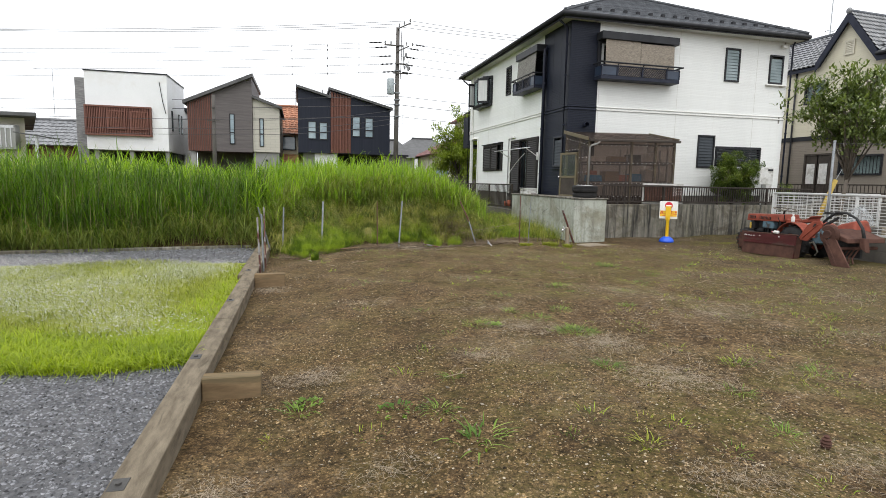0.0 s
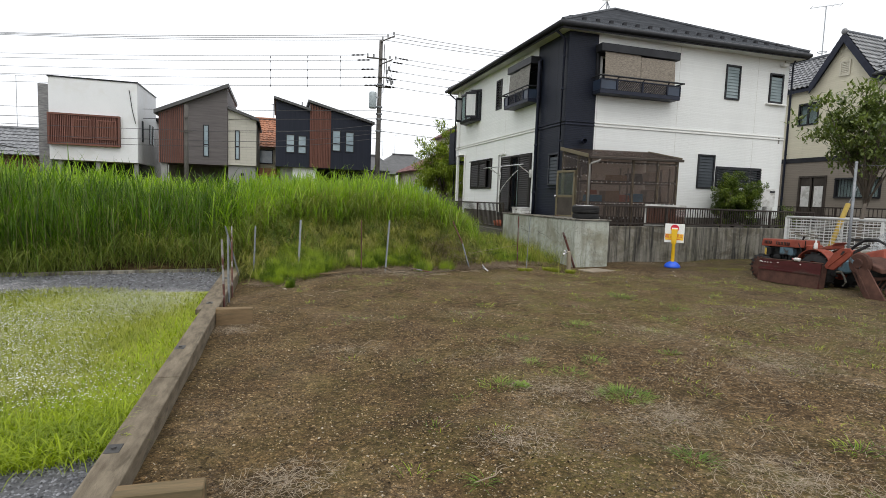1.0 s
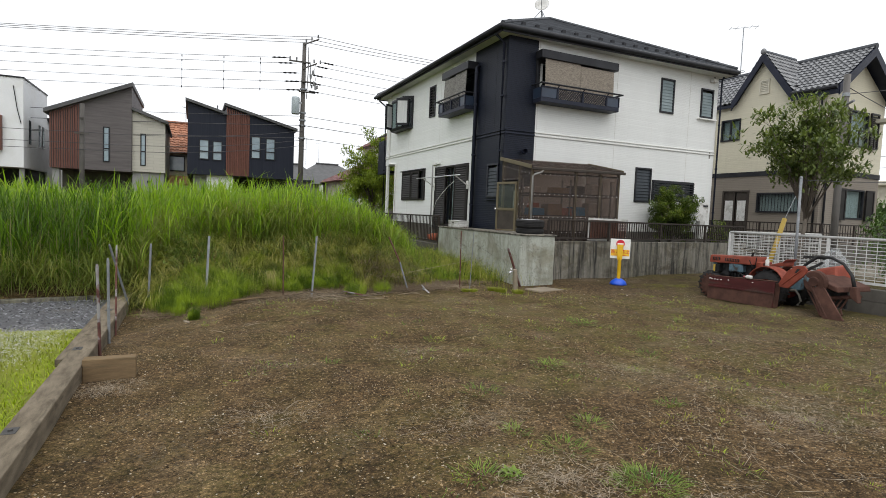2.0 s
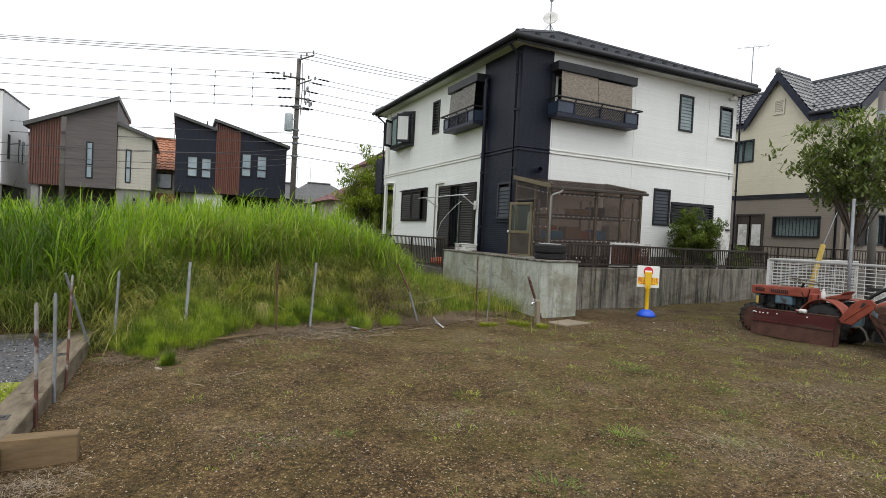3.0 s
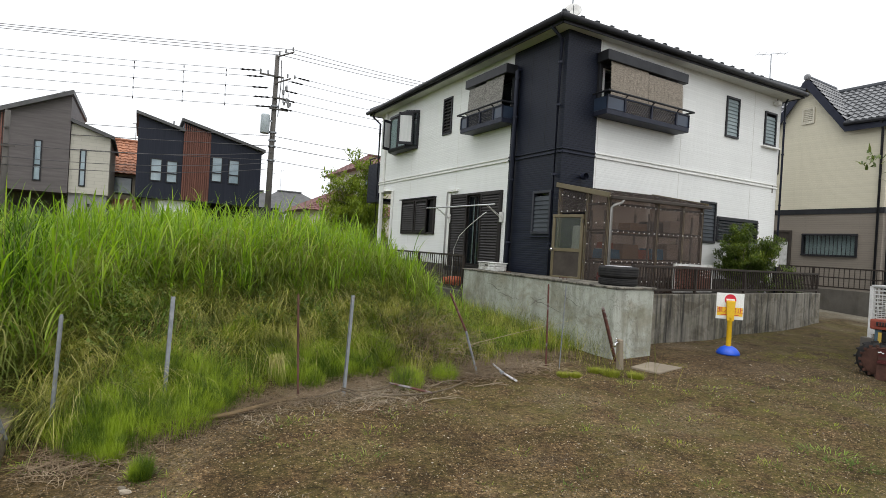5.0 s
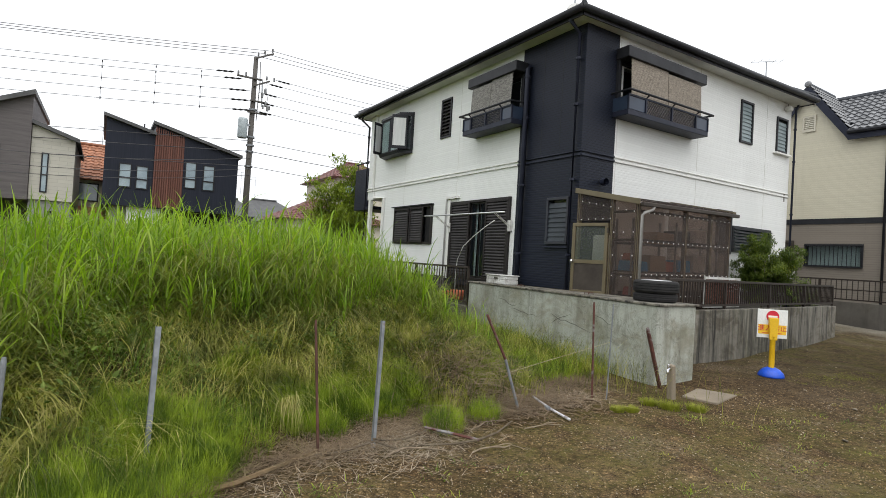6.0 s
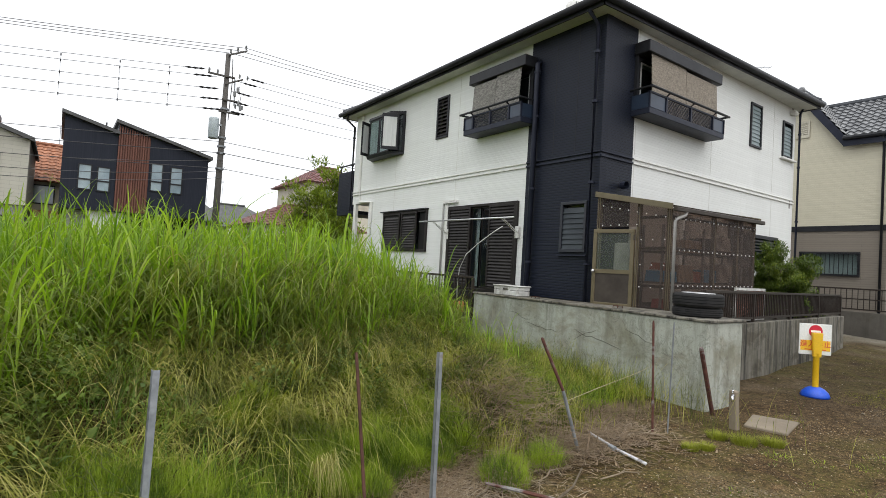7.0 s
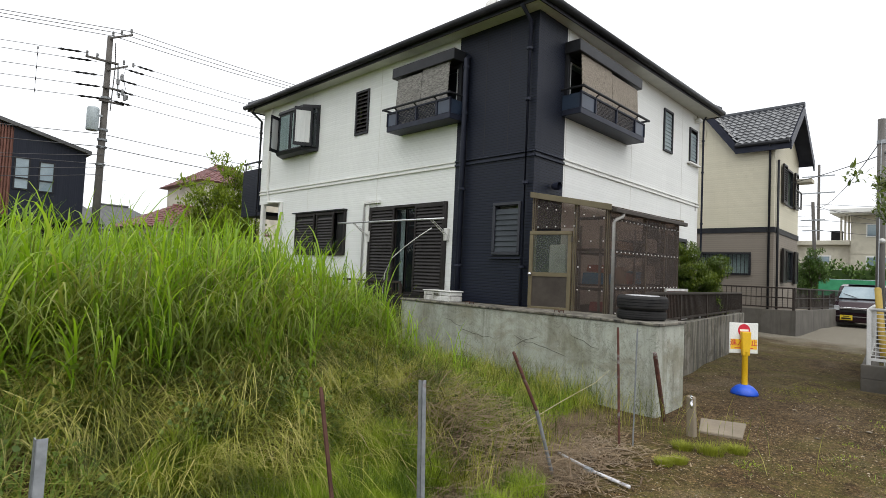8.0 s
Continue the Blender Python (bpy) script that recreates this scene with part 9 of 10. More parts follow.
def reeds(name, x0, x1, depth0, depth1, per_m2, leaves, tall, width, material, label, base_from=0.15, ymax=33.0):
    area = (x1 - x0) * (depth1 - depth0)
    n = int(area * per_m2)
    x = rg.uniform(x0, x1, n)
    y = tall_front(x) + depth0 + rg.uniform(0, 1, n) ** 1.0 * (depth1 - depth0)
    keep = (x < 5.55 - 0.25 * rg.rand(n)) & (y < ymax)
    edge = smooth01(x, 3.0, 5.5)
    x, y, edge = x[keep], y[keep], edge[keep]
    n = len(x)
    h = tall * (1 - 0.33 * edge) * (1.07 - 0.15 * smooth01(x, -4.5, -1.5) + 0.08 * smooth01(x, -1.5, 0.5)) * rg.uniform(0.82, 1.1, n) * (0.85 + 0.15 * smooth01(y - tall_front(x), 0, 1.2))
    h = np.maximum(h - 0.55 * ground_z(x, y), 0.6)
    k = leaves
    az0 = rg.uniform(0, 6.28, n)
    base, L, Wd, A, Bn, Dr = [], [], [], [], [], []
    for j in range(k):
        q = (j + rg.uniform(0, 0.8, n)) / k
        zb = h * (base_from + (0.72 - base_from) * q)
        l = h * rg.uniform(0.32, 0.66, n) * (1.0 - 0.15 * q)
        a = az0 + j * 2.6 + rg.uniform(-0.6, 0.6, n)
        base.append(np.stack([x + rg.uniform(-0.02, 0.02, n), y + rg.uniform(-0.02, 0.02, n), ground_z(x, y) + zb], 1))
        L.append(l)
        Wd.append(width * rg.uniform(0.7, 1.25, n))
        A.append(a)
        Bn.append(rg.uniform(0.2, 0.95, n) * (1.15 - 0.5 * q))
        Dr.append(rg.uniform(0.05, 1.0, n) ** 1.1 * (1.2 - 0.5 * q))
    blades(name, np.concatenate(base), np.concatenate(L), np.concatenate(Wd), np.concatenate(A), np.concatenate(Bn), np.concatenate(Dr), material, 5, label=label)
    return x, y, h


def stalks(name, x, y, h, material, label):
    n = len(x)
    base = np.stack([x, y, ground_z(x, y)], 1)
    blades(name, base, h * 0.95, np.full(n, 0.011), rg.uniform(0, 6.28, n), rg.uniform(0, 0.12, n), np.zeros(n), material, 3, label=label)


x_, y_, h_ = reeds("tall_grass", -1.0, 5.6, 0.0, 2.6, 62, 11, 1.5, 0.019, "grass", "dense bright green reed grass taller than a person's chest", 0.12)
stalks("tall_grass_stalks", x_, y_, h_, "stalk", "thin reed stalks, browner near the ground")
x_, y_, h_ = reeds("tall_grass_by_gravel", -9.5, -0.6, 0.0, 1.6, 105, 11, 1.55, 0.016, "grass_shaded", "dense deep green reed grass behind the gravel, with shade in its colour", 0.03)
stalks("tall_grass_by_gravel_stalks", x_, y_, h_, "stalk", "thin reed stalks behind the gravel")
reeds("tall_grass_middle", -11, -0.6, 1.6, 2.6, 30, 7, 1.57, 0.03, "grass_shaded", "deep green reed grass in the middle of the stand, with shade in its colour", 0.3)
reeds("tall_grass_behind", -16, 5.6, 2.6, 9.0, 20, 6, 1.57, 0.036, "grass", "bright green reed grass further back", 0.35)
reeds("tall_grass_far", -30, 5.6, 9.0, 23.0, 9, 5, 1.6, 0.05, "grass", "far bright green reed grass", 0.4)


def fans(name, at, leaves, length, width, material, label):
    """Young reed plants: a fan of long leaves that rise and then arch over."""
    at = np.asarray(at)
    n = len(at)
    base, L, Wd, A, Bn, Dr = [], [], [], [], [], []
    size = rg.uniform(0.7, 1.2, n)
    for j in range(leaves):
        q = j / leaves
        base.append(np.stack([at[:, 0], at[:, 1], ground_z(at[:, 0], at[:, 1]) + size * length * 0.75 * q], 1))
        L.append(size * length * rg.uniform(0.6, 1.05, n))
        Wd.append(width * rg.uniform(0.75, 1.2, n))
        A.append(rg.uniform(0, 6.28, n))
        Bn.append(rg.uniform(0.35, 0.95, n) * (1.1 - 0.5 * q))
        Dr.append(rg.uniform(0.25, 0.95, n) * (1.1 - 0.5 * q))
    blades(name, np.concatenate(base), np.concatenate(L), np.concatenate(Wd), np.concatenate(A), np.concatenate(Bn), np.concatenate(Dr), material, 6, label=label)


x = rg.uniform(-1.2, 5.3, 190)
y = tall_front(x) + rg.uniform(-0.55, 0.35, 190)
y = np.maximum(y, bank_front(x) + 0.7)
fans("young_reeds", np.stack([x, y], 1), 9, 0.6, 0.018, "grass", "young reed plants with long arching leaves before the stand")
x = rg.normal(4.5, 0.4, 20)
fans("young_reeds_by_wall", np.stack([x, rg.normal(13.7, 0.5, 20)], 1), 9, 0.5, 0.013, "grass", "young reed plants near the terrace wall")
# older, duller leaves low down along the front
n = 8000
x = rg.uniform(-1.0, 5.4, n)
y = tall_front(x) + rg.uniform(-0.35, 1.3, n)
blades("old_grass", np.stack([x, y, ground_z(x, y) + rg.uniform(0, 0.45, n)], 1), rg.uniform(0.35, 0.8, n), rg.uniform(0.009, 0.02, n), rg.uniform(0, 6.28, n), rg.uniform(0.5, 1.1, n), rg.uniform(0.2, 1.0, n), "grass_low", 5, label="drooping olive and straw-coloured old leaves under the reeds")
n = 7000
x = rg.uniform(-9.5, -0.4, n)
y = tall_front(x) + rg.uniform(-0.12, 0.5, n)
blades("old_grass", np.stack([x, y, ground_z(x, y) + rg.uniform(0, 0.35, n)], 1), rg.uniform(0.3, 0.75, n), rg.uniform(0.008, 0.017, n), rg.uniform(0, 6.28, n), rg.uniform(0.4, 1.1, n), rg.uniform(0.2, 1.0, n), "grass_low", 5, label="yellowing old leaves low in the reeds behind the gravel")
# tangled grass and weeds on the bank
n = 15000
x = rg.uniform(-1.3, 5.7, n)
f = bank_front(x)
y = f + rg.uniform(0, 1, n) ** 1.1 * np.maximum(tall_front(x) + 0.5 - f, 0.2)
patch = np.sin(1.9 * x + 0.7) * np.cos(1.6 * y + 0.4 * x) + 0.35 * np.sin(5.1 * x) * np.cos(4.3 * y)
keep = patch + rg.uniform(-0.5, 0.5, n) > 0.05
x, y = x[keep], y[keep]
n = len(x)
hgt = rg.uniform(0.1, 0.3, n) * (0.55 + 0.9 * smooth01(patch[keep], -0.2, 1.0))
blades("bank_weeds", np.stack([x, y, ground_z(x, y) - 0.01], 1), hgt, rg.uniform(0.006, 0.014, n), rg.uniform(0, 6.28, n), rg.uniform(0.3, 1.0, n), rg.uniform(0, 0.6, n), "weed", 3, label="mixed green weeds covering the bank")


def tufts_at(name, tx, ty, k, spread, length, width, bend, droop, material, label, levels=5, category="grass"):
    """Tussocks: blades that rise from a common foot and fall outwards."""
    m = len(tx) * k
    size = np.repeat(rg.uniform(0.6, 1.3, len(tx)), k)
    r = spread * np.sqrt(rg.rand(m)) * size
    a = rg.uniform(0, 6.28, m)
    px, py = np.repeat(tx, k) + r * np.cos(a), np.repeat(ty, k) + r * np.sin(a)
    blades(name, np.stack([px, py, ground_z(px, py) - 0.01], 1), rg.uniform(*length, m) * size, rg.uniform(*width, m), a + rg.normal(0, 0.5, m), rg.uniform(*bend, m), rg.uniform(*droop, m), material, levels, label=label, category=category)


def leafy(name, at, k, radius, tall, leaf, material, label):
    """Broad-leaved weeds: oval leaves held out all over a low mound."""
    at = np.asarray(at, float)
    m = len(at) * k
    size = np.repeat(rg.uniform(0.6, 1.3, len(at)), k)
    r, a = radius * size * np.sqrt(rg.rand(m)), rg.uniform(0, 6.28, m)
    px, py = np.repeat(at[:, 0], k) + r * np.cos(a), np.repeat(at[:, 1], k) + r * np.sin(a)
    z = ground_z(px, py) + tall * size * (1 - 0.7 * (r / (radius * size)) ** 2) * rg.uniform(0.25, 1, m)
    length = rg.uniform(*leaf, m)
    blades(name, np.stack([px, py, z], 1), length, length * rg.uniform(0.6, 0.8, m), a + rg.normal(0, 0.9, m), rg.uniform(0.7, 1.1, m), rg.uniform(0.2, 0.8, m), material, 4, label=label, category="weed")


tx = rg.uniform(-1.2, 5.5, 430)
f = bank_front(tx) + 0.4
ty = f + rg.uniform(0, 1, 430) * np.maximum(tall_front(tx) + 0.5 - f, 0.2)
ok = ~((tx > 2.6) & (ty < weed_edge(tx) + 1.4) & (rg.rand(430) < 0.62))
tufts_at("bank_grass", tx[ok], ty[ok], 70, 0.13, (0.25, 0.75), (0.004, 0.010), (0.6, 1.15), (0.5, 1.25), "bank_grass", "arching brown-green tussocks tangled over the bank")
# paler seed grass fallen over in sheaves
tx = np.concatenate([[0.68, 0.85, 0.5, 1.0], rg.uniform(1.6, 2.6, 4), rg.normal(-0.2, 0.15, 2)])
ty = np.concatenate([[12.1, 12.2, 12.0, 12.35], rg.uniform(12.2, 12.9, 4), rg.normal(10.9, 0.12, 2)])
tufts_at("seed_sheaves", tx, ty, 95, 0.13, (0.35, 0.75), (0.004, 0.008), (0.6, 1.15), (0.7, 1.35), "arch_grass", "pale yellow seed grass fallen over in sheaves", 6)
n = 75
a = rg.uniform(0, 6.28, n)
b = np.stack([1.36 + 0.05 * np.cos(a), 11.0 + 0.05 * np.sin(a), 0.24 + 0.03 * rg.rand(n)], 1)
blades("cut_sheaf", b, rg.uniform(0.2, 0.42, n), rg.uniform(0.004, 0.007, n), rg.normal(-1.3, 0.7, n), rg.uniform(0.2, 0.7, n), rg.uniform(1.0, 1.7, n), "arch_grass", 6, label="bleached straw sheaf hanging over the weed edge")
tx = rg.uniform(-1.0, 5.2, 100)
ty = bank_front(tx) + 0.5 + rg.uniform(0, 1, 100) * np.maximum(tall_front(tx) - bank_front(tx) - 0.4, 0.3)
leafy("leafy_weeds", np.concatenate([np.stack([tx, ty], 1), [[0.11, 12.1], [0.2, 12.0], [0.05, 11.85], [1.47, 12.2], [1.5, 11.9], [1.65, 12.0], [-0.2, 11.9]]]), 90, 0.24, 0.3, (0.025, 0.055), "weed_dark", "dark broad-leaved weeds among the tussocks")

# greener, finer growth along the foot of the terrace wall
n = 24000
x = rg.uniform(3.7, 6.25, n)
y = weed_edge(x) + 0.35 + 0.9 * (1 - smooth01(x, 4.0, 4.8)) + rg.uniform(0, 1, n) ** 0.9 * (16.4 - weed_edge(x))
keep = (x < 6.12 + 0.06 * (y - 11.6)) & (np.sin(2.7 * x + y) * np.cos(1.9 * y - x) + rg.uniform(-0.7, 0.7, n) > -0.55)
x, y = x[keep], y[keep]
n = len(x)
blades("wall_foot_weeds", np.stack([x, y, ground_z(x, y) - 0.01], 1), rg.uniform(0.14, 0.42, n), rg.uniform(0.004, 0.009, n), rg.uniform(0, 6.28, n), rg.uniform(0.2, 0.9, n), rg.uniform(0, 0.5, n), "weed_fine", 3, label="fine green weeds at the foot of the terrace wall")
n = 1500
x = rg.normal(5.45, 0.3, n)
y = rg.normal(13.0, 0.9, n)
keep = x < 6.05
x, y = x[keep], y[keep]
n = len(x)
blades("seeding_grass", np.stack([x, y, ground_z(x, y)], 1), rg.uniform(0.4, 0.75, n), rg.uniform(0.003, 0.007, n), rg.uniform(0, 6.28, n), rg.uniform(0.2, 0.8, n), rg.uniform(0.05, 0.5, n), "bank_grass", 4, label="thin yellowing seeding grass against the wall")
# feathery horsetail in front
tx = np.concatenate([rg.uniform(-0.1, 2.75, 30), rg.normal(5.1, 0.35, 12), rg.uniform(3.3, 4.4, 3), [2.68, 3.17, 0.3, 0.12, -0.02, 0.55], [-0.08, 0.08, 0.2, 0.02, 0.16, 0.25, 0.62, 0.72, 0.85, 0.68, 1.0, 0.32]])
ty = np.concatenate([bank_front(tx[:30]) + 0.05 + 0.75 * rg.rand(30), weed_edge(tx[30:42]) + rg.uniform(1.0, 2.0, 12), weed_edge(tx[42:45]) + rg.uniform(0.3, 0.9, 3), [11.0, 11.12, 9.6, 10.0, 10.1, 10.25], [10.35, 10.28, 10.38, 10.52, 10.6, 10.75, 10.5, 10.7, 10.8, 10.9, 10.95, 10.95]])
clear = (np.abs(tx - 0.42) < 0.17) & (ty < 10.78) & (ty > 10.0)
ty = np.where(clear, ty + 0.55, ty)
tall_h = np.concatenate([np.full(30, 1.0), np.full(15, 0.9), [0.75, 0.7, 0.35, 0.45, 0.5, 0.5], np.full(12, 1.15)])


def brushes(name, tx, ty, grow, k, spread, tall, material, label):
    """Bushy horsetail: many fine upright stems with short branchlets in whorls."""
    m = len(tx) * k
    size = np.repeat(rg.uniform(0.55, 1.4, len(tx)) * grow, k)
    r = spread * np.sqrt(rg.rand(m)) * size
    a = rg.uniform(0, 6.28, m)
    px, py = np.repeat(tx, k) + r * np.cos(a), np.repeat(ty, k) + r * np.sin(a)
    top = tall * size * (1.0 - 0.55 * (r / (spread * size)) ** 2) * rg.uniform(0.6, 1.1, m)
    z = ground_z(px, py)
    blades(name, np.stack([px, py, z], 1), top, rg.uniform(0.0025, 0.0045, m), a + rg.normal(0, 0.5, m), rg.uniform(0.1, 1.0, m), rg.uniform(0, 0.35, m), material, 4, label=label, category="plant")
    j = np.repeat(np.arange(m), 2)
    zb = z[j] + top[j] * rg.uniform(0.1, 0.75, len(j))
    blades(name, np.stack([px[j], py[j], zb], 1), rg.uniform(0.06, 0.13, len(j)), rg.uniform(0.0018, 0.0032, len(j)), rg.uniform(0, 6.28, len(j)), rg.uniform(0.25, 0.75, len(j)), rg.uniform(-0.1, 0.15, len(j)), material, 2, label=label, category="plant")


brushes("horsetail", tx, ty, tall_h, 400, 0.17, 0.29, "weed_fine", "feathery bright green horsetail along the weed edge")
tx = np.concatenate([rg.uniform(1.1, 2.75, 17), rg.uniform(-0.1, 1.0, 5)])
brushes("horsetail", tx, bank_front(tx) + rg.uniform(-0.12, 0.35, 22), rg.uniform(0.7, 1.15, 22), 400, 0.17, 0.29, "weed_fine", "feathery bright green horsetail along the weed edge")
# larger-leaved creepers in the hollow under the reeds, and loose young reeds over them
at = np.stack([rg.normal(0.08, 0.12, 3), rg.normal(11.5, 0.25, 3)], 1)
leafy("creepers", np.concatenate([at, np.stack([rg.uniform(0.5, 3.0, 5), rg.uniform(12.2, 12.9, 5)], 1)]), 34, 0.26, 0.3, (0.04, 0.08), "weed_dark", "dark creepers with broad leaves in the hollow of the bank")
x = rg.uniform(-1.0, 4.6, 40)
fans("arching_reeds", np.stack([x, tall_front(x) + rg.uniform(-0.25, 0.35, 40)], 1), 8, 0.85, 0.026, "grass", "broad arching leaves of reeds at the front of the stand")
# green tufts standing in the dead straw
tx = np.concatenate([rg.uniform(2.7, 4.6, 34), rg.normal(5.3, 0.3, 16)])
ty = np.concatenate([weed_edge(tx[:34]) + rg.uniform(0.2, 1.9, 34), rg.uniform(12.0, 14.5, 16)])
k = 60
px = np.repeat(tx, k) + rg.normal(0, 0.09, len(tx) * k)
py = np.repeat(ty, k) + rg.normal(0, 0.09, len(tx) * k)
blades("bank_tufts", np.stack([px, py, ground_z(px, py)], 1), rg.uniform(0.15, 0.5, len(px)), rg.uniform(0.005, 0.011, len(px)), rg.uniform(0, 6.28, len(px)), rg.uniform(0.2, 0.9, len(px)), rg.uniform(0, 0.6, len(px)), "bank_grass", 4, label="yellow-green grass tufts among dead stems on the bank")
# dry straw lying along the weed edge and in patches on the soil
n = 10000
x = rg.uniform(-0.3, 5.8, n)
y = weed_edge(x) + 0.1 + 0.16 * smooth01(x, 0.4, 1.2) + 0.06 * np.sin(3 * x) + rg.normal(0, 0.17, n)
b = np.stack([x, y, ground_z(x, y) + rg.uniform(0.0, 0.05, n)], 1)
blades("dry_straw", b, rg.uniform(0.04, 0.26, n), rg.uniform(0.003, 0.009, n), rg.uniform(0, 6.28, n), rg.uniform(0.8, 1.2, n), rg.uniform(0.1, 0.6, n), "straw", 3, lift=0.2, label="grey-brown dry straw along the weed edge", category="straw")
n = 6500
x = rg.uniform(1.0, 5.3, n)
y = weed_edge(x) + 0.02 + rg.normal(0, 0.3, n) + 0.25 * smooth01(x, 2.0, 3.5)
keep = np.sin(2.9 * x + 1.3 * y) + rg.normal(0, 0.7, n) > -0.3
x, y = x[keep], y[keep]
n = len(x)
blades("broken_straw", np.stack([x, y, ground_z(x, y) + rg.uniform(0.002, 0.03, n)], 1), rg.uniform(0.05, 0.22, n), rg.uniform(0.003, 0.008, n), rg.uniform(0, 6.28, n), rg.uniform(0.85, 1.15, n), rg.uniform(0.05, 0.4, n), "straw_pale", 3, lift=0.15, label="pale broken straw strewn before the bank", category="straw")
n = 900
x = np.clip(rg.normal(3.35, 0.4, n), 2.4, 4.6)
y = rg.normal(11.95, 0.3, n) + 0.25 * (x - 3.5)
b = np.stack([x, y, ground_z(x, y) + rg.uniform(0.0, 0.2, n)], 1)
blades("straw_heap", b, rg.uniform(0.25, 0.6, n), rg.uniform(0.007, 0.014, n), rg.normal(-0.9, 0.7, n), rg.uniform(0.7, 1.2, n), rg.uniform(0.2, 0.7, n), "straw", 3, lift=0.45, label="heap of pulled brown dead stems on the bank", category="straw")
n = 1500
x = np.clip(rg.normal(4.1, 0.5, n), 2.9, 5.4)
y = rg.normal(11.25, 0.22, n) + 0.12 * (x - 4)
blades("dead_leaves", np.stack([x, y, ground_z(x, y) + rg.uniform(0.004, 0.03, n)], 1), rg.uniform(0.05, 0.15, n), rg.uniform(0.008, 0.022, n), rg.uniform(0, 6.28, n), rg.uniform(0.9, 1.1, n), rg.uniform(0.0, 0.3, n), "straw", 3, lift=0.15, label="pale dead leaves lying at the weed edge", category="litter")

# ground cover with tiny white flowers in the gravel
def strip_edge(x):
    return 4.4 + 0.27 * np.sin(1.5 * x + 0.5) - 0.05 * x


n = 64000
x = rg.uniform(-7.4, KX - 0.18, n)
y = strip_edge(x) + rg.uniform(0, 1, n) * (9.1 + 0.25 * np.sin(2 * x) - strip_edge(x))
near_edge = 1 - smooth01(y - strip_edge(x), 0.35, 1.1)
lush = np.maximum(near_edge * smooth01(x, -5.2, -3.2), smooth01(x, -1.65 + 0.13 * (y - 4.6), -1.05 + 0.13 * (y - 4.6)) * 0.8)
hgt = rg.uniform(0.04, 0.11, n) + lush * rg.uniform(0.03, 0.15, n) * (0.35 + 0.65 * near_edge)
b = np.stack([x, y, gravel_z(y) - 0.005], 1)
low = lush < rg.uniform(0.15, 0.85, n)
blades("ground_cover", b[low], hgt[low], rg.uniform(0.006, 0.014, low.sum()), rg.uniform(0, 6.28, low.sum()), rg.uniform(0.3, 1.0, low.sum()), rg.uniform(0, 0.4, low.sum()), "lawn", 2, label="low yellow-green ground cover in the gravel", category="plant")
blades("lush_grass", b[~low], hgt[~low], rg.uniform(0.006, 0.013, (~low).sum()), rg.uniform(0, 6.28, (~low).sum()), rg.uniform(0.4, 1.1, (~low).sum()), rg.uniform(0.2, 0.9, (~low).sum()), "crabgrass", 4, label="lush bright green grass at the edge of the gravel", category="grass")
n = 15000
x = rg.uniform(-5.5, KX - 0.19, n)
y = strip_edge(x) - 0.05 + 0.95 * rg.uniform(0, 1, n) ** 1.3
edge = 1 - smooth01(y - strip_edge(x), 0.3, 1.0)
keep = rg.rand(n) < (0.35 + 0.65 * edge) * (0.35 + 0.65 * smooth01(x, -5.5, -3.0))
x, y, edge = x[keep], y[keep], edge[keep]
n = len(x)
blades("lush_border", np.stack([x, y, gravel_z(y) - 0.005], 1), rg.uniform(0.1, 0.2, n) + 0.07 * edge * rg.rand(n), rg.uniform(0.006, 0.012, n), rg.uniform(0, 6.28, n), rg.uniform(0.4, 1.1, n), rg.uniform(0.2, 0.9, n), "crabgrass", 4, label="bright lime-green grass spilling over the gravel", category="grass")
sq = [(-7.3, 4.75), (KX - 0.17, 4.7), (KX - 0.17, 9.05), (-7.3, 9.05)]
structure("cover_soil", Geo().hexa([(x, y, -0.2) for x, y in sq], [(x, y, float(gravel_z(y)) + 0.007) for x, y in sq]), "moss", "mossy soil under the ground cover", category="soil")
n = 64000
x = rg.uniform(-7.2, KX - 0.22, n)
y = strip_edge(x) + 0.55 + rg.uniform(0, 1, n) * 3.9
dens = np.sin(2.3 * x + 1.0) * np.cos(1.9 * y) + rg.uniform(-0.9, 0.9, n) + 0.5 - 1.6 * np.maximum((1 - smooth01(y - strip_edge(x), 0.4, 1.3)) * smooth01(x, -5.2, -3.2), smooth01(x, -1.65 + 0.13 * (y - 4.6), -1.05 + 0.13 * (y - 4.6)))
x, y = x[dens > 0], y[dens > 0]
n = len(x)
c = np.stack([x, y, gravel_z(y) + rg.uniform(0.06, 0.15, n)], 1)
r = rg.uniform(0.0026, 0.0054, n)
ang = rg.uniform(0, 6.28, n)
co = np.zeros((n, 6, 3))
for j in range(6):
    a = ang + j * math.pi / 3
    co[:, j] = c + np.stack([r * np.cos(a), r * np.sin(a), 0.35 * r * np.sin(2 * a + ang)], 1)
off = (np.arange(n) * 6)[:, None]
raw_mesh("white_flowers", co.reshape(-1, 3), np.concatenate([off + np.array([0, 1, 2, 3]), off + np.array([0, 3, 4, 5])]), np.zeros((0, 3), int), "petal", "tiny white clover-like flowers over the ground cover", None, "stuff", "flowers")

# pebbles, clods, straw and weeds on the yard
def yard(n, y0=0.8, y1=10.8, x0=KX + 0.01, x1=9.5):
    q = np.stack([rg.uniform(x0, x1, n), y0 + (y1 - y0) * rg.uniform(0, 1, n) ** 1.25, np.zeros(n)], 1)
    q[:, 2] = ground_z(q[:, 0], q[:, 1])
    return q


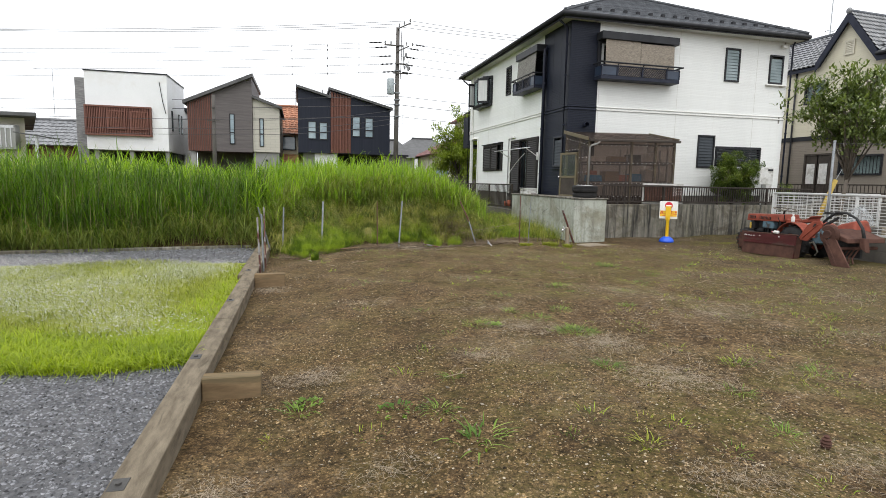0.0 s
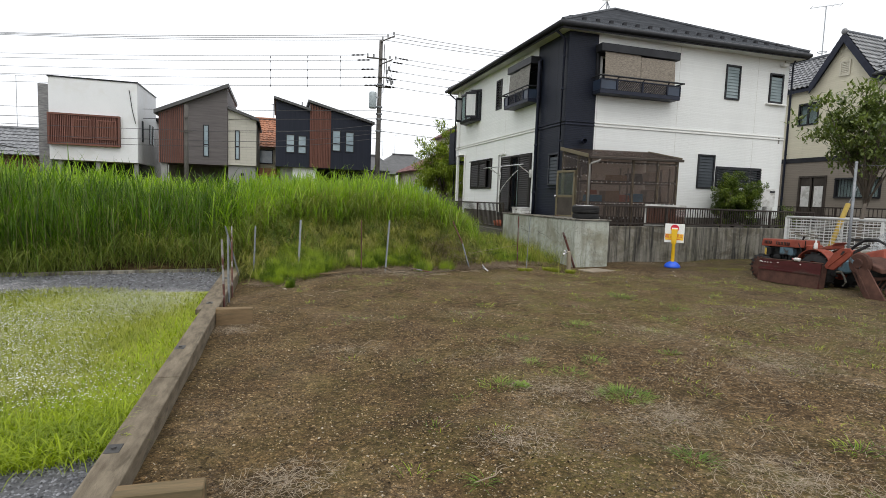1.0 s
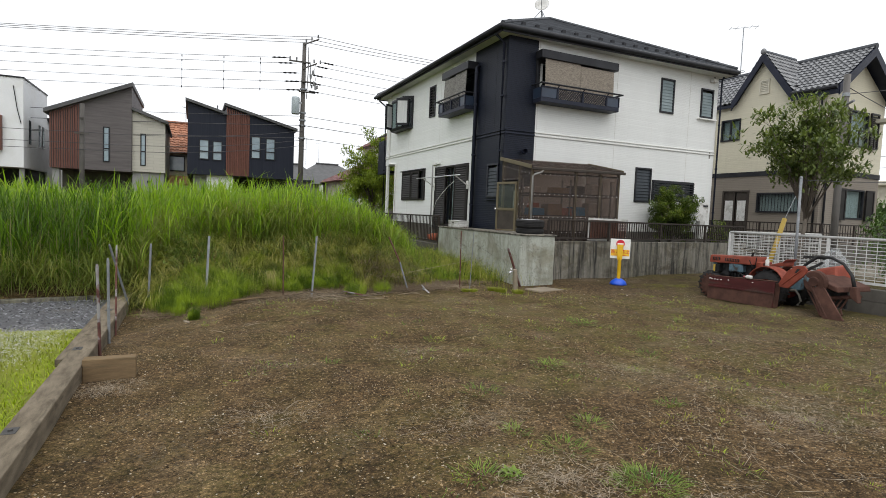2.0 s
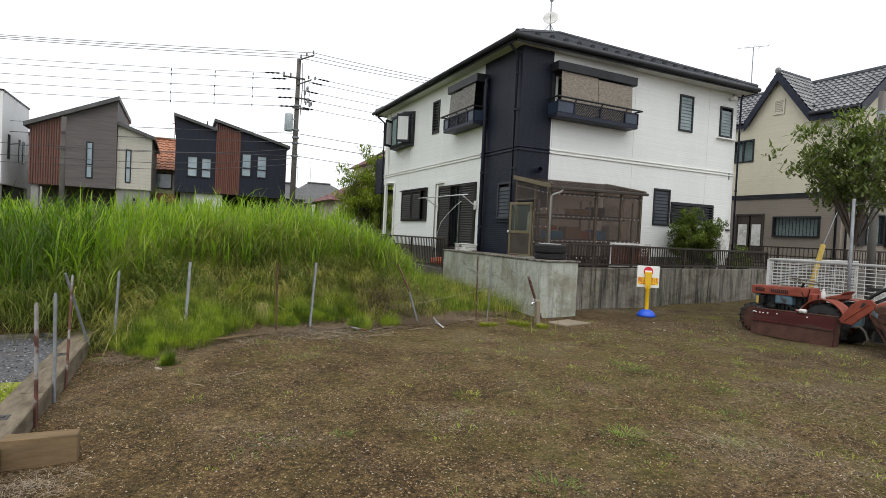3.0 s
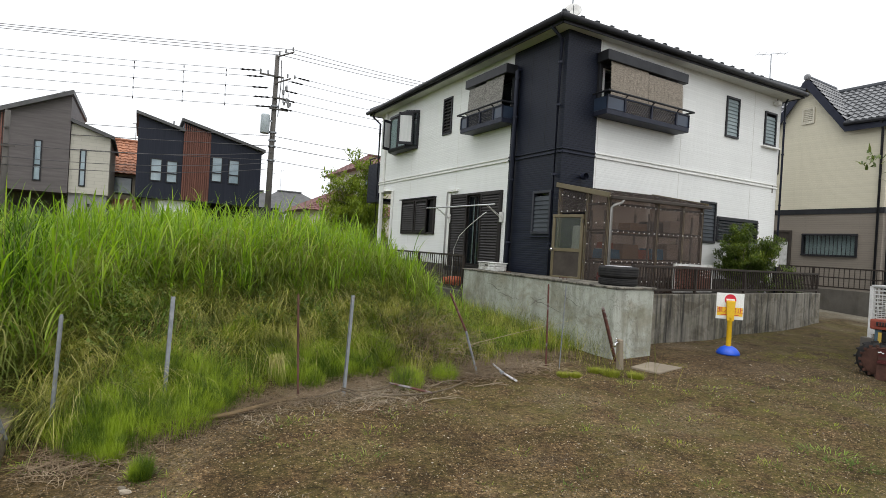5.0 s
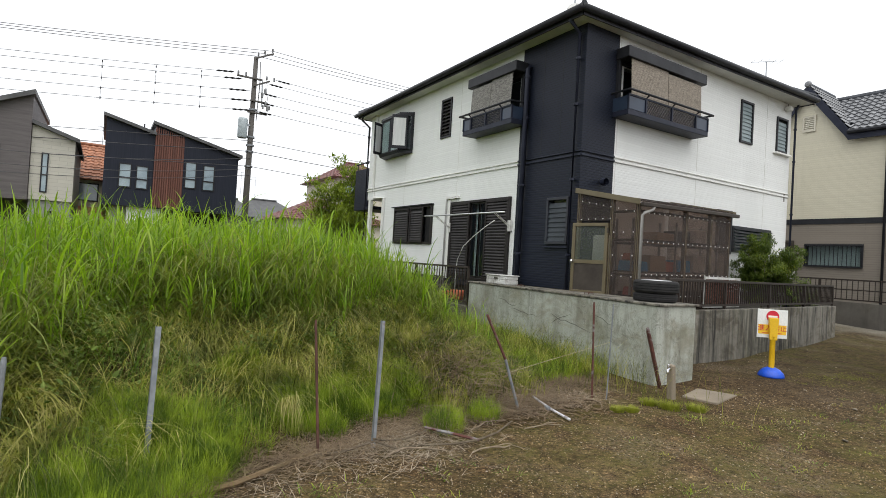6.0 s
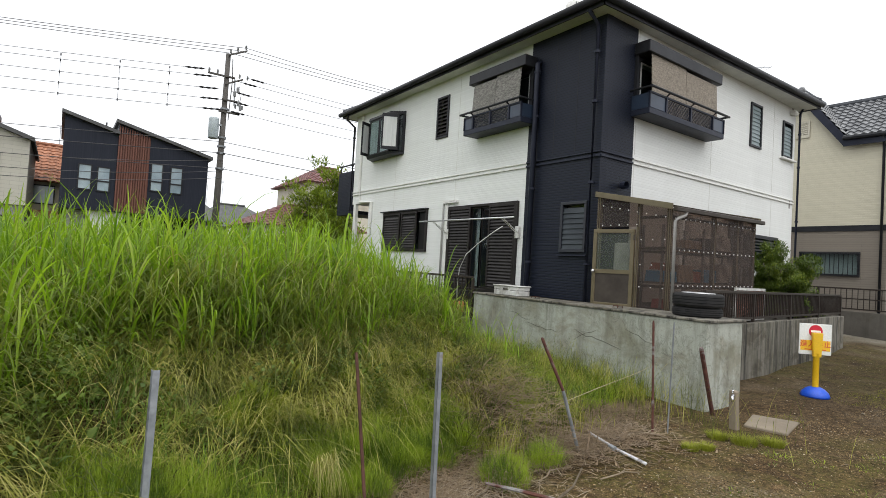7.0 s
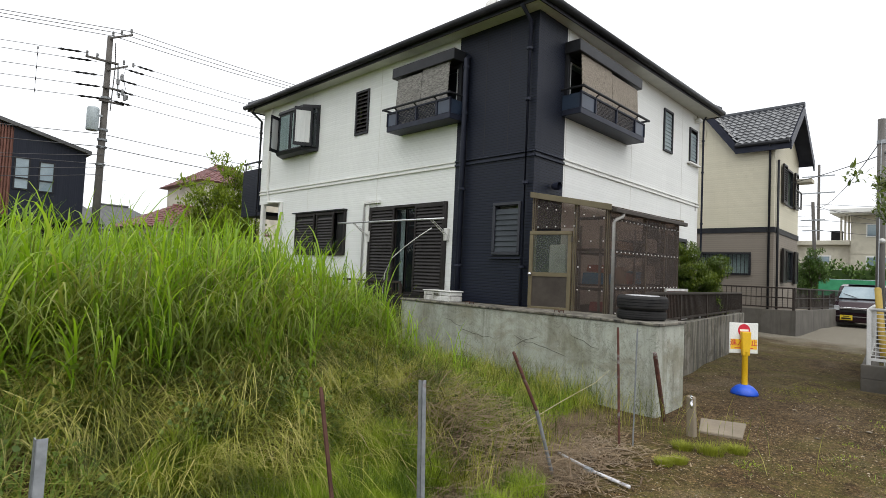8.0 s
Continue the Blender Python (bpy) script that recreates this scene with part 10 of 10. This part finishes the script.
stones("soil_clods", yard(125000), rg.uniform(0.006, 0.02, 125000) * rg.uniform(0.6, 1.3, 125000), "clod", 0.7, "small brown soil clods", "soil", True)
stones("pebbles", yard(24000), rg.uniform(0.004, 0.012, 24000) * rg.choice([1, 1, 1, 1, 1, 1.9], 24000), "pebble", 0.6, "small pale pebbles in the soil", "stone", True)
stones("soil_crumbs", yard(30000), rg.uniform(0.006, 0.02, 30000), "litter_chip", 0.35, "pale flakes of dry soil and bark in the yard", "soil", True)
stones("pebbles_drive", np.concatenate([yard(700, 9.5, 13.0, 5.5, 16.0)]), rg.uniform(0.008, 0.024, 700), "pebble", 0.6, "pale gravel stones on the drive", "stone")
q = yard(4500)
patch = np.sin(1.3 * q[:, 0] + 0.3) * np.cos(1.1 * q[:, 1] + 1.0) + 0.4 * np.sin(3.1 * q[:, 0] + 2 * q[:, 1])
q = q[patch + rg.uniform(-0.6, 0.6, len(q)) > 0.25]
n = len(q)
blades("ground_straw", q + np.array([0, 0, 0.006]), rg.uniform(0.025, 0.11, n), rg.uniform(0.0018, 0.0036, n), rg.uniform(0, 6.28, n), rg.uniform(0.9, 1.1, n), rg.uniform(0.05, 0.3, n), "straw", 3, lift=0.08, label="scattered dry stems on the soil", category="straw")
n = 1300
i = rg.randint(0, 7, n)
px = np.array([2.6, 3.6, 4.6, 5.4, 4.2, 6.2, 2.9])[i] + rg.normal(0, 0.5, n)
py = np.array([4.3, 4.8, 5.2, 5.9, 3.9, 5.2, 3.2])[i] + rg.normal(0, 0.35, n)
blades("litter_stems", np.stack([px, py, ground_z(px, py) + rg.uniform(0.006, 0.016, n)], 1), rg.uniform(0.06, 0.24, n), rg.uniform(0.0025, 0.005, n), rg.uniform(0, 6.28, n), rg.uniform(0.95, 1.1, n), rg.uniform(0.05, 0.3, n), "straw_pale", 4, lift=0.05, label="pale dead stems lying about on the trodden soil", category="straw")
spots = [(0.46, 2.47, 0.2, 160), (1.9, 1.9, 0.2, 200), (2.44, 3.92, 0.26, 420), (2.52, 3.1, 0.34, 420), (0.15, 3.85, 0.22, 240), (2.0, 4.53, 0.28, 300), (4.18, 4.7, 0.4, 520), (5.1, 3.6, 0.45, 460), (-0.3, 7.0, 0.22, 260), (1.33, 3.82, 0.2, 140), (2.6, 1.9, 0.25, 200), (-0.35, 2.5, 0.16, 160), (1.9, 5.4, 0.35, 220), (3.9, 6.2, 0.45, 320), (0.7, 6.0, 0.3, 180), (5.6, 6.6, 0.5, 320), (2.2, 7.2, 0.35, 160), (6.6, 5.4, 0.5, 320), (0.84, 8.84, 0.2, 60)]
for cx, cy, rad, k in spots:
    k = int(k * 2.2)
    r = 0.95 * rad * rg.rand(k) ** 0.8
    a = rg.uniform(0, 6.28, k)
    px, py = cx + r * np.cos(a) * 1.4, cy + r * np.sin(a)
    near_ = cy < 3.0
    blades("straw_patch", np.stack([px, py, ground_z(px, py) + rg.uniform(0.01, 0.034, k)], 1), rg.uniform(0.02, 0.075 if near_ else 0.1, k), rg.uniform(0.0016, 0.003, k) if near_ else rg.uniform(0.002, 0.0042, k), rg.uniform(0, 6.28, k), rg.uniform(0.9, 1.1, k), rg.uniform(0.1, 0.4, k), "straw_pale", 3, lift=0.16, label="mat of bleached dead stems on the soil", kind="stuff", category="straw")


def weed(cx, cy, rad, k, hgt, wid, material, label):
    r = rad * np.sqrt(rg.rand(k))
    a = rg.uniform(0, 6.28, k)
    px, py = cx + r * np.cos(a), cy + r * np.sin(a)
    blades("weed", np.stack([px, py, ground_z(px, py)], 1), hgt * rg.uniform(0.5, 1.2, k), wid * rg.uniform(0.7, 1.3, k), a + rg.uniform(-0.7, 0.7, k), rg.uniform(0.5, 1.1, k), rg.uniform(0.1, 0.6, k), material, 3, lift=0.55, label=label, kind="stuff", category="weed")


weed(0.94, 2.6, 0.15, 44, 0.12, 0.014, "weed", "broad-leaved green weed in bare soil")
for px, py, rad, k in ((2.42, 4.36, 0.17, 260), (2.63, 5.11, 0.1, 70), (2.27, 4.87, 0.15, 90), (2.11, 5.17, 0.08, 50), (1.63, 4.72, 0.12, 80), (3.5, 5.28, 0.09, 60), (2.19, 3.43, 0.1, 90), (1.05, 3.5, 0.06, 30), (3.17, 6.4, 0.14, 60), (2.27, 5.92, 0.14, 60), (2.53, 2.26, 0.08, 40), (3.63, 3.05, 0.12, 60), (2.75, 2.84, 0.1, 50), (4.98, 8.2, 0.2, 120), (4.84, 7.99, 0.16, 90), (5.07, 7.11, 0.14, 60), (3.34, 6.52, 0.13, 70), (4.52, 6.54, 0.14, 60), (1.39, 7.08, 0.06, 30)):
    weed(px, py, rad, k, 0.1, 0.006, "weed", "spreading light green grass tuft in bare soil")
for px, py, rad in ((1.78, 4.67, 0.08), (0.6, 3.1, 0.1), (0.1, 3.38, 0.1)):
    leafy("weed", [(px, py)], 40, rad, 0.05, (0.02, 0.05), "weed", "low spreading green weed in bare soil")
weed(0.85, 3.05, 0.08, 30, 0.13, 0.009, "weed", "small grass tuft in bare soil")
weed(0.05, 3.3, 0.09, 30, 0.13, 0.009, "weed", "small grass tuft in bare soil")
weed(3.2, 3.35, 0.1, 60, 0.11, 0.007, "weed_fine", "small spiky green weed in bare soil")
weed(1.75, 2.3, 0.07, 24, 0.1, 0.008, "moss", "small yellow-green weed in bare soil")
for px, py in ((2.65, 7.7), (0.3, 9.6), (-0.3, 10.05), (5.1, 10.35)):
    weed(px, py, 0.12, 60, 0.08, 0.006, "weed_fine", "low green weed patch in the soil")
for px, py in ((4.55, 10.8), (4.68, 10.74), (5.12, 10.88), (5.17, 10.67), (5.45, 10.56)):
    tufts_at("moss_cushion", np.array([px]), np.array([py]), 420, 0.085, (0.07, 0.11), (0.003, 0.006), (0.2, 0.8), (0.0, 0.3), "moss", "round cushion of yellow-green moss-like weed", 3, "weed")
for px, py, rad in ((9.1, 11.0, 0.55), (9.9, 10.9, 0.5), (6.6, 11.0, 0.25), (7.6, 8.6, 0.5), (8.6, 8.4, 0.4), (6.3, 7.4, 0.45)):
    k = int(2600 * rad)
    a, r = rg.uniform(0, 6.28, k), rad * np.sqrt(rg.rand(k))
    mx, my = px + 1.5 * r * np.cos(a), py + 0.7 * r * np.sin(a)
    keep = np.sin(7 * mx + 2 * my) * np.cos(9 * my - mx) + rg.uniform(-0.6, 0.9, k) > 0
    mx, my = mx[keep], my[keep]
    k = len(mx)
    blades("moss_carpet", np.stack([mx, my, ground_z(mx, my)], 1), rg.uniform(0.01, 0.03, k), rg.uniform(0.004, 0.009, k), rg.uniform(0, 6.28, k), rg.uniform(0.6, 1.2, k), rg.uniform(0, 0.5, k), "moss_low", 2, label="thin carpet of olive moss on the drive", category="moss")
for m_, cnt in (("weed_fine", 190), ("weed", 160), ("moss", 110)):
    tx = -0.2 + 8.7 * rg.rand(cnt) ** 0.6
    tufts_at("small_weeds", tx, 1.0 + 9.3 * rg.rand(cnt), 20, 0.08, (0.02, 0.075), (0.004, 0.008), (0.5, 1.1), (0.1, 0.5), m_, "tiny green weeds scattered in the trodden soil", 3, "weed")
def twig(x, y, az, length, r, fork):
    pts, h = [], az
    for i in range(6):
        q = i / 5
        h += rg.normal(0, 0.16)
        pts.append((x + length * q * math.cos(h), y + length * q * math.sin(h), float(ground_z(x, y)) + 0.012 + 0.02 * math.sin(3 * q)))
    g = Geo().tube(pts, [r, r, r * 0.9, r * 0.8, r * 0.6, r * 0.3], 5)
    if fork:
        b = Vector(pts[2])
        g.tube([b, b + Vector((math.cos(az + fork) * length * 0.2, math.sin(az + fork) * length * 0.2, 0.015)), b + Vector((math.cos(az + fork * 0.7) * length * 0.42, math.sin(az + fork * 0.7) * length * 0.42, 0.01))], [r * 0.7, r * 0.6, r * 0.3], 5)
    tagged(part("twig", g, "twig_bark", None), "dry pale twig lying on the soil", "twig", "fallen twigs")


for q in ((1.0, 3.5, 0.1, 0.28, 0.0035, 0.5), (0.86, 6.1, 0.9, 0.22, 0.003, 0.5), (3.6, 7.0, -0.5, 0.25, 0.003, 0), (2.8, 3.6, 0.4, 0.22, 0.003, -0.5), (5.2, 6.3, -0.2, 0.3, 0.004, 0.5), (0.84, 8.84, 0.8, 0.25, 0.0035, 0.6), (0.6, 8.6, 2.4, 0.22, 0.004, 0), (2.6, 10.45, 0.3, 0.45, 0.007, -0.5), (3.3, 10.7, -0.5, 0.4, 0.006, 0.6), (2.9, 10.9, 0.2, 0.5, 0.006, 0), (4.4, 11.3, -0.3, 0.4, 0.006, 0.5), (1.9, 10.5, 0.15, 0.5, 0.007, 0)):
    twig(*q)
for i, (px, py, sz) in enumerate(((0.23, 9.42, 0.07), (0.21, 9.5, 0.05), (1.1, 3.0, 0.03), (0.98, 3.35, 0.035), (5.9, 9.4, 0.06), (6.6, 10.2, 0.05), (7.3, 9.9, 0.06), (7.9, 10.7, 0.05), (6.2, 8.5, 0.05), (8.4, 9.9, 0.05))):
    st = stones("stone", [(px, py, float(ground_z(px, py)) + sz * 0.12)], [sz], "pebble", 0.55, "pale angular stone lying on the soil", "stone")
    tagged(st, group="loose pale stones", kind="thing")
tagged(part("pine_cone", Geo().lathe([(0.0, 0.0), (0.02, 0.005), (0.028, 0.02), (0.022, 0.026), (0.028, 0.034), (0.02, 0.042), (0.024, 0.05), (0.012, 0.058), (0.016, 0.065), (0.0, 0.075)], (2.62, 2.1, float(ground_z(2.62, 2.1))), 9), "rust_dark", None), "dark brown pine cone standing in the soil", "pine cone")


# ---- trees and shrubs ----
def foliage(centres, radius, per, size, rngs):
    """Leaves round many twig ends."""
    pts = np.repeat(np.asarray(centres), per, 0)
    d = rngs.normal(0, 1, (len(pts), 3))
    d /= np.linalg.norm(d, axis=1)[:, None]
    pts = pts + d * (radius * rngs.uniform(0.15, 1.0, len(pts)) ** 0.6)[:, None]
    return pts


def tree(name, at, trunk_h, r0, crown_r, crown_h, limbs, twigs, per, leaf, material, label, category="tree", seed=1, spread=0.35, flat=0.8, lean=(0, 0), rise=0.05):
    rng = np.random.RandomState(seed)
    t = thing(name, at, label, category)
    b = Vector(at)
    top = b + Vector((lean[0], lean[1], trunk_h))
    part("trunk", Geo().tube([b - Vector((0, 0, 0.2)), b.lerp(top, 0.35) + Vector((0.03, 0.02, 0)), b.lerp(top, 0.7), top], [r0, r0 * 0.8, r0 * 0.7, r0 * 0.55], 9), "bark", t, smooth=True)
    ends = []
    for i in range(limbs):
        a = 2.4 * i + rng.uniform(-0.4, 0.4)
        up_ = rng.uniform(-0.1, 1.0)
        tip = top + Vector((math.cos(a) * crown_r * rng.uniform(0.6, 1.0), math.sin(a) * crown_r * rng.uniform(0.6, 1.0), crown_h * (rise + (0.95 - rise) * up_)))
        if up_ > 0.75:
            tip = top.lerp(tip, 1.0)
            tip.x, tip.y = top.x + (tip.x - top.x) * 0.45, top.y + (tip.y - top.y) * 0.45
        mid = top.lerp(tip, 0.5) + Vector((rng.uniform(-0.1, 0.1), rng.uniform(-0.1, 0.1), rng.uniform(0.0, 0.2) * crown_h))
        s = b.lerp(top, rng.uniform(0.75, 1.0))
        part("limb", Geo().tube([s, mid, tip], [r0 * 0.4, r0 * 0.24, r0 * 0.09], 6), "bark", t, smooth=True)
        for k in range(twigs):
            q = rng.uniform(0.35, 1.05)
            p = (s.lerp(mid, q * 2) if q < 0.5 else mid.lerp(tip, (q - 0.5) * 2))
            e = p + Vector(rng.normal(0, 1, 3)) * crown_r * spread * 0.6
            e.z = p.z + (e.z - p.z) * flat
            ends.append(tuple(e))
            if k % 3 == 0:
                part("twig", Geo().tube([p, e], [r0 * 0.1, r0 * 0.04], 4), "bark", t)
    pts = foliage(ends, crown_r * spread * 0.55, per, leaf, rng)
    n = len(pts)
    blades("crown", pts, leaf * rng.uniform(0.6, 1.25, n), leaf * rng.uniform(0.35, 0.55, n), rng.uniform(0, 6.28, n), rng.uniform(0.5, 1.25, n), rng.uniform(-0.2, 0.7, n), material, 2, parent=t, kind="")
    return t


tree("persimmon_tree", (11.14, 9.5, 0.0), 1.8, 0.055, 0.98, 2.1, 26, 9, 26, 0.13, "tree_leaf", "small tree with large glossy green leaves and open crown", seed=4, spread=0.32, flat=0.45, lean=(0.12, -0.1), rise=0.38)
tree("garden_tree", (7.8, 26.6, 0.0), 1.6, 0.06, 1.35, 3.4, 34, 11, 44, 0.15, "maple_leaf", "airy light green garden tree beside the white house", seed=7, spread=0.3, flat=0.5, lean=(-0.1, 0.1))
tree("shrub", (12.05, 13.6, 0.54), 0.35, 0.04, 0.62, 1.45, 54, 11, 84, 0.055, "shrub_leaf", "dense green garden shrub with tiered branches behind the railing", "shrub", seed=23, spread=0.26, flat=0.4, rise=0.04)
tree("shrub", (13.6, 8.6, 0.1), 0.6, 0.06, 1.0, 1.4, 14, 9, 40, 0.1, "hedge_leaf", "dense dark shrub behind the mesh fence", "shrub", seed=12, spread=0.5)
tree("shrub", (13.2, 6.4, 0.1), 0.7, 0.06, 1.0, 1.5, 14, 9, 40, 0.1, "hedge_leaf", "dense dark shrub behind the mesh fence", "shrub", seed=13, spread=0.5)
tree("shrub", (14.35, 13.9, 0.54), 0.25, 0.03, 0.3, 0.7, 8, 6, 26, 0.06, "shrub_leaf", "small green shrub by the corner of the wall", "shrub", seed=15, spread=0.5)
tree("street_shrub", (26.2, 14.5, 0.3), 1.0, 0.06, 0.5, 1.9, 16, 9, 50, 0.1, "hedge_leaf", "dark evergreen shrub beside the drive", "shrub", seed=17, spread=0.5)
hc = np.stack([rg.uniform(35, 36.2, 900), rg.uniform(3, 25, 900), rg.uniform(0.6, 2.85, 900)], 1)
pts = foliage(hc, 0.35, 12, 0.2, rg)
n = len(pts)
hd = thing("hedge", (35.6, 14, 0), "long clipped dark green hedge at the street end", "hedge")
blades("foliage", pts, np.full(n, 0.26), np.full(n, 0.14), rg.uniform(0, 6.28, n), rg.uniform(0.3, 1.2, n), rg.uniform(0, 0.5, n), "hedge_leaf", 2, parent=hd, kind="stuff")
part("branches", Geo().box(35.3, 3.2, 0.2, 35.9, 24.8, 2.6), "hedge_leaf", hd)
